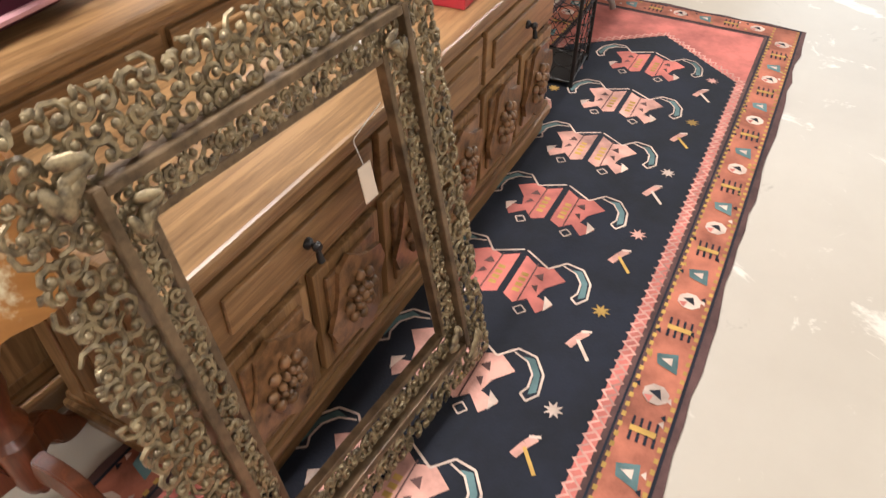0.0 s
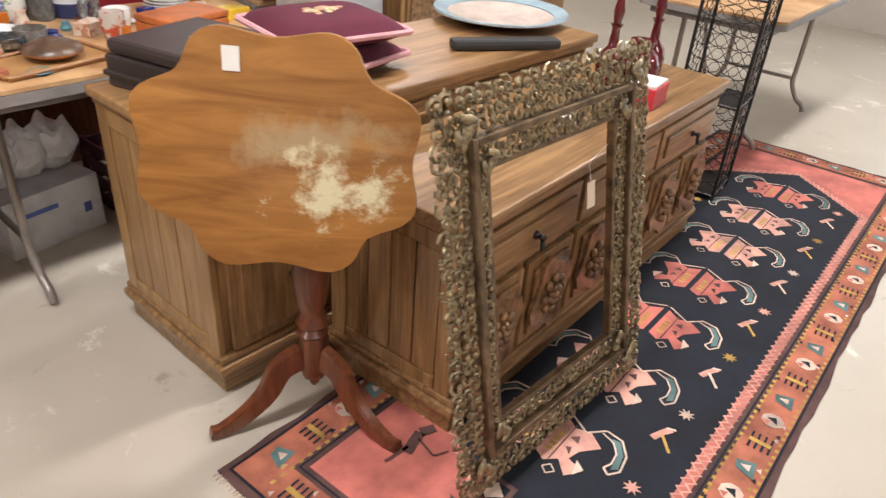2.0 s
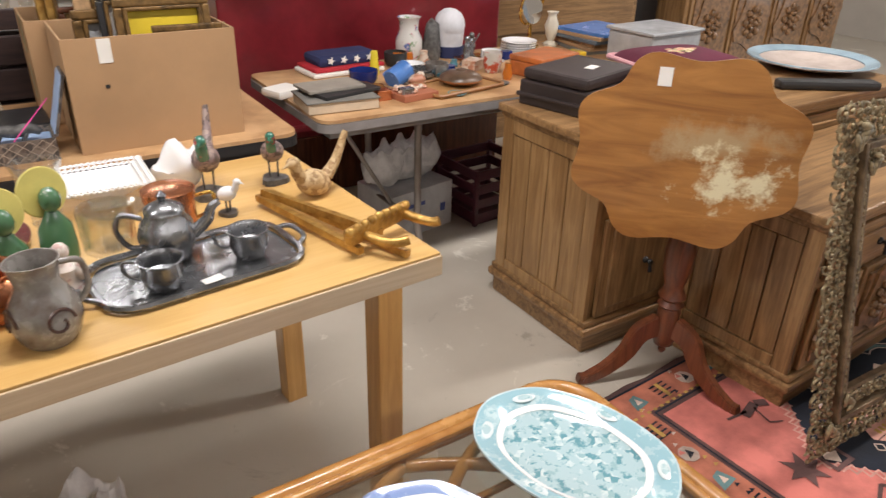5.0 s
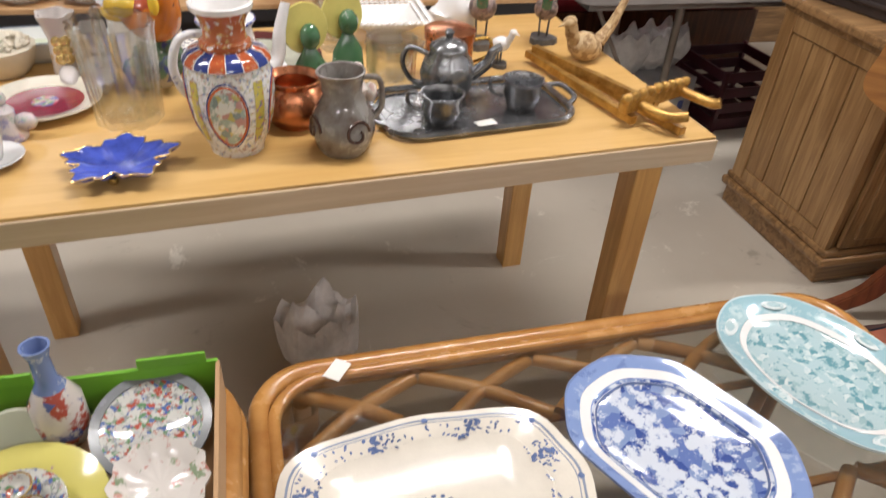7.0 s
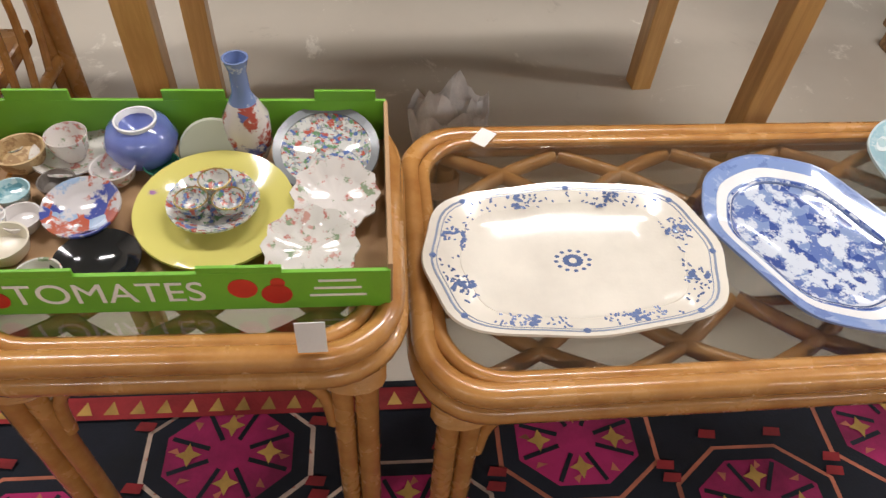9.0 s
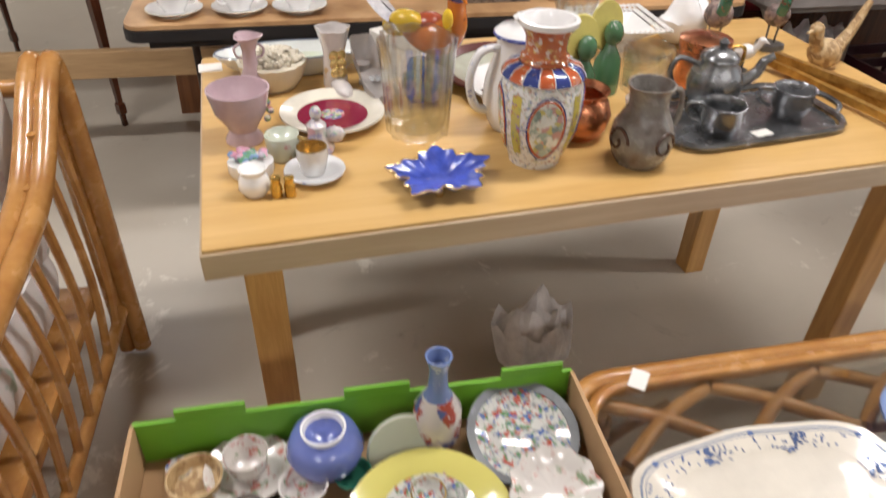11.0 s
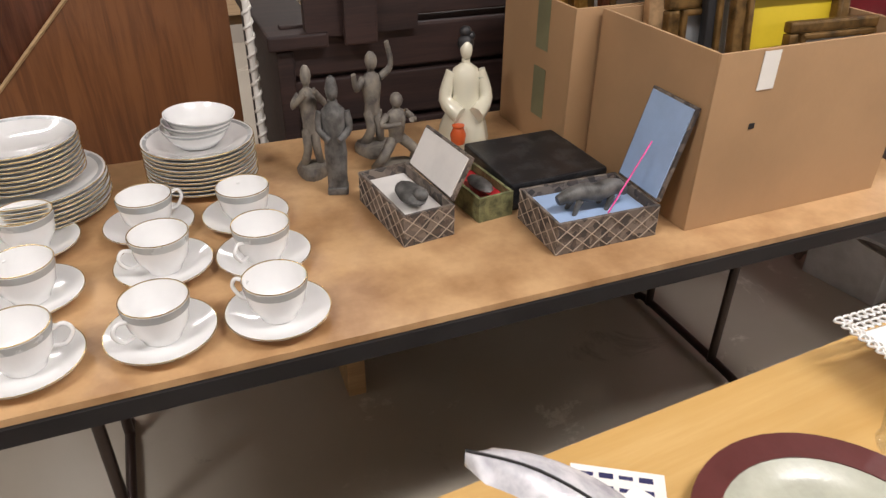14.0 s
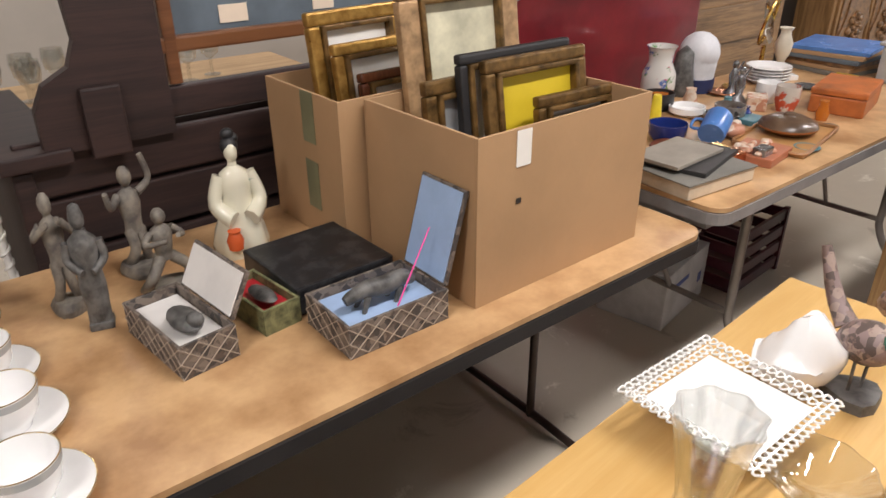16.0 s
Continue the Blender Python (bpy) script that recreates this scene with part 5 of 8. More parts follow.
pale_gilt = paint("pale_gilt", (0.40, 0.25, 0.13), 0.4, metal=0.3, vary=0.25, scale=40)


def picture(x, y, z, w, h, b, mat_, art, tilt, rz, label, liner=None):
    f = thing("picture_frame", label, "picture frame", x, y, z, rz, group="framed pictures", rx=tilt)
    for nm, a in (("top_bar", (0, 0, h - b / 2, w, 0.022, b)), ("bottom_bar", (0, 0, b / 2, w, 0.022, b)), ("side_bar", (-w / 2 + b / 2, 0, h / 2, b, 0.022, h - 2 * b)), ("side_bar", (w / 2 - b / 2, 0, h / 2, b, 0.022, h - 2 * b))):
        bm = bmesh.new()
        box(bm, *a, 0.006)
        part(nm, bm, mat_, f)
    bm = bmesh.new()
    i = b
    for a in ((0, -0.006, h - i - 0.006, w - 2 * i, 0.022, 0.012), (-w / 2 + i + 0.006, -0.006, h / 2, 0.012, 0.022, h - 2 * i), (w / 2 - i - 0.006, -0.006, h / 2, 0.012, 0.022, h - 2 * i)):
        box(bm, *a, 0.004)
    part("slip", bm, liner or dark_gilt, f, "inner slip moulding")
    part("print", B(0, 0.004, h / 2, w - 2 * b, 0.004, h - 2 * b, 0), art_mats[art], f)
    return f


for a in ((-1.18, 2.5, 0.73, 0.2, 0.36, 0.028, dark_gilt, "grey", -6, 3, "narrow dark gilt frame with a grey print"),
          (-1.10, 2.58, 0.73, 0.32, 0.545, 0.05, pale_gilt, "cream", -8, 2, "wide pale gilt frame with a landscape print"),
          (-1.06, 2.47, 0.73, 0.30, 0.405, 0.02, black_edge, "white", -7, 0, "thin black frame with a white mount"),
          (-1.03, 2.43, 0.73, 0.28, 0.395, 0.026, dark_gilt, "yellow", -9, 0, "dark gilt frame with a bright yellow print"),
          (-0.97, 2.385, 0.73, 0.22, 0.32, 0.022, dark_gilt, "grey", -8, -2, "brown and gilt frame in the carton front"),
          (-1.22, 2.80, 0.73, 0.26, 0.46, 0.03, gilt, "white", -8, 8, "bright gilt frame in the rear carton"),
          (-1.2, 2.74, 0.73, 0.25, 0.40, 0.024, gilt, "white", -9, 6, "gilt frame with a white mount"),
          (-1.18, 2.69, 0.73, 0.24, 0.345, 0.02, mahogany, "white", -8, 4, "dark wood frame with a white mount")):
    picture(*a)

# ---- things on the maple table ----
MZ = MT + 0.0003


def handle(parent, pts, r, mat_, name="handle"):
    part(name, tube(curve(pts, 5), r, 8), mat_, parent, "", True)


imari = speckled("famille_vase", (0.76, 0.75, 0.73), [(0.45, 0.30, 0.24), (0.28, 0.32, 0.45), (0.62, 0.58, 0.35), (0.42, 0.48, 0.42), (0.6, 0.5, 0.46)], 190, cover=0.5)
imari_band = speckled("orange_band", (0.44, 0.12, 0.045), [(0.70, 0.64, 0.56), (0.50, 0.16, 0.06), (0.62, 0.42, 0.16)], 110, cover=0.5)
vase_orange = speckled("orange_lappet", (0.46, 0.10, 0.035), [(0.6, 0.36, 0.12), (0.7, 0.64, 0.55)], 120, cover=0.58)
vase_blue = speckled("blue_lappet", (0.035, 0.055, 0.22), [(0.5, 0.3, 0.12), (0.3, 0.36, 0.5)], 120, cover=0.62)
vase_yellow = speckled("yellow_panel", (0.56, 0.47, 0.10), [(0.45, 0.16, 0.10), (0.2, 0.3, 0.14), (0.3, 0.2, 0.35)], 130, cover=0.52)
vase_scene = speckled("garden_panel", (0.70, 0.71, 0.68), [(0.22, 0.28, 0.27), (0.52, 0.46, 0.16), (0.5, 0.28, 0.26), (0.34, 0.42, 0.38)], 75, cover=0.47)
VB = [(0, 0.004), (0.046, 0.004), (0.05, 0), (0.056, 0.0), (0.058, 0.012), (0.066, 0.03), (0.082, 0.075), (0.088, 0.12), (0.086, 0.16), (0.080, 0.178)]
vs = thing("porcelain_vase", "porcelain vase with orange and blue lappets and garden panels", "vase", -1.672, 1.295, MZ)
vs.scale = (0.81, 0.81, 0.87)
part("body", lathe(VB, 40), imari, vs, "", True)
vr = lambda z: float(np.interp(z, [p[1] for p in VB[3:]], [p[0] for p in VB[3:]]))


def on_vase(name, material, label, bound, n=12):
    """A painted panel lying on the body; bound(u) gives its angle span at height u."""
    bm = bmesh.new()
    rows_ = []
    for i in range(n + 1):
        z, a0, a1 = bound(i / n)
        rows_.append([bm.verts.new(((vr(z) + 0.0007) * math.cos(a), (vr(z) + 0.0007) * math.sin(a), z)) for a in (a0 + (a1 - a0) * q / 8 for q in range(9))])
    for a, c in zip(rows_, rows_[1:]):
        for q in range(8):
            bm.faces.new((a[q], a[q + 1], c[q + 1], c[q]))
    part(name, bm, material, vs, label, True)


for k in range(4):
    ac = radians(-95 + 90 * k)

    def medallion(u, ac=ac):
        t_ = -1 + 2 * (0.01 + 0.98 * u)
        half_ = 0.44 * math.sqrt(1 - t_ * t_)
        return 0.095 + 0.062 * t_, ac - half_, ac + half_

    on_vase("garden_panel", vase_scene, "painted garden scene", medallion)
    for grow, rad, m_ in ((1.0, 0.0024, vase_orange), (1.1, 0.0014, vase_blue)):
        ring = [(ac + 0.44 * grow * math.cos(q), 0.095 + 0.062 * grow * math.sin(q)) for q in (0.2618 * v for v in range(24))]
        part("panel_border", tube([((vr(z) + 0.0004) * math.cos(a), (vr(z) + 0.0004) * math.sin(a), z) for a, z in ring], rad, 5, closed=True), m_, vs, "", True)
    on_vase("flower_strip", vase_yellow, "yellow flowered strip", lambda u, ac=ac: (0.035 + 0.125 * u, ac + 0.785 - 0.13, ac + 0.785 + 0.13))
part("white_shoulder", lathe([(0.080, 0.177), (0.086, 0.181), (0.085, 0.185)], 40), china, vs, "white shoulder line", True)
for k in range(16):
    bm = bmesh.new()
    rows_ = []
    for rr, zz in ((0.0862, 0.182), (0.084, 0.189), (0.074, 0.199), (0.052, 0.206)):
        rows_.append([bm.verts.new((rr * math.cos(a), rr * math.sin(a), zz)) for a in (0.3927 * k + 0.3927 * q / 3 for q in range(4))])
    for a, c in zip(rows_, rows_[1:]):
        for q in range(3):
            bm.faces.new((a[q], a[q + 1], c[q + 1], c[q]))
    part("lappet", bm, vase_orange if k % 2 else vase_blue, vs, "orange or blue painted lappet", True)
    a = 0.3927 * k
    part("lappet_line", tube([(rr * math.cos(a), rr * math.sin(a), zz) for rr, zz in ((0.0865, 0.182), (0.0843, 0.1893), (0.0743, 0.1993), (0.0523, 0.2063))], 0.0011, 5), china, vs, "", True)
part("collar", lathe([(0.05, 0.205), (0.051, 0.21), (0.047, 0.214), (0.05, 0.217), (0.044, 0.222)], 32), imari_band, vs, "orange collar", True)
part("neck", lathe([(0.0, 0.2148), (0.044, 0.221), (0.041, 0.232), (0.044, 0.255), (0.055, 0.272), (0.06, 0.2765), (0.0585, 0.277), (0.0428, 0.262), (0.0395, 0.235), (0.0, 0.2148)], 32), imari_band, vs, "", True)
part("rim", lathe([(0.0602, 0.2765), (0.0612, 0.285), (0.053, 0.2855), (0.042, 0.262), (0.0385, 0.235), (0.0, 0.2156), (0.0, 0.2151), (0.039, 0.2345), (0.0424, 0.2615), (0.0602, 0.2765)], 32), china, vs, "white rim and inside", True)

cg = thing("coffee_pot", "white porcelain coffee pot with a lid and blue trim", "pot", -1.675, 1.425, MZ)
cg.scale = (0.92, 0.92, 0.87)
part("body", lathe([(0, 0.003), (0.045, 0.003), (0.05, 0.0), (0.06, 0.02), (0.07, 0.06), (0.066, 0.11), (0.052, 0.16), (0.047, 0.19), (0.05, 0.2), (0, 0.2)], 28), china, cg, "", True)
lidp = part("lid", lathe([(0.054, 0.2), (0.056, 0.206), (0.045, 0.218), (0.018, 0.226), (0.015, 0.232), (0.02, 0.238), (0.012, 0.246), (0, 0.247)], 28), china, cg, "domed white lid", True)
bluetrim = speckled("blue_trim", (0.7, 0.7, 0.7), [(0.08, 0.10, 0.35), (0.16, 0.2, 0.45)], 90, cover=0.42)
part("trim", lathe([(0.0542, 0.2005), (0.0566, 0.2055), (0.0545, 0.209), (0.0535, 0.2085), (0.0542, 0.2005)], 28), bluetrim, cg, "", True)
handle(cg, [(-0.045, -0.01, 0.18), (-0.085, -0.02, 0.175), (-0.105, -0.025, 0.12), (-0.09, -0.02, 0.06), (-0.06, -0.01, 0.045)], 0.009, speckled("blue_sprig", (0.78, 0.78, 0.78), [(0.12, 0.15, 0.42), (0.3, 0.36, 0.55)], 85, cover=0.58))
part("spout", tube(curve([(0.055, 0.03, 0.07), (0.09, 0.05, 0.1), (0.1, 0.055, 0.16), (0.115, 0.065, 0.215)], 5), [0.019 - 0.0006 * i for i in range(16)], 10), china, cg, "", True)

stonew = paint("swirl_stoneware", (0.24, 0.225, 0.205), 0.25, vary=0.4, scale=18, coat=0.4, c2=(0.10, 0.07, 0.055))
jg = thing("stoneware_jug", "grey brown swirled stoneware jug", "jug", -1.492, 1.26, MZ)
jg.scale = (0.87, 0.87, 0.92)
part("body", lathe([(0, 0.003), (0.04, 0.003), (0.044, 0), (0.055, 0.015), (0.064, 0.045), (0.06, 0.075), (0.046, 0.1), (0.038, 0.115), (0.041, 0.145), (0.046, 0.158), (0.042, 0.158), (0.036, 0.14), (0.034, 0.115), (0.0, 0.09)], 28,
     wave=lambda a, z: 1 + (0.12 * max(0, math.cos(a - 3.6)) ** 6 if z > 0.14 else 0)), stonew, jg, "", True)
bm = bmesh.new()
for a0 in (-1.2, 0.9, 3.4):
    line = []
    for i in range(26):
        q = i / 25
        rad = 0.028 * (1 - 0.75 * q)
        a = a0 + rad / 0.06 * math.cos(7 * q)
        z = 0.055 + rad * math.sin(7 * q)
        rr = np.interp(z, [0.015, 0.045, 0.075, 0.1], [0.055, 0.064, 0.06, 0.046]) + 0.0002
        line.append((rr * math.cos(a), rr * math.sin(a), z))
    tube(line, 0.0035, 5, bm)
part("swirl", bm, paint("brown_slip", (0.07, 0.035, 0.025), 0.25), jg, "brown slip swirls", True)
handle(jg, [(0.04, 0.01, 0.14), (0.075, 0.02, 0.13), (0.08, 0.02, 0.08), (0.06, 0.015, 0.055)], 0.006, stonew)

pot = thing("copper_pot", "small round copper pot", "pot", -1.568, 1.375, MZ)
part("body", lathe([(0, 0.003), (0.036, 0.003), (0.04, 0), (0.055, 0.02), (0.06, 0.045), (0.052, 0.07), (0.045, 0.078), (0.052, 0.09), (0.049, 0.09), (0.042, 0.078), (0.049, 0.069), (0.056, 0.045), (0.045, 0.01), (0, 0.008)], 28), copper, pot, "", True)
can = thing("copper_canister", "lidded copper canister with brass handle", "canister", -1.235, 1.56, MZ)
part("body", lathe([(0, 0), (0.05, 0), (0.052, 0.003), (0.05, 0.09), (0, 0.09)], 28), copper, can, "", True)
part("lid", lathe([(0.053, 0.086), (0.054, 0.105), (0.048, 0.108), (0.02, 0.112), (0, 0.113)], 28), copper, can, "", True)
handle(can, [(0.05, -0.0, 0.08), (0.085, -0.01, 0.085), (0.085, -0.01, 0.05), (0.051, 0, 0.03)], 0.004, brass)

# leaf dish
cobalt = paint("cobalt_glaze", (0.05, 0.085, 0.42), 0.12, vary=0.25, scale=30, coat=0.6)
ld = thing("leaf_dish", "cobalt blue leaf shaped dish with gilt edge", "dish", -1.852, 1.225, MZ + 0.008, 20)
wl = lambda a, z: 1 + 0.16 * math.cos(5 * a) + 0.09 * math.cos(15 * a)
part("dish", lathe([(0, 0.0), (0.03, 0.0), (0.07, 0.012), (0.078, 0.019), (0.076, 0.021), (0.066, 0.016), (0.03, 0.004), (0, 0.004)], 90, wave=wl, sy=0.85), cobalt, ld, "", True)
part("gilt_edge", tube([(0.0775 * wl(a, 0) * math.cos(a), 0.85 * 0.0775 * wl(a, 0) * math.sin(a), 0.0205) for a in (2 * math.pi * i / 90 for i in range(90))], 0.0013, 5, closed=True), gold_line, ld, "", True)
for k in range(3):
    part("foot", lathe([(0.006, -0.0083), (0.008, -0.004), (0.007, 0.002)], 8, 0.04 * math.cos(2.1 * k), 0.035 * math.sin(2.1 * k)), gold_line, ld, "gilt foot", True)

# pressed glass pitcher
gp = thing("glass_pitcher", "tall pressed clear glass pitcher", "pitcher", -1.862, 1.42, MZ)
gp.scale = (1.05, 1.05, 0.88)
flute = lambda a, z: 1 + 0.055 * math.cos(12 * a)
body = part("body", lathe([(0, 0.0), (0.05, 0.0), (0.054, 0.006), (0.056, 0.06), (0.06, 0.13), (0.062, 0.185), (0.066, 0.205), (0.061, 0.205), (0.057, 0.185), (0.054, 0.13), (0.05, 0.06), (0.047, 0.016), (0, 0.012)], 72, wave=flute), clear, gp, "", True)
body.visible_shadow = False
handle(gp, [(-0.03, 0.055, 0.19), (-0.04, 0.095, 0.19), (-0.045, 0.11, 0.13), (-0.03, 0.08, 0.07), (-0.02, 0.05, 0.06)], 0.008, clear)
gv = thing("glass_vase", "clear fluted glass celery vase", "vase", -1.46, 1.745, MZ)
body = part("body", lathe([(0, 0), (0.03, 0), (0.032, 0.006), (0.028, 0.012), (0.034, 0.06), (0.044, 0.12), (0.05, 0.14), (0.046, 0.14), (0.039, 0.115), (0.029, 0.06), (0.02, 0.02), (0, 0.018)], 64, wave=lambda a, z: 1 + 0.06 * math.cos(8 * a) * (z > 0.01)), clear, gv, "", True)
body.visible_shadow = False
gb = thing("glass_jar", "round pressed clear glass jar", "jar", -1.36, 1.55, MZ)
body = part("body", lathe([(0, 0), (0.045, 0), (0.05, 0.006), (0.053, 0.09), (0.05, 0.096), (0.046, 0.09), (0.044, 0.012), (0, 0.01)], 48, wave=lambda a, z: 1 + 0.025 * math.cos(16 * a)), clear, gb, "", True)
body.visible_shadow = False
gd = thing("glass_dish", "shallow clear glass dish", "dish", -1.33, 1.68, MZ)
body = part("body", lathe([(0, 0), (0.035, 0), (0.05, 0.014), (0.068, 0.035), (0.065, 0.036), (0.046, 0.018), (0, 0.007)], 40, wave=lambda a, z: 1 + 0.03 * math.cos(10 * a)), clear, gd, "", True)
body.visible_shadow = False

# maroon plate
mp = thing("china_plate", "maroon and cream china plate with floral centre", "plate", -2.017, 1.49, MZ)
part("dish", lathe(plate_profile(0.1), 40), paint("cream_china", (0.68, 0.64, 0.54), 0.15, coat=0.5), mp, "", True)
part("well", lathe([(0, 0.0085), (0.066, 0.0115), (0.067, 0.0118), (0, 0.0092)], 40), paint("maroon_glaze", (0.23, 0.012, 0.045), 0.12, vary=0.12, coat=0.5), mp, "maroon well", True)
part("medallion", lathe([(0, 0.0101), (0.023, 0.0108), (0.023, 0.0112), (0, 0.0106)], 24), speckled("posy", (0.66, 0.62, 0.5), [(0.5, 0.12, 0.2), (0.2, 0.32, 0.14), (0.15, 0.15, 0.4)], 160, cover=0.42), mp, "posy of flowers", True)

pinkg = paint("pink_glass", (0.50, 0.37, 0.40), 0.2, vary=0.1, coat=0.4)
pc = thing("pink_goblet", "wide pale pink footed cup with applied flowers", "cup", -2.178, 1.425, MZ)
part("body", lathe([(0, 0), (0.033, 0), (0.034, 0.006), (0.024, 0.022), (0.03, 0.034), (0.046, 0.06), (0.055, 0.1), (0.052, 0.1), (0.043, 0.06), (0, 0.03)], 32), pinkg, pc, "", True)
bm = bmesh.new()
for k in range(5):
    ball(bm, 0.046 + 0.005 * (k % 2), 0.01 * k - 0.02, 0.05 + 0.011 * (k % 3), 0.007, 0.007, 0.006, 7)
part("flower", bm, speckled("posy", (0.6, 0.5, 0.5), [(0.5, 0.1, 0.1)]), pc, "", True)
pv = thing("bud_vase", "slim pale pink bud vase with flared lip", "vase", -2.168, 1.615, MZ)
part("body", lathe([(0, 0), (0.024, 0), (0.03, 0.008), (0.026, 0.035), (0.015, 0.06), (0.013, 0.095), (0.018, 0.115), (0.028, 0.125), (0.025, 0.126), (0.011, 0.1), (0, 0.05)], 28, wave=lambda a, z: 1 + (0.12 * math.cos(3 * a) if z > 0.11 else 0)), pinkg, pv, "", True)
for s in (-1, 1):
    handle(pv, [(s * 0.015, 0, 0.11), (s * 0.028, 0, 0.1), (s * 0.025, 0, 0.085), (s * 0.013, 0, 0.08)], 0.0025, pinkg)
lb = thing("covered_bowl", "cream porcelain bowl heaped with china flowers", "bowl", -2.13, 1.665, MZ)
ivory = paint("ivory_porcelain", (0.68, 0.62, 0.50), 0.3, vary=0.08)
part("bowl", lathe([(0, 0), (0.045, 0), (0.06, 0.02), (0.07, 0.055), (0.066, 0.058), (0, 0.05)], 36, wave=lambda a, z: 1 + 0.03 * math.cos(14 * a)), ivory, lb, "", True)
frng = random.Random(5)
bm = bmesh.new()
for k in range(150):
    a, q = frng.uniform(0, 6.28), math.sqrt(frng.random()) * 0.06
    ball(bm, q * math.cos(a), q * math.sin(a), 0.06 + 0.018 * (1 - q / 0.065), frng.uniform(0.004, 0.008), frng.uniform(0.004, 0.008), 0.005, 6, Matrix.Rotation(frng.uniform(-0.6, 0.6), 4, "X"))
part("flower_mound", bm, ivory, lb, "moulded china flowers", True)
# boot and shoe
lustre = speckled("lustre_china", (0.66, 0.62, 0.60), [(0.55, 0.38, 0.20), (0.5, 0.42, 0.42)], 30, cover=0.6)
bt = thing("china_boot", "white lustre china boot ornament", "ornament", -2.003, 1.635, MZ, 15)
bm = lathe([(0.02, 0.0), (0.026, 0.01), (0.024, 0.05), (0.022, 0.08), (0.03, 0.115), (0.034, 0.128), (0.03, 0.128), (0.02, 0.1), (0, 0.06)], 24, wave=lambda a, z: 1 + (0.12 * math.cos(5 * a) if z > 0.11 else 0))
ball(bm, 0.0, -0.04, 0.016, 0.02, 0.045, 0.016, 12)
part("boot", bm, lustre, bt, "", True)
sh = thing("china_slipper", "white lustre china slipper ornament", "ornament", -1.935, 1.61, MZ, 12)
bm = bmesh.new()
stations = [(0.062, 0.05, 0.018, 0.1), (0.055, 0.04, 0.024, 0.098), (0.035, 0.028, 0.026, 0.085), (0.01, 0.014, 0.024, 0.066), (-0.02, 0.004, 0.025, 0.052), (-0.045, 0.002, 0.025, 0.04), (-0.068, 0.002, 0.018, 0.03), (-0.084, 0.004, 0.008, 0.02)]
rows = []
for y_, z0_, w_, z1_ in stations:
    closed_ = y_ < -0.01
    row = []
    for q in range(13):
        a = math.pi * q / 12
        zz = z1_ - (z1_ - z0_) * math.sin(a) ** 0.7
        row.append(bm.verts.new((-w_ * math.cos(a), y_, zz)))
    rows.append(row)
    if closed_:
        row.append(bm.verts.new((0.0, y_, z1_ + 0.006)))
for a, c in zip(rows, rows[1:]):
    for k in range(12):
        bm.faces.new((a[k], a[k + 1], c[k + 1], c[k]))
    if len(a) == 14:
        bm.faces.new((a[12], a[13], c[13], c[12]))
        bm.faces.new((a[13], a[0], c[0], c[13]))
bm.faces.new(rows[-1])
bm.faces.new(rows[0])
bmesh.ops.solidify(bm, geom=bm.faces[:], thickness=0.003)
part("slipper", bm, lustre, sh, "", True)
part("heel", lathe([(0.011, 0.0), (0.01, 0.02), (0.016, 0.045), (0, 0.046)], 14, 0, 0.045), lustre, sh, "", True)
for k in range(5):
    bm = bmesh.new()
    ball(bm, 0.009 * math.cos(1.257 * k), -0.045 + 0.009 * math.sin(1.257 * k), 0.047, 0.006, 0.006, 0.003, 8)
    part("petal", bm, band_grey, sh, "grey lustre flower petal", True)
for k in range(6):
    bm = bmesh.new()
    ball(bm, 0.007 * (k % 2 * 2 - 1), -0.0225 - 0.002 * (k // 2), 0.078 - 0.017 * (k // 2), 0.011, 0.004, 0.012, 10)
    part("gilt_panel", bm, gold_line, bt, "gold lustre panel", True)
# oval dish, leaning box, bird
ovd = thing("oval_dish", "long white boat shaped dish painted with shrimps", "dish", -2.085, 1.74, MZ, 4)
ovd.scale = (0.95, 1.0, 1.0)
wv = lambda a, z: 1 + 0.05 * math.cos(2 * a)
part("dish", lathe([(0, 0), (0.1, 0), (0.14, 0.018), (0.17, 0.046), (0.166, 0.048), (0.135, 0.023), (0.1, 0.006), (0, 0.006)], 40, wave=wv, sy=0.36), paint("sea_china", (0.72, 0.74, 0.72), 0.12, vary=0.05, coat=0.5), ovd, "", True)
part("well", lathe([(0, 0.0064), (0.099, 0.0064), (0.134, 0.0236), (0.134, 0.0242), (0.099, 0.007), (0, 0.007)], 40, wave=wv, sy=0.36), paint("pale_green_wash", (0.62, 0.67, 0.52), 0.12, vary=0.12, scale=20, coat=0.5, c2=(0.70, 0.72, 0.68)), ovd, "pale green washed well", True)
for k in range(6):
    bm = bmesh.new()
    ball(bm, -0.1 + 0.026 * k, -0.012 - 0.004 * (k % 2) + 0.002 * k, 0.0075, 0.017, 0.007, 0.0008, 10)
    part("painted_water", bm, paint("sea_blue", (0.06, 0.17, 0.42), 0.12, vary=0.3, scale=40, coat=0.5), ovd, "painted blue water", True)
part("painted_bridge", tube([(0.02, 0.0, 0.0078), (0.05, 0.006, 0.0078), (0.085, 0.006, 0.0078)], 0.0022, 5), paint("coral_paint", (0.45, 0.1, 0.05), 0.2), ovd, "painted red bridge", True)
part("rim_line", tube([(0.166 * wv(a, 0) * math.cos(a), 0.36 * 0.166 * wv(a, 0) * math.sin(a), 0.0483) for a in (0.157 * i for i in range(40))], 0.0014, 5, closed=True), paint("blue_line", (0.15, 0.18, 0.25), 0.2), ovd, "", True)
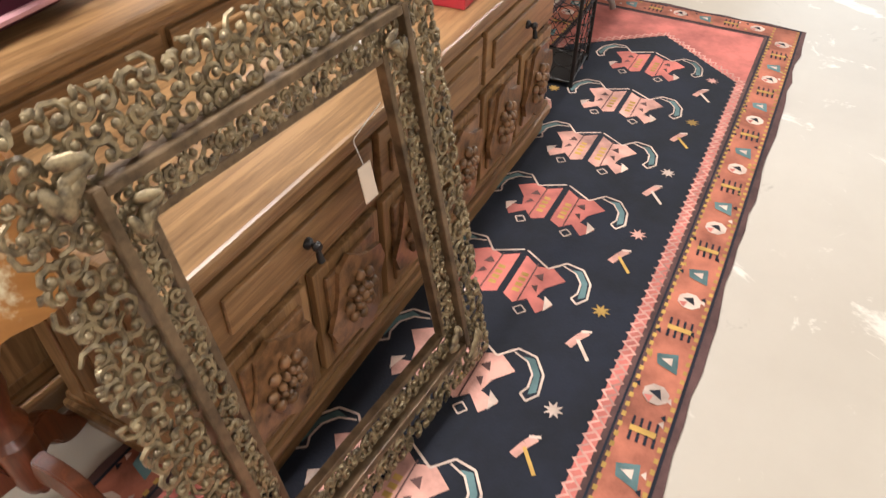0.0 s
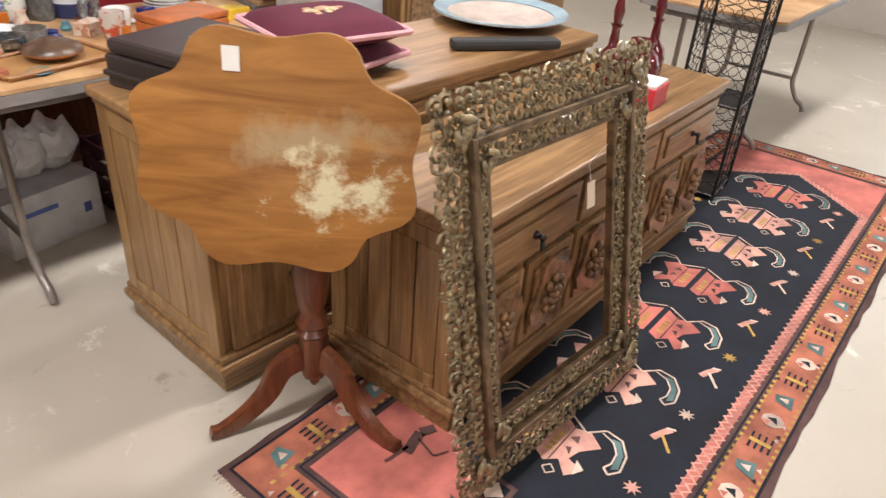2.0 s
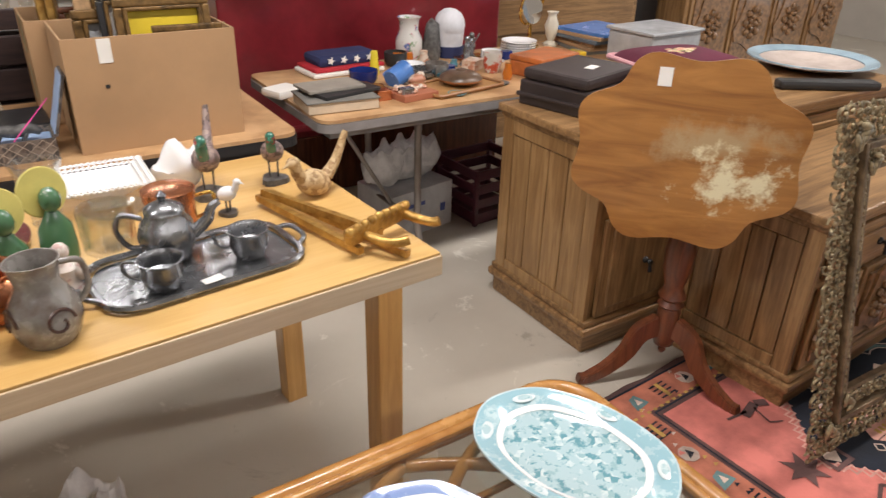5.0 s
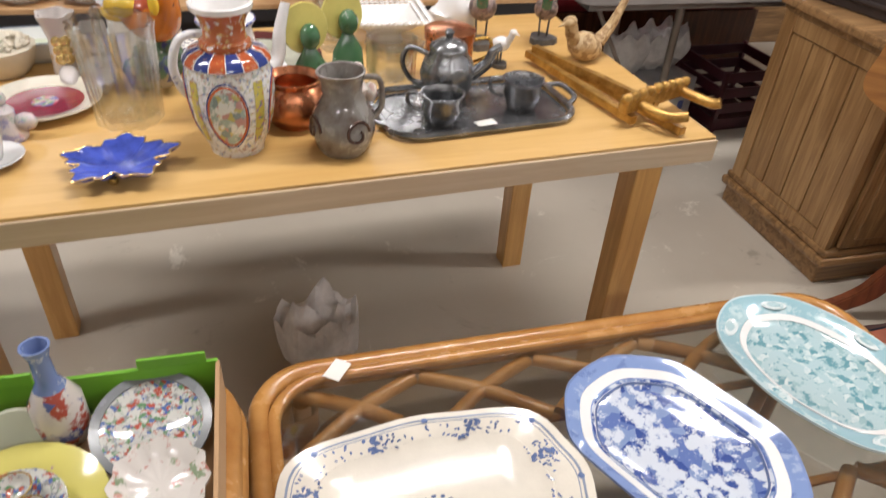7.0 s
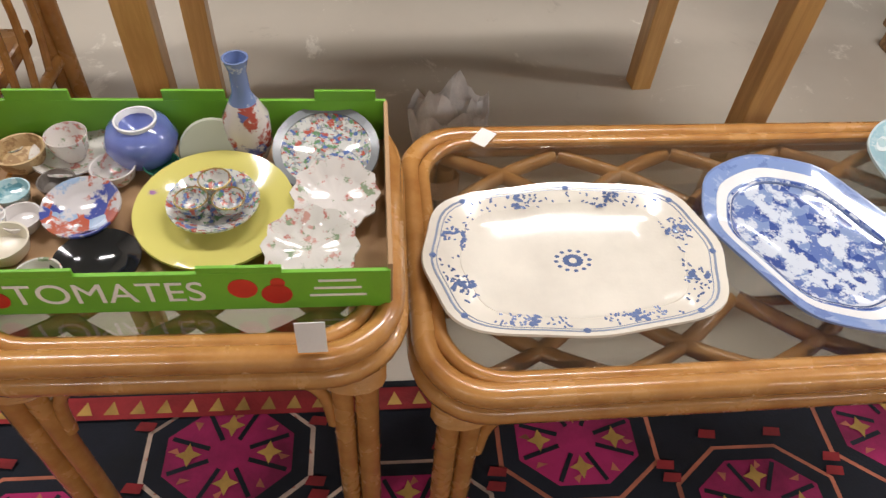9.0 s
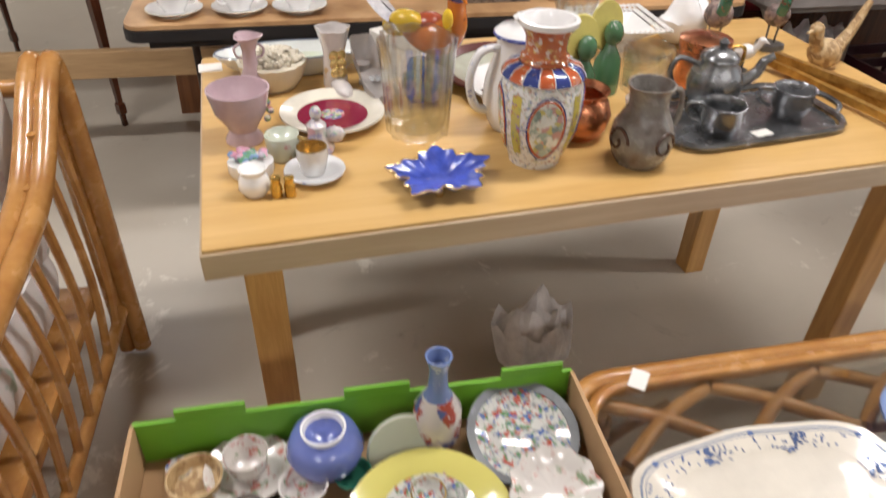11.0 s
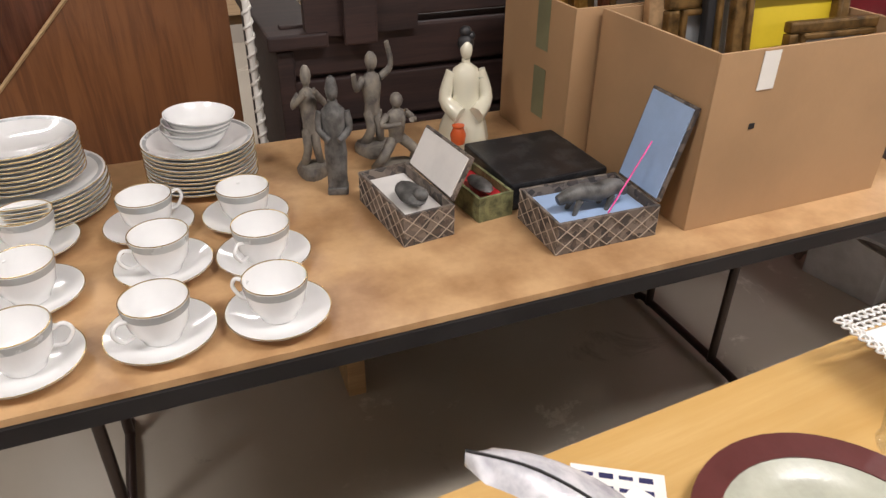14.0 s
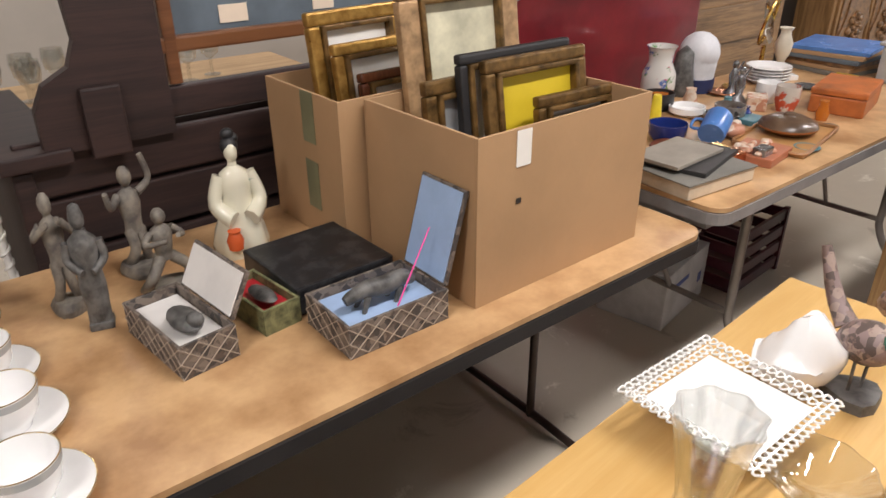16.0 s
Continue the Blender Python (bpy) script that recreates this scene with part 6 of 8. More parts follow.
whole("white_carton", B(0, 0, 0.05, 0.1, 0.05, 0.1, 0.002), paper, "small white cardboard box", "box", -1.87, 1.70, MZ, 25, smooth=False)
whole("price_card", B(0, 0, 0.0006, 0.05, 0.045, 0.001, 0), paper, "white paper price card", "card", -2.27, 1.775, MZ, 8, smooth=False)
ns = thing("handwritten_card", "white card with blue handwriting", "card", -1.80, 1.80, MZ, -30)
part("card", B(0, 0, 0.0006, 0.1, 0.075, 0.001, 0), paper, ns)
ink = paint("blue_ink", (0.02, 0.02, 0.09), 0.5)
for r in range(4):
    for q in range(4):
        part("writing_bar", B(-0.033 + 0.021 * q, -0.025 + 0.017 * r, 0.0014, 0.015, 0.007 if q % 2 else 0.005, 0.0004, 0), ink, ns)
bp = thing("stoneware_platter", "round stoneware platter with maroon rim", "platter", -1.64, 1.66, MZ)
bp.scale = (1.16, 1.16, 1.1)
part("dish", lathe(plate_profile(0.125), 44), paint("celadon", (0.42, 0.42, 0.34), 0.2, vary=0.2, coat=0.4), bp, "", True)
part("rim", lathe([(0.1, 0.0145), (0.1255, 0.0182), (0.125, 0.0222), (0.1, 0.0165), (0.1, 0.0145)], 44), paint("maroon_rim", (0.11, 0.03, 0.028), 0.2), bp, "maroon rim", True)
wp = thing("china_plate", "white plate with a blue floral medallion", "plate", -1.655, 1.555, MZ + 0.012, 0, rx=6)
part("dish", lathe(plate_profile(0.085), 36), china, wp, "", True)
part("medallion", lathe([(0, 0.0074), (0.027, 0.0074), (0.027, 0.008), (0, 0.008)], 24), speckled("violet_posy", (0.28, 0.32, 0.55), [(0.55, 0.45, 0.15), (0.6, 0.3, 0.35), (0.66, 0.62, 0.6)], 110, cover=0.5), wp, "", True)
# bright pheasant on a leafy base
phe = thing("pheasant_figure", "bright glazed pottery pheasant with a long white tail", "ornament", -1.82, 1.555, MZ, 0)
orange_g, yellow_g = speckled("orange_feather", (0.52, 0.15, 0.02), [(0.16, 0.05, 0.02)], 120, cover=0.62), paint("yellow_glaze", (0.70, 0.46, 0.03), 0.15, vary=0.2, coat=0.5)
bm = bmesh.new()
for k in range(14):
    ball(bm, frng.uniform(-0.04, 0.04), frng.uniform(-0.03, 0.03), frng.uniform(0.02, 0.075), 0.024, 0.022, 0.024, 9)
part("leafy_base", bm, speckled("leaf_glaze", (0.10, 0.17, 0.10), [(0.05, 0.06, 0.2), (0.35, 0.3, 0.22)], 30, cover=0.5), phe, "green leafy base", True)
bm = bmesh.new()
tube(curve([(-0.045, 0.02, 0.148), (-0.01, 0.0, 0.135), (0.025, -0.025, 0.14), (0.042, -0.04, 0.175), (0.042, -0.04, 0.212)], 4),
     [0.016, 0.02, 0.025, 0.029, 0.032, 0.034, 0.035, 0.035, 0.034, 0.032, 0.029, 0.026, 0.023, 0.02, 0.018, 0.0175, 0.017], 14, bm)
part("breast", bm, orange_g, phe, "orange spotted breast", True)
bm = bmesh.new()
ball(bm, 0.0, 0.0, 0.157, 0.034, 0.03, 0.022, 14, Matrix.Rotation(-0.6, 4, "Z"))
part("back_feather", bm, paint("rust_glaze", (0.30, 0.06, 0.025), 0.15, vary=0.25, coat=0.5), phe, "rust red back", True)
bm = bmesh.new()
ball(bm, 0.044, -0.044, 0.226, 0.018, 0.02, 0.021, 14)
part("head", bm, paint("blue_head", (0.05, 0.05, 0.22), 0.15, coat=0.5), phe, "blue head", True)
part("beak", tube([(0.05, -0.06, 0.222), (0.055, -0.074, 0.214)], [0.006, 0.001], 7), orange_g, phe, "", True)
for px, py, pz, rx_, ry_, rz_ in ((-0.045, 0.004, 0.162, 0.036, 0.026, 0.022), (-0.06, 0.03, 0.145, 0.03, 0.026, 0.02), (0.022, -0.066, 0.185, 0.011, 0.008, 0.02)):
    bm = bmesh.new()
    ball(bm, px, py, pz, rx_, ry_, rz_, 14, Matrix.Rotation(-0.6, 4, "Z"))
    part("wing", bm, yellow_g, phe, "yellow wing feathers", True)
tail_line = [(-0.05, 0.025, 0.15), (-0.08, 0.055, 0.168), (-0.115, 0.09, 0.21), (-0.155, 0.125, 0.232), (-0.196, 0.152, 0.238)]
bm = bmesh.new()
rows = []
for i, p in enumerate(curve(tail_line, 5)):
    w_ = 0.024 + 0.0012 * i if i < 8 else (0.0336 - 0.0018 * (i - 8) if i < 18 else 0.0156 - 0.007 * (i - 18))
    side = Vector((0.55, 0.84, 0.0))
    rows.append([bm.verts.new(p + side * w_ * a + Vector((0, 0, h_))) for a, h_ in ((-1, 0), (-0.5, 0.006), (0, 0.009), (0.5, 0.006), (1, 0), (0.5, -0.005), (-0.5, -0.005))])
for a, c in zip(rows, rows[1:]):
    for k in range(7):
        bm.faces.new((a[k], a[(k + 1) % 7], c[(k + 1) % 7], c[k]))
bm.faces.new(rows[0])
bm.faces.new(rows[-1][::-1])
part("tail", bm, paint("white_tail", (0.60, 0.58, 0.59), 0.2, c2=(0.36, 0.35, 0.38), scale=60, coat=0.4), phe, "long white tail", True)
part("tail_line", tube([(x, y, z + 0.0092) for x, y, z in curve(tail_line, 5)], 0.0012, 5), black_edge, phe, "", True)
# small figures, cups
mg = thing("china_mug", "small pale green mug with gilt handle", "mug", -2.108, 1.352, MZ)
part("body", lathe([(0, 0), (0.024, 0), (0.028, 0.006), (0.03, 0.045), (0.028, 0.045), (0, 0.008)], 24), speckled("green_mug", (0.52, 0.56, 0.46), [(0.4, 0.36, 0.2), (0.5, 0.3, 0.3)], 50, cover=0.58), mg, "", True)
handle(mg, [(0.026, -0.01, 0.042), (0.045, -0.02, 0.038), (0.042, -0.02, 0.018), (0.027, -0.01, 0.012)], 0.003, gold_line)
bm = bmesh.new()
lathe([(0.028, 0), (0.03, 0.008), (0.016, 0.03), (0.018, 0.05), (0.008, 0.06)], 14, bm=bm)
ball(bm, 0, 0, 0.072, 0.011, 0.011, 0.013)
ball(bm, 0.03, 0.0, 0.03, 0.02, 0.014, 0.016, 9)
whole("bisque_figurine", bm, speckled("pastel_bisque", (0.60, 0.55, 0.55), [(0.35, 0.33, 0.5), (0.30, 0.42, 0.34), (0.6, 0.35, 0.38)], 60, cover=0.48), "small pastel porcelain seated figurine", "figurine", -2.048, 1.368, MZ)
rb = thing("trinket_box", "white oval trinket box topped with china flowers", "box", -2.16, 1.3, MZ)
part("base", lathe([(0, 0), (0.034, 0), (0.038, 0.008), (0.038, 0.025), (0, 0.026)], 28, sy=0.8), china, rb, "", True)
bm = bmesh.new()
for k in range(16):
    a, q = frng.uniform(0, 6.28), math.sqrt(frng.random()) * 0.028
    ball(bm, q * math.cos(a), 0.8 * q * math.sin(a), 0.032 + 0.006 * frng.random(), 0.009, 0.008, 0.006, 7)
part("flower", bm, speckled("posy2", (0.5, 0.4, 0.5), [(0.12, 0.3, 0.18), (0.2, 0.3, 0.5), (0.6, 0.3, 0.4)], 90, cover=0.4), rb, "", True)
dc = thing("saucer", "small white saucer with blue flowers", "saucer", -2.056, 1.28, MZ)
part("dish", lathe([(r * 0.66, z * 0.7) for r, z in saucer_p], 32), speckled("blue_flower", (0.72, 0.72, 0.72), [(0.16, 0.2, 0.42)], 60, cover=0.62), dc, "", True)
d2 = thing("coffee_cup", "small blue and white cup with gilt inside", "cup", -2.058, 1.282, MZ + 0.006)
part("body", lathe([(0, 0), (0.018, 0), (0.021, 0.006), (0.026, 0.03), (0.026, 0.048), (0.0256, 0.048), (0.0235, 0.02), (0, 0.0105)], 24), speckled("blue_flower", (0.7, 0.7, 0.7), [(0.1, 0.1, 0.4)]), d2, "", True)
part("gilt_lining", lathe([(0.0252, 0.0485), (0.0243, 0.0485), (0.022, 0.02), (0, 0.012), (0, 0.011), (0.0225, 0.0195), (0.0252, 0.0485)], 24), gold_line, d2, "gilt inside", True)
wc = thing("creamer", "tiny white creamer with a floral spray", "jug", -2.152, 1.238, MZ)
part("body", lathe([(0, 0), (0.018, 0), (0.026, 0.012), (0.024, 0.028), (0.019, 0.036), (0.023, 0.046), (0.021, 0.046), (0, 0.01)], 24), china, wc, "", True)
for s in (-1, 1):
    bx = whole("miniature_binocular_barrel", lathe([(0, 0), (0.009, 0), (0.0095, 0.02), (0.007, 0.026), (0.0085, 0.034), (0, 0.035)], 14), brass, "half of a tiny brass ornament pair", "ornament", -2.107 + s * 0.0105, 1.222, MZ, group="tiny brass pair")

# lattice bowl
lw = thing("lattice_bowl", "square white milk glass bowl with pierced edge", "bowl", -1.335, 1.80, MZ, 1)
lw.scale = (0.8, 0.8, 0.85)
milk = paint("milk_glass", (0.80, 0.79, 0.77), 0.2, vary=0.02, coat=0.4)


def square_ring(h, z, n=10):
    out = []
    for i in range(4):
        for j in range(n):
            t = -1 + 2 * j / n
            p = ((t, -1), (1, t), (-t, 1), (-1, -t))[i]
            out.append((p[0] * h, p[1] * h, z))
    return out


def square_bowl(levels):
    bm = bmesh.new()
    rings = [[bm.verts.new(p) for p in square_ring(h, z)] for h, z in levels]
    for a, c in zip(rings, rings[1:]):
        for i in range(len(a)):
            bm.faces.new((a[i], a[(i + 1) % len(a)], c[(i + 1) % len(a)], c[i]))
    bm.faces.new(rings[0])
    bm.faces.new(rings[-1])
    return bm


part("bowl", square_bowl([(0.045, 0.0), (0.05, 0.012), (0.035, 0.02), (0.045, 0.03), (0.095, 0.068), (0.092, 0.07), (0.042, 0.034), (0.0402, 0.0335)]), milk, lw)
bm = bmesh.new()
for rr, zz, q in ((0.102, 0.073, 13), (0.117, 0.08, 15)):
    for (px, py, pz) in square_ring(rr, zz, q):
        ring = [(px + 0.0075 * math.cos(a), py + 0.0075 * math.sin(a), pz + 0.002 * math.sin(a * 2)) for a in (0.785 * k for k in range(8))]
        tube(ring, 0.0023, 5, bm, closed=True)
part("pierced_edge", bm, milk, lw, "pierced looped edge", True)

# pewter tea set
tr = thing("pewter_tray", "hammered pewter tray with rounded corners", "tray", -1.225, 1.395, MZ, 8)
oct_ = lambda w, d: round_rect(w, d, 0.06, 4)
bm = plate_outline(oct_(0.37, 0.20), 0.004)
part("base", bm, pewter, tr)
part("rim", tube([(p[0], p[1], 0.01) for p in oct_(0.385, 0.215)], 0.007, 6, closed=True), pewter, tr, "", True)
for s in (-1, 1):
    handle(tr, [(s * 0.19, -0.05, 0.01), (s * 0.215, -0.03, 0.018), (s * 0.215, 0.03, 0.018), (s * 0.19, 0.05, 0.01)], 0.006, pewter)
ham = lambda a, z: 1 + 0.02 * math.cos(8 * a)
tp = thing("pewter_teapot", "hammered pewter teapot with finial lid", "teapot", -1.265, 1.445, MZ + 0.0045)
part("body", lathe([(0, 0), (0.035, 0), (0.04, 0.004), (0.05, 0.03), (0.055, 0.055), (0.048, 0.08), (0.036, 0.095), (0.036, 0.102), (0, 0.102)], 32, wave=ham), pewter, tp, "", True)
part("lid", lathe([(0.038, 0.102), (0.036, 0.11), (0.02, 0.12), (0.006, 0.124), (0.01, 0.135), (0.003, 0.143), (0, 0.143)], 28), pewter, tp, "", True)
part("spout", tube(curve([(0.045, -0.01, 0.05), (0.075, -0.015, 0.075), (0.085, -0.018, 0.1), (0.1, -0.022, 0.112)], 4), [0.014 - 0.0006 * i for i in range(13)], 9), pewter, tp, "", True)
handle(tp, [(-0.04, 0.01, 0.09), (-0.075, 0.018, 0.1), (-0.088, 0.02, 0.07), (-0.07, 0.016, 0.035), (-0.048, 0.01, 0.03)], 0.0055, pewter)
for nm, lab, x, y, k in (("pewter_sugar_bowl", "hammered pewter sugar bowl on the tray", -1.3, 1.335, 1), ("pewter_creamer", "hammered pewter creamer on the tray", -1.125, 1.385, 0)):
    q = thing(nm, lab, "bowl" if k else "jug", x, y, MZ + 0.0045)
    part("body", lathe([(0, 0), (0.026, 0), (0.03, 0.006), (0.038, 0.03), (0.036, 0.05), (0.042, 0.06), (0.039, 0.06), (0.033, 0.05), (0.034, 0.03), (0, 0.008)], 28, wave=ham), pewter, q, "", True)
    handle(q, [(-0.035, 0.012, 0.055), (-0.06, 0.02, 0.055), (-0.058, 0.02, 0.03), (-0.036, 0.012, 0.02)], 0.004, pewter)
whole("price_card", B(0, 0, 0.0006, 0.04, 0.022, 0.001, 0), paper, "white paper price card on the tray", "card", -1.215, 1.322, MZ + 0.0045, 15, smooth=False)

# madonna heads
green_g = speckled("green_robe", (0.06, 0.15, 0.07), [(0.5, 0.5, 0.45), (0.04, 0.09, 0.04)], 30, cover=0.62)
for x, y, rz, k in ((-1.53, 1.48, 22, 1.0), (-1.45, 1.55, 28, 1.02)):
    bm = bmesh.new()
    lathe([(0.035, 0), (0.036, 0.03), (0.032, 0.07), (0.016, 0.095), (0.011, 0.105)], 18, sy=0.7, bm=bm)
    ball(bm, 0, -0.004, 0.125, 0.02, 0.02, 0.026)
    ob = whole("haloed_figurine", bm, green_g, "green robed pottery figurine with yellow halo", "figurine", x, y, MZ, rz, group="haloed figurines")
    ob.scale = (k, k, k)
    bm = lathe([(0.0, 0), (0.046, 0), (0.048, 0.003), (0.046, 0.006), (0, 0.006)], 28)
    turned(bm, Matrix.Translation((0, 0.02, 0.135)) @ Matrix.Rotation(radians(80), 4, "X"))
    part("halo", bm, paint("halo_yellow", (0.55, 0.48, 0.14), 0.3), ob, "dull yellow halo", True)
bm = bmesh.new()
lathe([(0.03, 0), (0.032, 0.01), (0.018, 0.04), (0.022, 0.06), (0.01, 0.075)], 14, bm=bm)
ball(bm, 0, 0, 0.092, 0.015, 0.015, 0.017)
ball(bm, 0.025, 0, 0.05, 0.014, 0.02, 0.02, 9)
whole("cherub_figurine", bm, speckled("pale_bisque", (0.66, 0.58, 0.52), [(0.5, 0.35, 0.32), (0.6, 0.55, 0.5)], 50, cover=0.5), "pale pink bisque cherub figurine", "figurine", -1.452, 1.385, MZ)


def bird(name, label, x, y, rz, body, headc, s=1.0, tail=True, stand=True, z=MZ):
    b = thing(name, label, "ornament", x, y, z, rz)
    h = 0.055 * s if stand else 0.0
    bm = bmesh.new()
    ball(bm, 0, 0, h + 0.03 * s, 0.03 * s, 0.042 * s, 0.029 * s, 14, Matrix.Rotation(-0.35, 4, "X"))
    part("body", bm, body, b, "", True)
    bm = tube(curve([(0, -0.03 * s, h + 0.045 * s), (0, -0.042 * s, h + 0.065 * s), (0, -0.046 * s, h + 0.08 * s)], 4), [0.014 * s - 0.0002 * i for i in range(9)], 9)
    ball(bm, 0, -0.05 * s, h + 0.085 * s, 0.013 * s, 0.016 * s, 0.013 * s, 10)
    tube([(0, -0.062 * s, h + 0.084 * s), (0, -0.078 * s, h + 0.08 * s)], [0.005 * s, 0.001], 6, bm)
    part("head", bm, headc, b, "", True)
    if tail:
        part("tail", tube(curve([(0, 0.035 * s, h + 0.035 * s), (0, 0.065 * s, h + 0.065 * s), (0, 0.095 * s, h + 0.12 * s)], 4), [0.015 * s - 0.0011 * s * i for i in range(9)], 8), body, b, "", True)
    if stand:
        part("perch", lathe([(0, 0), (0.036 * s, 0), (0.034 * s, 0.014 * s), (0, 0.016 * s)], 12, wave=lambda a, q: 1 + 0.12 * math.cos(3 * a)), stone, b, "", True)
        for sx in (-1, 1):
            part("leg", tube([(sx * 0.01 * s, 0, 0.012 * s), (sx * 0.012 * s, 0, h + 0.012 * s)], 0.0025, 6), stone, b, "", True)
    return b


feather = speckled("brown_feather", (0.20, 0.13, 0.11), [(0.10, 0.07, 0.06), (0.33, 0.24, 0.2), (0.24, 0.17, 0.16)], 90, rough=0.5, coat=0, cover=0.42)
green_head = speckled("green_head", (0.03, 0.14, 0.09), [(0.35, 0.02, 0.03), (0.03, 0.1, 0.1)], 50, cover=0.58)
straw = speckled("straw_feather", (0.46, 0.31, 0.15), [(0.30, 0.18, 0.08), (0.55, 0.4, 0.22)], 90, rough=0.6, coat=0, cover=0.45)
bird("pheasant_ornament", "brown carved pheasant with raised tail", -1.115, 1.735, -20, feather, green_head, 1.1)
bird("quail_ornament", "brown carved standing game bird", -0.95, 1.755, -20, feather, green_head, 0.95, tail=False)
bird("duck_ornament", "straw coloured carved duck", -0.895, 1.625, -70, straw, straw, 1.15, stand=False, tail=True)
bird("swan_ornament", "small white china swans on a base", -1.105, 1.61, 40, china, china, 0.6, tail=False)
# gilt easel lying folded
ez = thing("gilt_easel", "folded carved giltwood easel", "easel", -0.93, 1.4, MZ, 0)
for a, b in (((-0.1, 0.23, 0.02), (0.0, -0.12, 0.015)), ((-0.07, 0.24, 0.022), (0.08, -0.17, 0.012)), ((-0.09, 0.22, 0.035), (0.06, -0.09, 0.03))):
    part("rail", tube([a, b], 0.011, 4), gilt, ez)
part("crossbar", B(0.06, -0.075, 0.045, 0.19, 0.022, 0.035, 0.006, 24), gilt, ez)
bm = bmesh.new()
for k in range(9):
    ball(bm, -0.02 + 0.02 * k, -0.115 + 0.0088 * k, 0.062 - 0.0012 * abs(k - 4), 0.012, 0.01, 0.012, 8)
part("carving", bm, gilt, ez, "carved leaf crest", True)
for k in (0, 1):
    part("hook", tube(curve([(0.01 + 0.12 * k, -0.09 + 0.05 * k, 0.04), (0.05 + 0.12 * k, -0.15 + 0.05 * k, 0.035), (0.085 + 0.1 * k, -0.165 + 0.05 * k, 0.04)], 4), 0.011, 8), gilt, ez, "", True)

# ---- rattan tables' wares ----
RZ = 0.4775
cream_w = paint("cream_ware", (0.74, 0.69, 0.60), 0.14, vary=0.05, coat=0.5)


def octo(w, d, cut, n=4):
    """An oblong with rounded, cut corners."""
    pts = []
    for i in range(72):
        a = 2 * math.pi * i / 72
        c, s = math.cos(a), math.sin(a)
        k = (abs(c) ** n + abs(s) ** n) ** (-1 / n)
        pts.append((w / 2 * c * k * (1 + cut * math.cos(8 * a)), d / 2 * s * k * (1 + cut * math.cos(8 * a))))
    return pts


def cut_corner(w, d, cut):
    """An oblong octagon with softened corners."""
    pts = []
    for i in range(72):
        c, s_ = math.cos(2 * math.pi * i / 72), math.sin(2 * math.pi * i / 72)
        k = ((abs(c) / (w / 2)) ** 16 + (abs(s_) / (d / 2)) ** 16 + ((abs(c) + abs(s_)) / (w / 2 + d / 2 - cut)) ** 16) ** (-1 / 16)
        pts.append((c * k, s_ * k))
    return pts


def platter(x, y, rz, w, d, cut, rim, well, label, z=RZ, n=3, extra=None):
    p = thing("platter", label, "platter", x, y, z, rz, group="serving platters")
    ol = octo(w, d, cut, n) if n else cut_corner(w, d, cut)

    def ring_mesh(levels):
        bm = bmesh.new()
        rings = [[bm.verts.new((q[0] * k, q[1] * k, zz)) for q in ol] for k, zz in levels]
        for a, c in zip(rings, rings[1:]):
            for i in range(72):
                bm.faces.new((a[i], a[(i + 1) % 72], c[(i + 1) % 72], c[i]))
        if levels[0][0] < 0.7:
            bm.faces.new(rings[0])
            bm.faces.new(rings[-1])
        else:
            for i in range(72):
                bm.faces.new((rings[-1][i], rings[-1][(i + 1) % 72], rings[0][(i + 1) % 72], rings[0][i]))
        return bm

    part("rim", ring_mesh([(0.6, 0.0), (0.66, 0.0), (0.74, 0.012), (1.0, 0.026), (0.993, 0.03), (0.74, 0.018), (0.66, 0.008)]), rim, p, "", True)
    part("well", ring_mesh([(0.66, 0.0075), (0.75, 0.0184), (0.745, 0.0192), (0.655, 0.0092)]), well, p, "", True)
    if extra:
        extra(p, ring_mesh)
    return p


def edge_line(col, k=0.985):
    def f(p, rm):
        part("edge_line", rm([(k, 0.0262), (1.003, 0.0262), (1.003, 0.0308), (k, 0.0298)]), col, p, "", True)
    return f


blue_ink = paint("platter_blue", (0.12, 0.17, 0.33), 0.15, coat=0.4, vary=0.2)


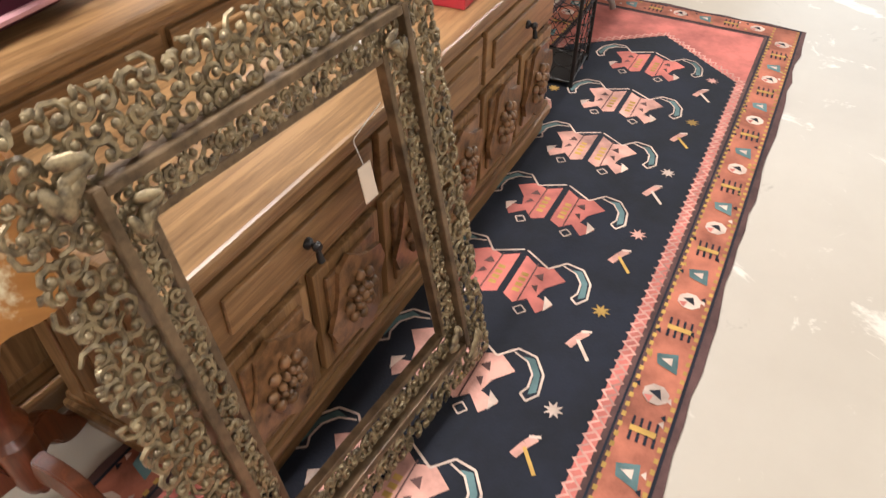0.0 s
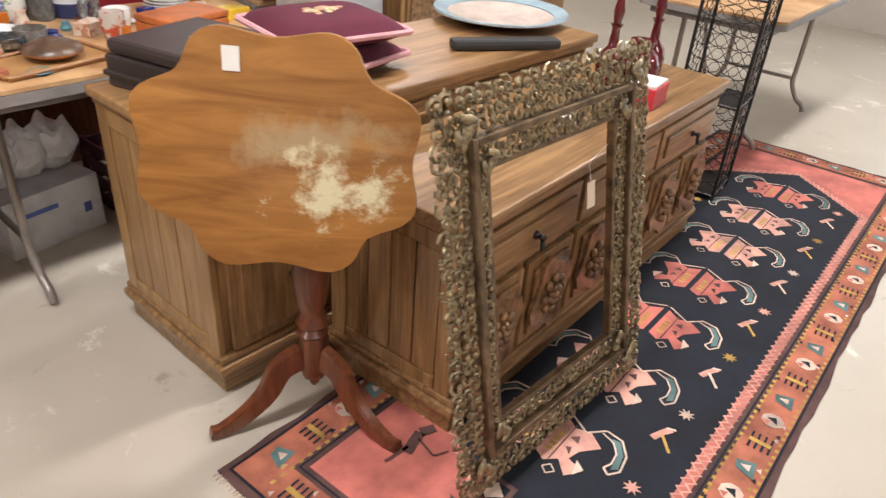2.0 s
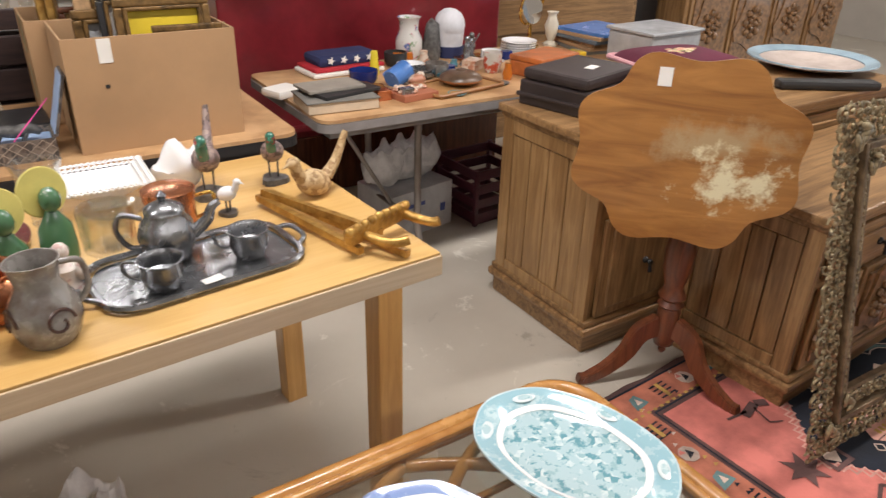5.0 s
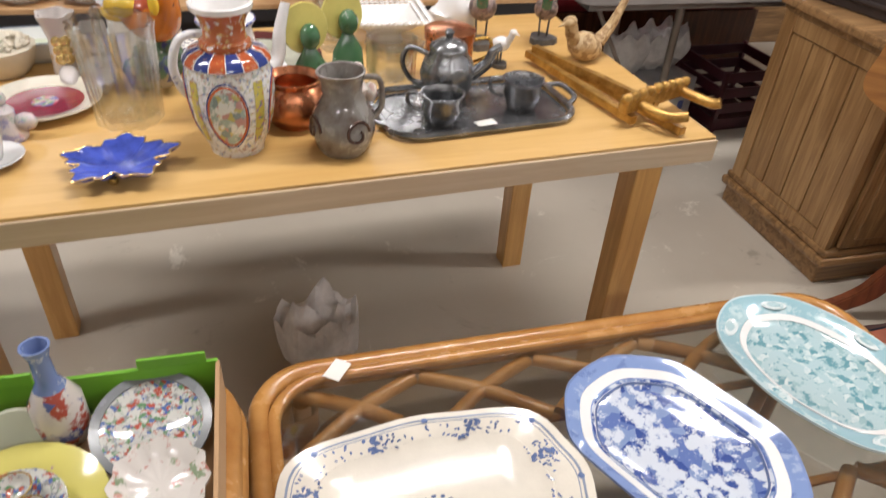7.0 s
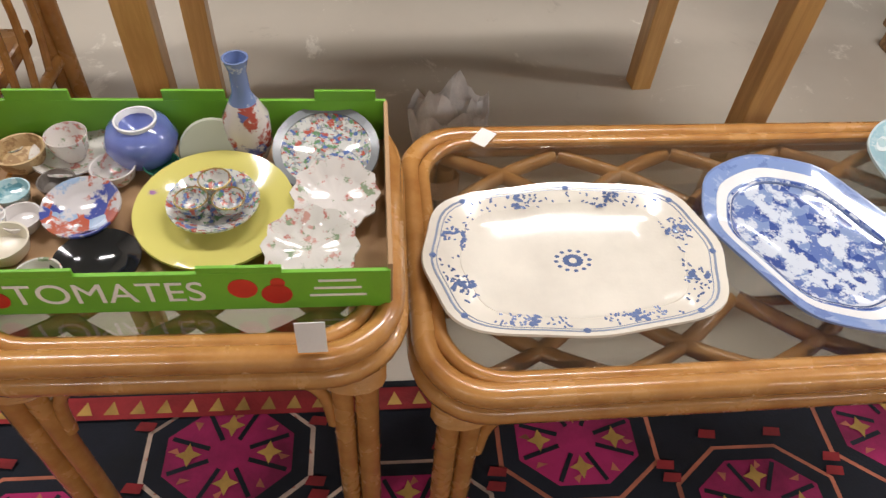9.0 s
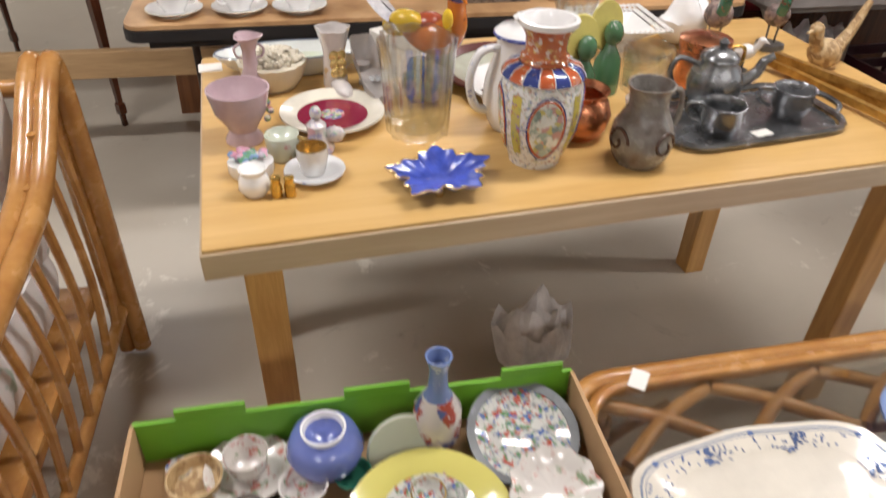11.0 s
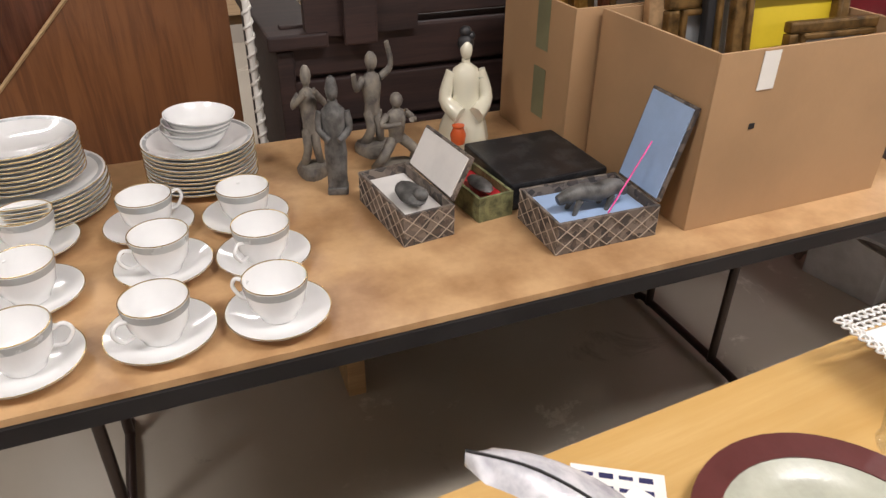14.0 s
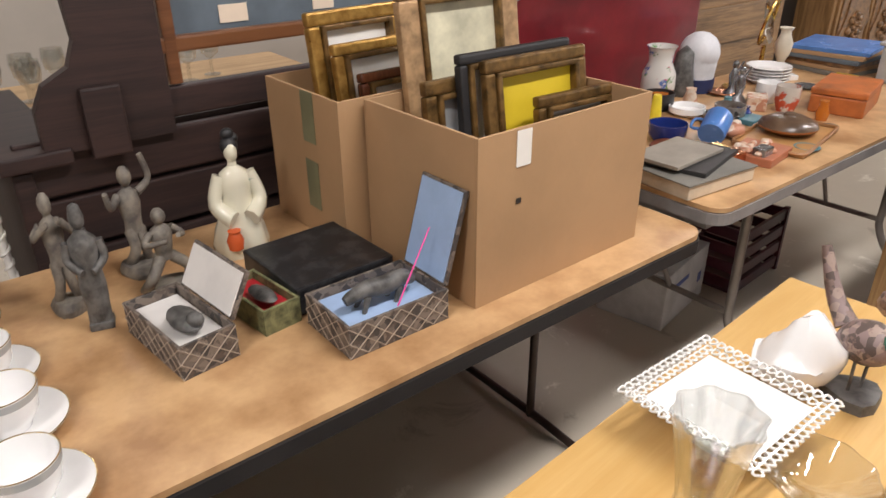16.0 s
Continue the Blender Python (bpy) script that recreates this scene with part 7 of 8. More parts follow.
def centre_star(p, rm):
    pale_line = paint("pale_blue_line", (0.26, 0.31, 0.42), 0.15)
    zr = lambda k: 0.0182 + (k - 0.74) / 0.253 * 0.012
    for k0, k1 in ((0.925, 0.94), (0.9, 0.906)):
        part("blue_line", rm([(k0, zr(k0)), (k1, zr(k1)), (k1, zr(k1) + 0.0006), (k0, zr(k0) + 0.0006)]), pale_line, p, "", True)
    ol = octo(0.455, 0.30, 0.02, 3)
    srng = random.Random(12)
    for g in range(8):
        i0 = 4 + 9 * g
        bm = bmesh.new()
        for q in range(46):
            k = srng.uniform(0.73, 0.885)
            f = i0 + srng.gauss(0, 1.7)
            i1, fr_ = int(math.floor(f)), f - math.floor(f)
            a, c = Vector(ol[i1 % 72]), Vector(ol[(i1 + 1) % 72])
            v = a.lerp(c, fr_) * k
            big = 0.0046 if abs(f - i0) < 0.6 else 0.0026
            ball(bm, v.x, v.y, zr(k) + 0.0004, big * srng.uniform(0.8, 1.7), big * 0.7, 0.0006, 6, Matrix.Rotation(srng.uniform(0, 3), 4, "Z"))
        part("flower_spray", bm, blue_ink, p, "blue printed flower spray")
        v = Vector(ol[(i0 + 4) % 72])
        part("rim_stud", ball(bmesh.new(), v.x * 0.93, v.y * 0.93, zr(0.93), 0.006, 0.006, 0.0012, 8), blue_ink, p)
    bm = bmesh.new()
    for k in range(12):
        a = 0.5236 * k
        ball(bm, 0.026 * math.cos(a), 0.02 * math.sin(a), 0.0095, 0.004, 0.003, 0.0004, 6)
        ball(bm, 0.011 * math.cos(a), 0.009 * math.sin(a), 0.0095, 0.006, 0.004, 0.0004, 6)
    part("medallion", bm, blue_ink, p, "small blue flower medallion")


platter(-1.43, 0.71, 4, 0.455, 0.30, 0.02, cream_w, cream_w, "cream oblong platter with blue flower sprays", n=3, extra=centre_star)
willow = speckled("willow_blue", (0.62, 0.67, 0.75), [(0.05, 0.09, 0.30), (0.12, 0.18, 0.42), (0.22, 0.30, 0.52)], 55, cover=0.47)
pale_blue = speckled("pale_blue_rim", (0.22, 0.31, 0.56), [(0.16, 0.23, 0.46), (0.34, 0.42, 0.62)], 40, cover=0.5)


def white_ring(p, rm):
    part("white_band", rm([(0.72, 0.0155), (0.86, 0.0237), (0.855, 0.0245), (0.715, 0.0163)]), china, p, "white band", True)
    edge_line(paint("mid_blue", (0.20, 0.27, 0.48), 0.15))(p, rm)
    part("well_line", rm([(0.7, 0.0148), (0.718, 0.0166), (0.718, 0.0174), (0.7, 0.0156)]), blue_ink, p, "", True)


def aqua_prints(p, rm):
    part("white_band", rm([(0.7, 0.0145), (0.765, 0.0198), (0.76, 0.0208), (0.695, 0.0155)]), china, p, "white band", True)
    edge_line(paint("pale_aqua_edge", (0.50, 0.62, 0.64), 0.15))(p, rm)
    for k in range(6):
        a = 1.047 * k + 0.52
        v = Vector((0.2 * 0.885 * math.cos(a), 0.145 * 0.885 * math.sin(a)))
        part("rim_medallion", ball(bmesh.new(), v.x, v.y, 0.0252, 0.026, 0.014, 0.0016, 14, Matrix.Rotation(a + 1.57, 4, "Z")), aqua_pale, p, "pale flower medallion")
        part("rim_flower", ball(bmesh.new(), v.x, v.y, 0.0262, 0.015, 0.008, 0.0014, 12, Matrix.Rotation(a + 1.57, 4, "Z")), aqua, p)


platter(-1.038, 0.745, -62, 0.385, 0.285, 0.085, pale_blue, willow, "blue and white willow pattern platter", n=0, extra=white_ring)
aqua_rim = speckled("aqua_rim", (0.30, 0.49, 0.55), [(0.50, 0.64, 0.66), (0.40, 0.56, 0.60)], 45, cover=0.52)
aqua = speckled("aqua_print", (0.42, 0.57, 0.60), [(0.14, 0.32, 0.37), (0.30, 0.47, 0.50), (0.58, 0.68, 0.68)], 80, cover=0.5)
aqua_pale = speckled("aqua_medallion", (0.66, 0.73, 0.73), [(0.42, 0.57, 0.60)], 110, cover=0.55)
platter(-0.705, 0.845, -70, 0.40, 0.29, 0.008, aqua_rim, aqua, "pale aqua transfer printed oval platter", n=2.2, extra=aqua_prints, z=RZ + 0.004)
whole("paper_scrap", B(0, 0, 0.001, 0.03, 0.045, 0.001, 0, -35), paper, "torn white paper tag on the rattan rim", "tag", -1.54, 1.0, 0.486, smooth=False)

# tomato tray with china
tomato_green = paint("green_card", (0.16, 0.42, 0.03), 0.45, vary=0.06)
TBZ = 0.5575
tb = thing("fruit_tray", "open green cardboard tomato tray full of small china", "cardboard box", -2.01, 0.735, TBZ, 1.0)
TW, TD, TH = 0.60, 0.325, 0.07
part("bottom", B(0, 0, 0.003, TW, TD, 0.006, 0), cardboard, tb)
part("front", B(0, -TD / 2, TH / 2, TW, 0.006, TH, 0.001), tomato_green, tb)
part("side", B(-TW / 2, 0, TH / 2 + 0.004, 0.006, TD, TH + 0.01, 0.001), cardboard, tb)
part("side", B(TW / 2, 0, TH / 2 + 0.004, 0.006, TD, TH + 0.01, 0.001), cardboard, tb)
part("back", B(0, TD / 2, TH / 2 + 0.005, TW, 0.006, TH + 0.01, 0.001), tomato_green, tb)
for k in (-0.2, 0.02, 0.24):
    part("flap", B(k, TD / 2, TH + 0.018, 0.09, 0.005, 0.018, 0.001), tomato_green, tb)
for k in (-0.12, 0.12):
    part("flap", B(k, -TD / 2, TH + 0.004, 0.1, 0.005, 0.012, 0.001), tomato_green, tb)
fc = bpy.data.curves.new("lettering", "FONT")
fc.body, fc.size, fc.align_x, fc.align_y, fc.extrude = "TOMATES", 0.052, "CENTER", "CENTER", 0.0002
tmp = new("lettering_curve", fc)
bpy.context.view_layer.update()
tm = bpy.data.meshes.new_from_object(tmp)
bpy.data.objects.remove(tmp)
tm.materials.clear()
tm.materials.append(paper)
shared("lettering", tm, tb, Matrix.Translation((-0.04, -TD / 2 - 0.0036, 0.036)) @ Matrix.Rotation(radians(90), 4, "X"))
red_glaze = paint("tomato_red", (0.5, 0.03, 0.02), 0.3, vary=0.2)
for (px, pz, r) in ((0.12, 0.042, 0.018), (0.16, 0.03, 0.019), (0.163, 0.052, 0.009), (-0.17, 0.03, 0.016)):
    bm = lathe([(0, 0), (r, 0), (r, 0.0006), (0, 0.0006)], 18)
    turned(bm, Matrix.Translation((px, -TD / 2 - 0.0034, pz)) @ Matrix.Rotation(radians(90), 4, "X"))
    part("tomato_print", bm, red_glaze, tb)
for k in range(3):
    part("print_bar", B(0.235, -TD / 2 - 0.0034, 0.026 + 0.014 * k, 0.07 - 0.012 * k, 0.0006, 0.004, 0), paper, tb)
CZ = TBZ + 0.0065
whole("price_card", B(0, 0, 0.03, 0.035, 0.001, 0.06, 0), paper, "white printed label on the rattan side table", "card", -1.80, 0.5, 0.566, 2, smooth=False)


def ware(name, label, cat, prof, mat_, x, y, n=28, wave=None, rx=0, ry=0, z=CZ):
    t = thing(name, label, cat, x, y, z, 0, group="small china in the tray", rx=rx, ry=ry)
    part("body", lathe(prof, n, wave=wave), mat_, t, "", True)
    return t


peri = paint("periwinkle_glaze", (0.15, 0.19, 0.48), 0.14, vary=0.12, coat=0.5)
bv = ware("squat_vase", "squat periwinkle blue vase with white mouth", "vase", [(0, 0), (0.028, 0), (0.045, 0.015), (0.052, 0.038), (0.043, 0.06), (0.028, 0.068), (0.0265, 0.066), (0, 0.03)], peri, -2.068, 0.85)
part("mouth", lathe([(0.0285, 0.067), (0.03, 0.074), (0.027, 0.0745), (0.024, 0.066), (0.0285, 0.067)], 28), china, bv, "white mouth", True)
tall = ware("bottle_vase", "small blue and red bottle vase", "vase", [(0, 0), (0.024, 0), (0.034, 0.03), (0.033, 0.075), (0.02, 0.1)], speckled("red_blue", (0.62, 0.56, 0.52), [(0.38, 0.07, 0.05), (0.1, 0.12, 0.3)], 45, cover=0.5), -1.915, 0.862)
part("neck", lathe([(0.02, 0.1), (0.013, 0.115), (0.0125, 0.15), (0.018, 0.17), (0.015, 0.17), (0.01, 0.15)], 24), speckled("blue_neck", (0.16, 0.22, 0.42), [(0.4, 0.45, 0.55)], 90, cover=0.55), tall, "blue neck", True)
sd = ware("jade_plaque", "round pale green plaque on a carved dark stand", "plaque", [(0, 0), (0.05, 0), (0.053, 0.004), (0.05, 0.008), (0, 0.008)], speckled("pale_jade", (0.50, 0.52, 0.40), [(0.15, 0.17, 0.14)], 28, cover=0.7), -1.962, 0.838, rx=62, z=CZ + 0.022)
bm = B(0, -0.0, 0.0, 0.07, 0.045, 0.02, 0.004)
st_ = whole("plaque_stand", turned(bm, Matrix.Translation((0, 0, 0.0105))), mahogany, "carved dark wood plaque stand", "stand", -1.962, 0.822, CZ, smooth=False)
flor = speckled("multi_floral", (0.60, 0.60, 0.56), [(0.45, 0.10, 0.07), (0.10, 0.16, 0.38), (0.13, 0.26, 0.13), (0.3, 0.3, 0.3)], 170, cover=0.48)
gpl = ware("floral_plate", "grey rimmed plate with dense flowers", "plate", plate_profile(0.078), flor, -1.80, 0.838, rx=16, z=CZ + 0.018)
part("rim", lathe([(0.066, 0.0165), (0.0785, 0.0182), (0.078, 0.0222), (0.066, 0.0185), (0.066, 0.0165)], 32), paint("grey_rim", (0.20, 0.21, 0.22), 0.25), gpl, "grey rim", True)
pinkf = speckled("pink_floral", (0.66, 0.62, 0.58), [(0.5, 0.18, 0.15), (0.25, 0.32, 0.2), (0.55, 0.30, 0.26)], 95, cover=0.55)
scl = lambda a, z: 1 + 0.05 * math.cos(12 * a)
ware("scalloped_bowl", "small scalloped white bowl with red flowers", "bowl", plate_profile(0.06), pinkf, -1.782, 0.74, 48, scl, 12, z=CZ + 0.02)
ware("scalloped_bowl", "small scalloped white bowl with red flowers", "bowl", plate_profile(0.062), pinkf, -1.81, 0.645, 48, scl, 12, z=CZ + 0.016)
yp = ware("yellow_plate", "yellow plate with purple flowers", "plate", plate_profile(0.108), speckled("yellow_floral", (0.62, 0.56, 0.16), [(0.10, 0.14, 0.05), (0.32, 0.15, 0.36), (0.62, 0.5, 0.45)], 26, cover=0.66), -1.945, 0.722, 36, None, 4, z=CZ + 0.008)
ware("floral_saucer", "white floral saucer on the yellow plate", "saucer", plate_profile(0.062), flor, -1.945, 0.722, z=CZ + 0.02)
for i in range(3):
    a = 1.57 + 2.094 * i
    c = thing("sake_cup", "tiny gilt edged cup on the saucer", "cup", -1.945 + 0.028 * math.cos(a), 0.722 + 0.025 * math.sin(a), CZ + 0.03, group="sake cups")
    part("body", lathe([(0, 0), (0.011, 0), (0.02, 0.012), (0.0225, 0.024), (0.0205, 0.024), (0.017, 0.012), (0, 0.004)], 22), flor, c, "", True)
    part("gilt_rim", tube([(0.0215 * math.cos(q), 0.0215 * math.sin(q), 0.0243) for q in (0.2856 * k for k in range(22))], 0.0012, 5, closed=True), gold_line, c, "", True)
ts = ware("tea_saucer", "white saucer with orange flowers", "saucer", [(r * 0.75, z) for r, z in saucer_p], pinkf, -2.17, 0.845)
tc = ware("tea_cup_small", "white cup with orange flowers on a saucer", "cup", [(r * 0.62, z * 0.62) for r, z in cup_p], pinkf, -2.17, 0.845, z=CZ + 0.0085)
ware("imari_dish", "blue and red patterned dish", "dish", plate_profile(0.052), speckled("imari_dish", (0.55, 0.52, 0.52), [(0.06, 0.08, 0.3), (0.42, 0.1, 0.06), (0.3, 0.4, 0.55)], 40, cover=0.45), -2.12, 0.722, rx=8, z=CZ + 0.01)
ware("black_dish", "black lacquer dish with small flowers", "dish", plate_profile(0.055), speckled("black_floral", (0.012, 0.013, 0.014), [(0.3, 0.1, 0.08), (0.1, 0.2, 0.12)], 50, cover=0.66), -2.08, 0.632)
SM = [(-2.098, 0.8, 0.032, pinkf), (-2.035, 0.812, 0.026, green_head), (-2.235, 0.83, 0.036, straw), (-2.26, 0.86, 0.018, flor), (-2.17, 0.775, 0.026, stonew), (-2.225, 0.755, 0.026, aqua), (-2.24, 0.7, 0.028, imari), (-2.195, 0.705, 0.027, lustre), (-2.2, 0.655, 0.034, ivory), (-2.26, 0.62, 0.03, flor), (-2.14, 0.60, 0.03, pinkf)]
for i, (x, y, r, m_) in enumerate(SM):
    ware("small_bowl", "small patterned china bowl among others", "bowl", [(0, 0), (0.5 * r, 0), (0.85 * r, 0.4 * r), (r, 0.95 * r), (0.92 * r, 0.95 * r), (0.75 * r, 0.45 * r), (0, 0.15 * r)], m_, x, y)

# ---- things on the grey edged table ----
KZ = 0.7353
book_black, book_page, grey_card = paint("black_cover", (0.025, 0.024, 0.024), 0.5), paint("page_edge", (0.55, 0.45, 0.33), 0.7), paint("grey_card", (0.17, 0.16, 0.14), 0.7)
bk = thing("thick_book", "thick old book lying at the table corner", "book", -0.5, 2.43, KZ, -4)
part("page_block", B(0, 0, 0.02, 0.255, 0.19, 0.036, 0.002), book_page, bk, "cream page block")
part("cover", B(0, 0, 0.04, 0.265, 0.198, 0.004, 0.001), grey_card, bk)
bk = thing("black_folder", "black folder lying on the old book", "folder", -0.47, 2.46, KZ + 0.0425, 14)
part("cover", B(0, 0, 0.006, 0.24, 0.17, 0.012, 0.002), book_black, bk)
bk = thing("grey_pamphlet", "grey pamphlet on the black folder", "book", -0.5, 2.48, KZ + 0.0548, 4)
part("cover", B(0, 0, 0.005, 0.22, 0.14, 0.01, 0.002), paint("stone_cover", (0.28, 0.25, 0.21), 0.6), bk)
whole("paper_bundle", B(0, 0, 0.015, 0.12, 0.11, 0.03, 0.01, 20), paper, "crumpled white papers on the table", "papers", -0.62, 2.64, KZ, smooth=False)
flag_blue, flag_red = paint("flag_navy", (0.02, 0.028, 0.09), 0.8), paint("flag_red", (0.45, 0.02, 0.03), 0.8)
fl = thing("folded_flag", "folded starry flag with red and white stripes", "flag", -0.3, 2.93, KZ, 5)
part("canton", B(0.04, 0, 0.055, 0.28, 0.16, 0.045, 0.02), flag_blue, fl)
part("stripe", B(0.03, -0.015, 0.027, 0.32, 0.18, 0.016, 0.007), flag_red, fl)
part("stripe", B(0.02, -0.02, 0.01, 0.33, 0.19, 0.018, 0.008), paper, fl)
for k in range(4):
    bm = plate_outline(star(0, 0, 0.018, 5), 0.001)
    turned(bm, Matrix.Translation((-0.05 + 0.06 * k, -0.0812, 0.058)) @ Matrix.Rotation(radians(90), 4, "X"))
    part("star", bm, paper, fl)
yl = whole("yellow_cone", lathe([(0.02, 0), (0.021, 0.01), (0.014, 0.09), (0.012, 0.095), (0, 0.095)], 20), paint("yellow_plastic", (0.66, 0.52, 0.03), 0.4), "yellow plastic tube standing upright", "tube", -0.17, 2.8, KZ)
cobalt2, lightblue = paint("navy_enamel", (0.015, 0.03, 0.16), 0.2), paint("light_blue_mug", (0.08, 0.20, 0.50), 0.25)
nb = whole("enamel_bowl", lathe([(0, 0), (0.04, 0), (0.055, 0.02), (0.058, 0.055), (0.054, 0.055), (0.05, 0.02), (0, 0.008)], 28), cobalt2, "navy blue enamel bowl", "bowl", -0.28, 2.67, KZ)
mgx = thing("blue_mug", "light blue mug tipped on its side", "mug", -0.17, 2.585, KZ + 0.04, 20, ry=70)
part("body", lathe([(0, -0.04), (0.038, -0.04), (0.04, -0.036), (0.04, 0.05), (0.036, 0.05), (0.036, -0.03), (0, -0.032)], 28), lightblue, mgx, "", True)
handle(mgx, [(0, 0.039, 0.03), (0, 0.065, 0.025), (0, 0.065, -0.015), (0, 0.039, -0.02)], 0.005, lightblue)
ov = thing("serving_tray", "tan rectangular tray with patterned edge", "tray", 0.02, 2.46, KZ, 12)
part("base", B(0, 0, 0.004, 0.34, 0.2, 0.008, 0.003), paint("tan_tray", (0.42, 0.22, 0.08), 0.4), ov)
part("rim", tube([(p[0], p[1], 0.012) for p in round_rect(0.345, 0.205, 0.02, 3)], 0.006, 6, closed=True), paint("tan_rim", (0.3, 0.14, 0.05), 0.4), ov, "", True)
cd = thing("covered_dish", "brown banded pottery covered dish", "dish", 0.05, 2.475, KZ + 0.0085)
part("base", lathe([(0, 0), (0.05, 0), (0.085, 0.018), (0.086, 0.024), (0, 0.026)], 32), paint("ochre_pottery", (0.36, 0.13, 0.04), 0.3, vary=0.3), cd, "", True)
part("lid", lathe([(0.086, 0.024), (0.08, 0.036), (0.05, 0.05), (0.02, 0.054), (0.018, 0.06), (0, 0.061)], 32), paint("brown_pottery", (0.13, 0.08, 0.05), 0.3, vary=0.35), cd, "", True)
rngs = random.Random(8)
shell_m = speckled("shell", (0.60, 0.42, 0.30), [(0.66, 0.56, 0.46), (0.45, 0.2, 0.12)], 40, rough=0.4, coat=0.1, cover=0.45)
sp = thing("shell_picture", "small wooden plaque covered in shells", "ornament", -0.2, 2.42, KZ, 10)
part("plaque", B(0, 0, 0.012, 0.16, 0.13, 0.024, 0.003), paint("coral_wood", (0.42, 0.15, 0.08), 0.5), sp)
for k in range(14):
    bm = bmesh.new()
    ball(bm, rngs.uniform(-0.065, 0.065), rngs.uniform(-0.05, 0.05), 0.03, rngs.uniform(0.01, 0.02), rngs.uniform(0.008, 0.015), 0.01, 8)
    part("shell", bm, shell_m, sp, "", True)
bm = bmesh.new()
ball(bm, 0, 0, 0.022, 0.04, 0.028, 0.022, 12)
ball(bm, 0.02, 0.01, 0.035, 0.02, 0.016, 0.016, 10)
whole("conch_shell", bm, shell_m, "pale pink conch shell", "shell", -0.1, 2.56, KZ)
whole("wooden_bowl", lathe([(0, 0), (0.05, 0), (0.075, 0.02), (0.07, 0.024), (0, 0.01)], 24), cherry, "flat brown wooden dish", "bowl", -0.36, 2.58, KZ)
for i, (x, y, r, h, m_, lab) in enumerate(((-0.02, 2.66, 0.055, 0.04, pewter, "grey metal lidded tin"), (0.06, 2.68, 0.05, 0.05, stonew, "grey pottery bowl on the table"), (0.0, 2.8, 0.06, 0.03, china, "white china bowl on the table"),
                                           (0.3, 2.62, 0.04, 0.085, speckled("red_cup", (0.6, 0.56, 0.5), [(0.5, 0.08, 0.04)], 25, cover=0.5), "white cup with red pattern"), (0.36, 2.72, 0.045, 0.07, china, "white enamel mug on the table"), (-0.02, 2.9, 0.05, 0.06, book_black, "small black metal bowl"))):
    whole("small_pot", lathe([(0, 0), (0.7 * r, 0), (r, 0.4 * h), (r, h), (0.92 * r, h), (0.9 * r, 0.4 * h), (0, 0.2 * h)], 24), m_, lab, "pot", x, y, KZ)
jv = thing("floral_jug", "white jug with pink and blue flowers", "jug", 0.1, 3.0, KZ)
part("body", lathe([(0, 0), (0.045, 0), (0.062, 0.04), (0.06, 0.09), (0.042, 0.13), (0.045, 0.17), (0.055, 0.185), (0.05, 0.185), (0.036, 0.13), (0, 0.05)], 28), speckled("garden_flowers", (0.68, 0.66, 0.62), [(0.5, 0.14, 0.2), (0.12, 0.18, 0.42), (0.15, 0.28, 0.12)], 32, cover=0.54), jv, "", True)
bm = bmesh.new()
ball(bm, 0, 0, 0.14, 0.072, 0.075, 0.075, 16)
lathe([(0.06, 0), (0.062, 0.03), (0.07, 0.14)], 20, bm=bm)
cpx = thing("cap_stand", "white ribbed cap on a navy base", "cap", 0.3, 2.98, KZ)
part("cap", bm, paint("cap_white", (0.68, 0.68, 0.71), 0.8), cpx, "", True)
part("base", lathe([(0, 0), (0.066, 0), (0.068, 0.05), (0, 0.052)], 20), flag_blue, cpx, "", True)
bm = bmesh.new()
lathe([(0.045, 0), (0.05, 0.03), (0.035, 0.1), (0.03, 0.15), (0.0, 0.18)], 12, wave=lambda a, z: 1 + 0.15 * math.sin(3 * a + 20 * z), bm=bm)
whole("driftwood_carving", bm, stone, "dark carved rock ornament", "ornament", 0.2, 2.97, KZ)
for x, y in ((0.27, 2.78), (0.34, 2.85)):
    bm = bmesh.new()
    lathe([(0.03, 0), (0.028, 0.01), (0.012, 0.03), (0.018, 0.07), (0.008, 0.1)], 12, bm=bm)
    ball(bm, 0, 0, 0.112, 0.012, 0.012, 0.015)
    tube([(0.015, 0, 0.08), (0.035, -0.01, 0.12)], 0.004, 6, bm)
    whole("metal_figurine", bm, pewter, "dark metal figurine on the table", "figurine", x, y, KZ, group="metal figurines")
sps = thing("saucer", "white china saucer stacked on the table", "saucer", 0.62, 2.88, KZ, group="small plate stack")
part("dish", lathe(plate_profile(0.085), 32), china, sps, "", True)
for i in range(1, 5):
    copy_thing(sps, pose(0.62 + 0.002 * i, 2.88, KZ + 0.011 * i))
ur = whole("marble_urn", lathe([(0, 0), (0.035, 0), (0.036, 0.012), (0.015, 0.025), (0.03, 0.06), (0.036, 0.1), (0.022, 0.135), (0.02, 0.15), (0.03, 0.165), (0, 0.168)], 24), ivory, "pale marble urn lamp base", "urn", 0.9, 2.98, KZ)
ms = thing("table_mirror", "round brass mirror on a swivel stand", "mirror", 0.78, 3.0, KZ, 20)
bm = lathe([(0, 0), (0.09, 0), (0.09, 0.004), (0, 0.004)], 32)
turned(bm, Matrix.Translation((0, 0, 0.2)) @ Matrix.Rotation(radians(78), 4, "X"))
mm, nt_, bs_ = nodes_of("mirror_glass")
bs_.inputs["Metallic"].default_value, bs_.inputs["Roughness"].default_value = 1.0, 0.03
bs_.inputs["Base Color"].default_value = (0.8, 0.8, 0.8, 1)
part("glass", bm, mm, ms, "mirror glass", True)
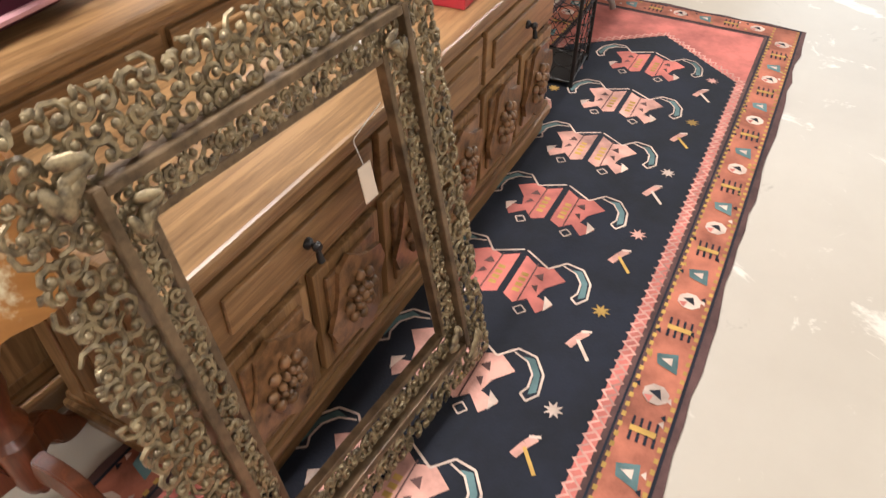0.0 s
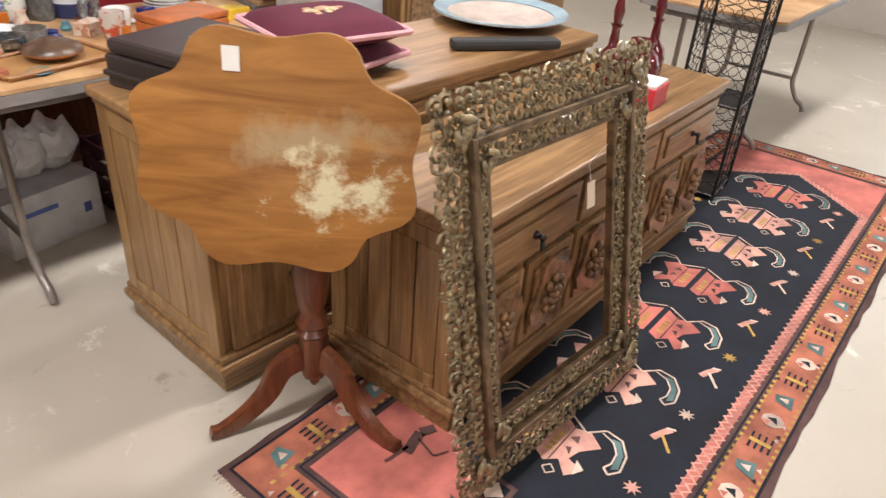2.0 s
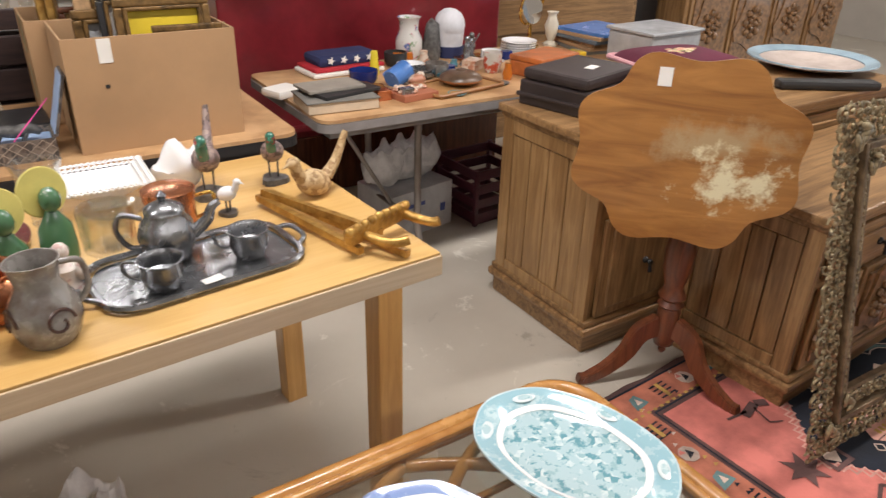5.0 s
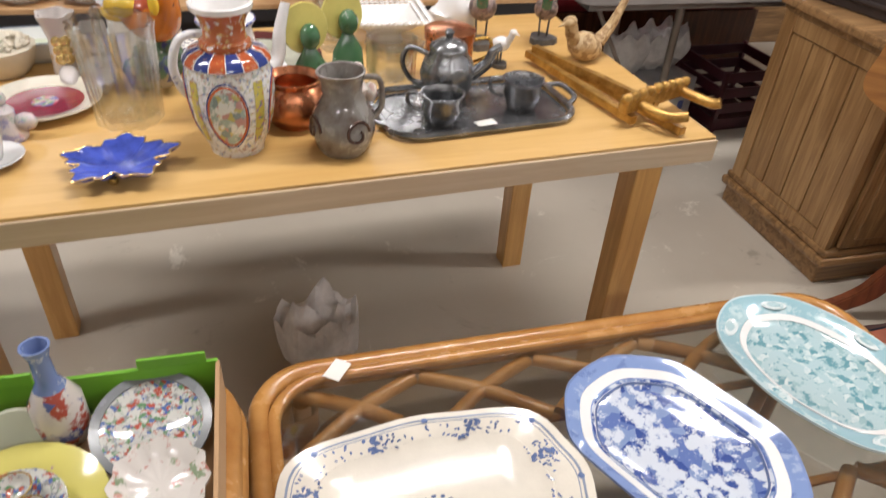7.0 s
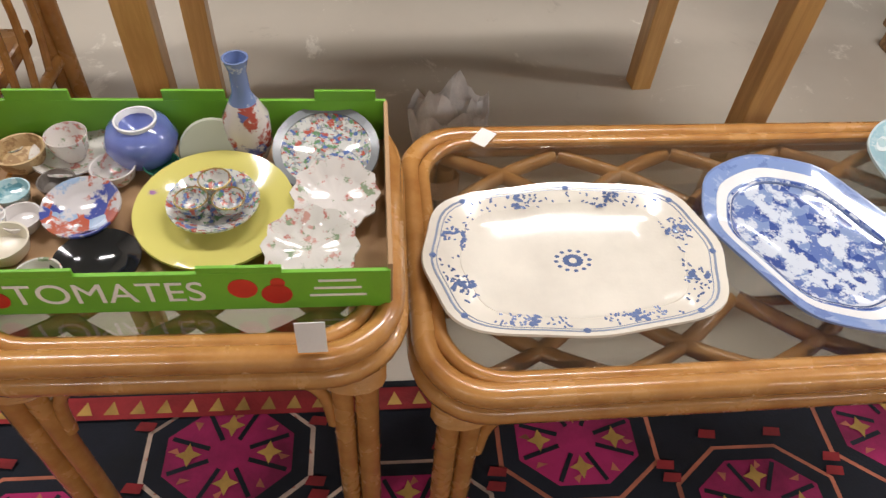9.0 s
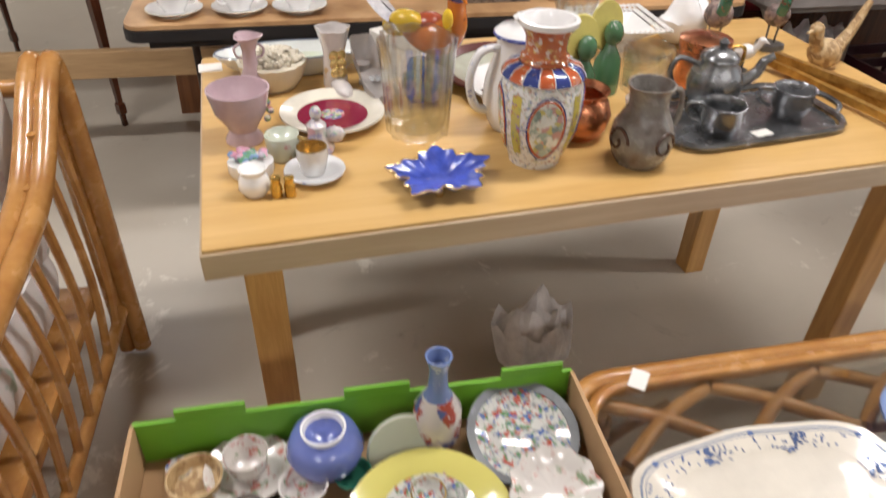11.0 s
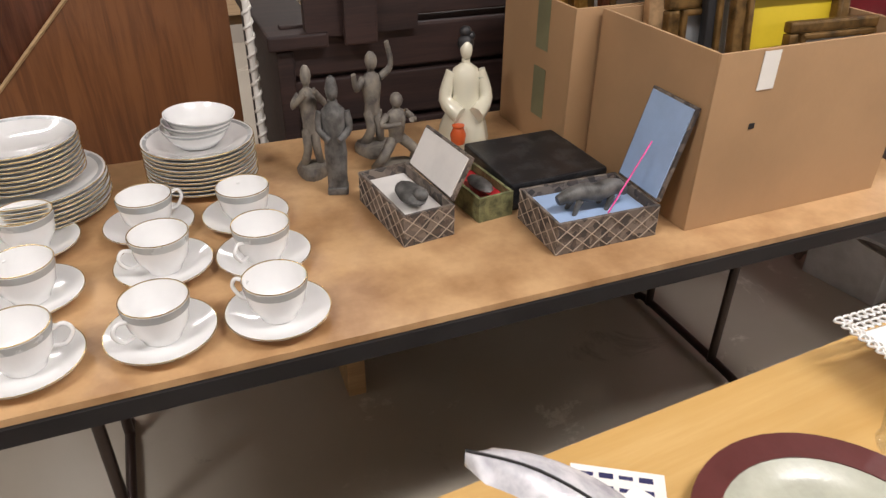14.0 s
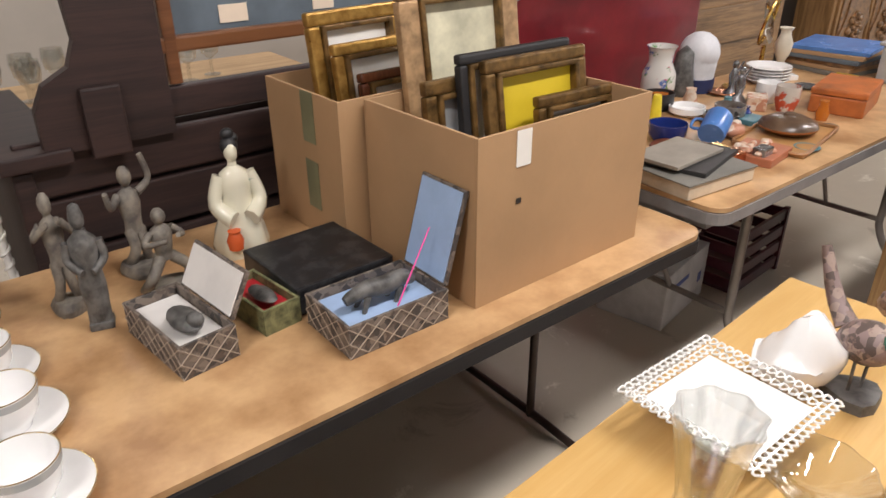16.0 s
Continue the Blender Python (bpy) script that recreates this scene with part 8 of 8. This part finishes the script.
part("rim", tube([(0.094 * math.cos(a), -0.002 - 0.02 * math.sin(a), 0.2 + 0.092 * math.sin(a)) for a in (0.196 * i for i in range(32))], 0.007, 7, closed=True), brass, ms, "", True)
part("stem", lathe([(0.05, 0), (0.05, 0.008), (0.01, 0.02), (0.008, 0.105)], 16), brass, ms, "", True)
for i in range(6):
    whole("record_album", B(0, 0, 0.008, 0.31, 0.30, 0.016, 0.002), (grey_card, cardboard, oak_carved, blue_grey, cardboard, lightblue)[i], "old record album in a stack", "record", 1.08 + 0.008 * (i % 3), 2.84, KZ + 0.0165 * i, 4 * i - 10, group="record stack", smooth=False)
org = thing("orange_case", "orange brown leather case", "case", 0.5, 2.52, KZ, 14)
part("body", B(0, 0, 0.03, 0.26, 0.17, 0.06, 0.006), paint("orange_leather", (0.42, 0.12, 0.03), 0.4, vary=0.25), org)
part("lid", B(0, 0, 0.072, 0.264, 0.174, 0.022, 0.006), paint("orange_leather", (0.42, 0.12, 0.03)), org)
whole("yellow_box", B(0, 0, 0.02, 0.14, 0.08, 0.04, 0.004), yellow_g, "small yellow cardboard box", "box", 0.76, 2.66, KZ, 8, smooth=False)
clear_pl = paint("clear_plastic", (0.42, 0.43, 0.44), 0.2)
pbx = thing("plastic_bin", "grey translucent plastic storage bin", "bin", 1.12, 2.5, KZ, 5)
part("body", B(0, 0, 0.07, 0.34, 0.26, 0.14, 0.012), clear_pl, pbx)
part("lid", B(0, 0, 0.148, 0.36, 0.28, 0.014, 0.005), clear_pl, pbx)

# odds and ends between the larger pieces
crng = random.Random(31)
ODD = [oak_carved, copper, china, paint("odd_teal", (0.08, 0.2, 0.24), 0.3), pewter, orange_g, shell_m, stone, brass, cobalt2]
for k in range(26):
    x, y = crng.uniform(-0.45, 0.75), crng.uniform(2.36, 2.98)
    r, h = crng.uniform(0.018, 0.036), crng.uniform(0.02, 0.075)
    m_ = ODD[k % len(ODD)]
    if k % 3 == 0:
        whole("trinket_box", B(0, 0, h / 3, 2.6 * r, 1.8 * r, h / 1.5, 0.003), m_, "small trinket box among the clutter", "box", x, y, KZ, crng.uniform(0, 90), group="table clutter", smooth=False)
    elif k % 3 == 1:
        whole("small_jar", lathe([(0, 0), (0.8 * r, 0), (r, 0.35 * h), (0.6 * r, 0.8 * h), (0.7 * r, h), (0, h)], 18), m_, "small glazed jar among the clutter", "jar", x, y, KZ, group="table clutter")
    else:
        whole("small_dish", lathe([(0, 0), (r, 0), (1.5 * r, 0.3 * r), (1.45 * r, 0.36 * r), (0, 0.1 * r)], 20), m_, "small dish among the clutter", "dish", x, y, KZ, group="table clutter")

# ---- on the buffet ----
AZ = 0.7647
bb = thing("lidded_box", "dark brown leather box with stepped lid", "box", 0.25, 2.0, AZ, 16)
bb.scale = (1.1, 1.1, 1.22)
dark_leather = paint("dark_leather", (0.035, 0.025, 0.024), 0.45, vary=0.2)
part("body", B(0, 0, 0.035, 0.31, 0.25, 0.07, 0.006), dark_leather, bb)
part("rim", B(0, 0, 0.03, 0.325, 0.265, 0.012, 0.004), dark_leather, bb)
part("lid", B(0, 0, 0.088, 0.3, 0.24, 0.032, 0.012), dark_leather, bb)
part("label", B(0.01, -0.03, 0.105, 0.055, 0.03, 0.001, 0, 10), paper, bb, "white paper label")
wine, trimp = paint("wine_velvet", (0.10, 0.012, 0.03), 0.9), paint("pink_trim", (0.58, 0.30, 0.32), 0.9)
for k, (z, rz) in enumerate(((AZ + 0.001, 10), (AZ + 0.085, -8))):
    pw = thing("needlepoint_pillow", "wine red needlepoint pillow with pink fringe" if k else "wine red pillow under another pillow", "pillow", 0.63, 1.9, z, rz, group="pillows")
    pw.scale = (1.15, 1.15, 1.0)
    n_ = 14
    bm = bmesh.new()
    for side in (1, -1):
        grid = [[bm.verts.new((0.17 * u, 0.15 * v, 0.042 + side * 0.042 * (max(0, (1 - u**4) * (1 - v**4))) ** 0.5)) for v in (-1 + 2 * j / n_ for j in range(n_ + 1))] for u in (-1 + 2 * i / n_ for i in range(n_ + 1))]
        for i in range(n_):
            for j in range(n_):
                bm.faces.new((grid[i][j], grid[i + 1][j], grid[i + 1][j + 1], grid[i][j + 1]))
    bmesh.ops.remove_doubles(bm, verts=bm.verts, dist=0.0005)
    part("cover", bm, wine, pw, "", True)
    part("trim", tube([(p[0], p[1], 0.042) for p in round_rect(0.35, 0.31, 0.02, 3)], 0.009, 7, closed=True), trimp, pw, "pink braided trim", True)
    if k:
        bm = bmesh.new()
        for q in range(22):
            a, r = rngs.uniform(0, 6.28), 0.06 * math.sqrt(rngs.random())
            ball(bm, r * math.cos(a), 0.6 * r * math.sin(a), 0.0845, 0.012, 0.01, 0.002, 7)
        part("embroidery", bm, speckled("embroidery", (0.6, 0.42, 0.2), [(0.6, 0.5, 0.35), (0.3, 0.3, 0.12), (0.55, 0.25, 0.2)], 80, rough=0.9, coat=0, cover=0.4), pw, "embroidered flowers")
cdish = thing("glass_charger", "large pale blue and pink charger dish", "dish", 1.58, 2.0, AZ)
cdish.scale = (1.25, 1.25, 1.25)
part("dish", lathe([(0, 0), (0.11, 0), (0.15, 0.012), (0.215, 0.03), (0.212, 0.034), (0.148, 0.017), (0.11, 0.006), (0, 0.006)], 44), paint("pale_pink_glaze", (0.60, 0.50, 0.44), 0.2, coat=0.4), cdish, "", True)
part("rim", lathe([(0.17, 0.0235), (0.213, 0.0345), (0.216, 0.033), (0.214, 0.0375), (0.17, 0.0265), (0.17, 0.0235)], 44), paint("pale_blue_glaze", (0.30, 0.40, 0.46), 0.2), cdish, "pale blue rim", True)
whole("black_holster", B(0, 0, 0.018, 0.40, 0.07, 0.035, 0.014), book_black, "long black leather sheath", "case", 1.28, 1.72, AZ, -30, smooth=False)

# ---- on the sideboard ----
BZ = 0.6545
ruby = speckled("ruby_glass", (0.10, 0.006, 0.012), [(0.35, 0.18, 0.2), (0.14, 0.01, 0.02)], 26, rough=0.08, cover=0.62)
for x, y in ((1.56, 1.46), (1.78, 1.42)):
    dcx = thing("ruby_decanter", "tall ruby cut glass decanter with stopper", "decanter", x, y, BZ, group="ruby decanters")
    part("body", lathe([(0, 0), (0.042, 0), (0.046, 0.01), (0.05, 0.07), (0.042, 0.11), (0.018, 0.14), (0.014, 0.2), (0.022, 0.215), (0, 0.216)], 28), ruby, dcx, "", True)
    part("stopper", lathe([(0.012, 0.216), (0.016, 0.235), (0.02, 0.26), (0.012, 0.3), (0, 0.32)], 20), ruby, dcx, "", True)
rj = thing("ruby_jug", "round ruby cut glass jug", "jug", 1.66, 1.4, BZ)
part("body", lathe([(0, 0), (0.05, 0), (0.07, 0.03), (0.076, 0.07), (0.062, 0.11), (0.04, 0.13), (0.046, 0.16), (0.043, 0.16), (0.036, 0.13), (0, 0.1)], 28), ruby, rj, "", True)
handle(rj, [(0.04, 0, 0.15), (0.09, 0, 0.14), (0.1, 0, 0.09), (0.07, 0, 0.05)], 0.007, ruby)
redbx = thing("red_box", "open red gift box with white lining", "box", 1.5, 1.27, BZ, 10)
part("body", B(0, 0, 0.035, 0.14, 0.11, 0.07, 0.003), paint("red_card", (0.55, 0.035, 0.05), 0.4), redbx)
part("tissue", B(0, 0, 0.074, 0.13, 0.1, 0.012, 0.004), paper, redbx, "white tissue lining")
whole("tissue_wad", ball(bmesh.new(), 0, 0, 0.02, 0.05, 0.03, 0.02, 10), paper, "crumpled white tissue on the sideboard", "paper", 1.1, 1.3, BZ)

# ---- under the tables ----


def crumple(w, d, h, seed, rx=0.25):
    r = random.Random(seed)
    bm = bmesh.new()
    ball(bm, 0, 0, h / 2, w / 2, d / 2, h / 2, 34)
    for v in bm.verts:
        n = noise.noise(v.co * 14 + Vector((seed, 0, 0)))
        v.co.x *= 1 + rx * n
        v.co.y *= 1 + rx * n
        v.co.z = max(0, v.co.z * (1 + 0.5 * noise.noise(v.co * 19)) + 0.009 * abs(noise.noise(v.co * 42)) + r.uniform(-0.002, 0.002))
    return bm


grey_bag = paint("grey_plastic_bag", (0.74, 0.73, 0.73), 0.3, vary=0.2)
whole("plastic_bag", crumple(0.21, 0.17, 0.22, 3), grey_bag, "crumpled grey plastic bag on the floor", "bag", -1.55, 1.5, 0.0, smooth=False)
fb = thing("paper_carton", "white copier paper carton full of plastic bags", "cardboard box", -0.01, 2.83, 0, 12)
part("body", B(0, 0, 0.11, 0.36, 0.26, 0.22, 0.004), paint("white_carton_card", (0.6, 0.6, 0.62), 0.6), fb)
part("print_bar", B(-0.05, -0.1312, 0.15, 0.12, 0.0012, 0.018, 0), paint("print_blue", (0.1, 0.14, 0.4), 0.5), fb, "blue printed line")
part("print_bar", B(0.12, -0.1312, 0.1, 0.03, 0.0012, 0.04, 0), paint("print_blue", (0.1, 0.14, 0.4)), fb)
for k in range(3):
    whole("plastic_bag", crumple(0.2, 0.17, 0.18, 10 + k, 0.35), grey_bag, "crumpled clear plastic bag in the carton", "bag", -0.12 + 0.11 * k, 2.82 + 0.03 * k, 0.2205, 30 * k, group="bags in the carton", smooth=False)
cr = thing("milk_crate", "dark maroon plastic milk crate", "crate", 0.42, 2.82, 0, 5)
crm = paint("maroon_plastic", (0.07, 0.012, 0.022), 0.4)
for sy in (-1, 1):
    for k in range(4):
        part("slat", B(0, sy * 0.16, 0.04 + 0.07 * k, 0.34, 0.012, 0.045, 0.003), crm, cr)
for sx in (-1, 1):
    for k in range(4):
        part("slat", B(sx * 0.165, 0, 0.04 + 0.07 * k, 0.012, 0.31, 0.045, 0.003), crm, cr)
    for sy in (-1, 1):
        part("corner", B(sx * 0.168, sy * 0.162, 0.14, 0.02, 0.02, 0.28, 0.003), crm, cr)
part("bottom", B(0, 0, 0.006, 0.33, 0.31, 0.01, 0.002), crm, cr)

# ruffled white china piece behind the pierced bowl
whole("china_ornament", crumple(0.12, 0.1, 0.11, 6, 0.5), china, "ruffled white china ornament beside the carved birds", "ornament", -1.16, 1.80, MZ)
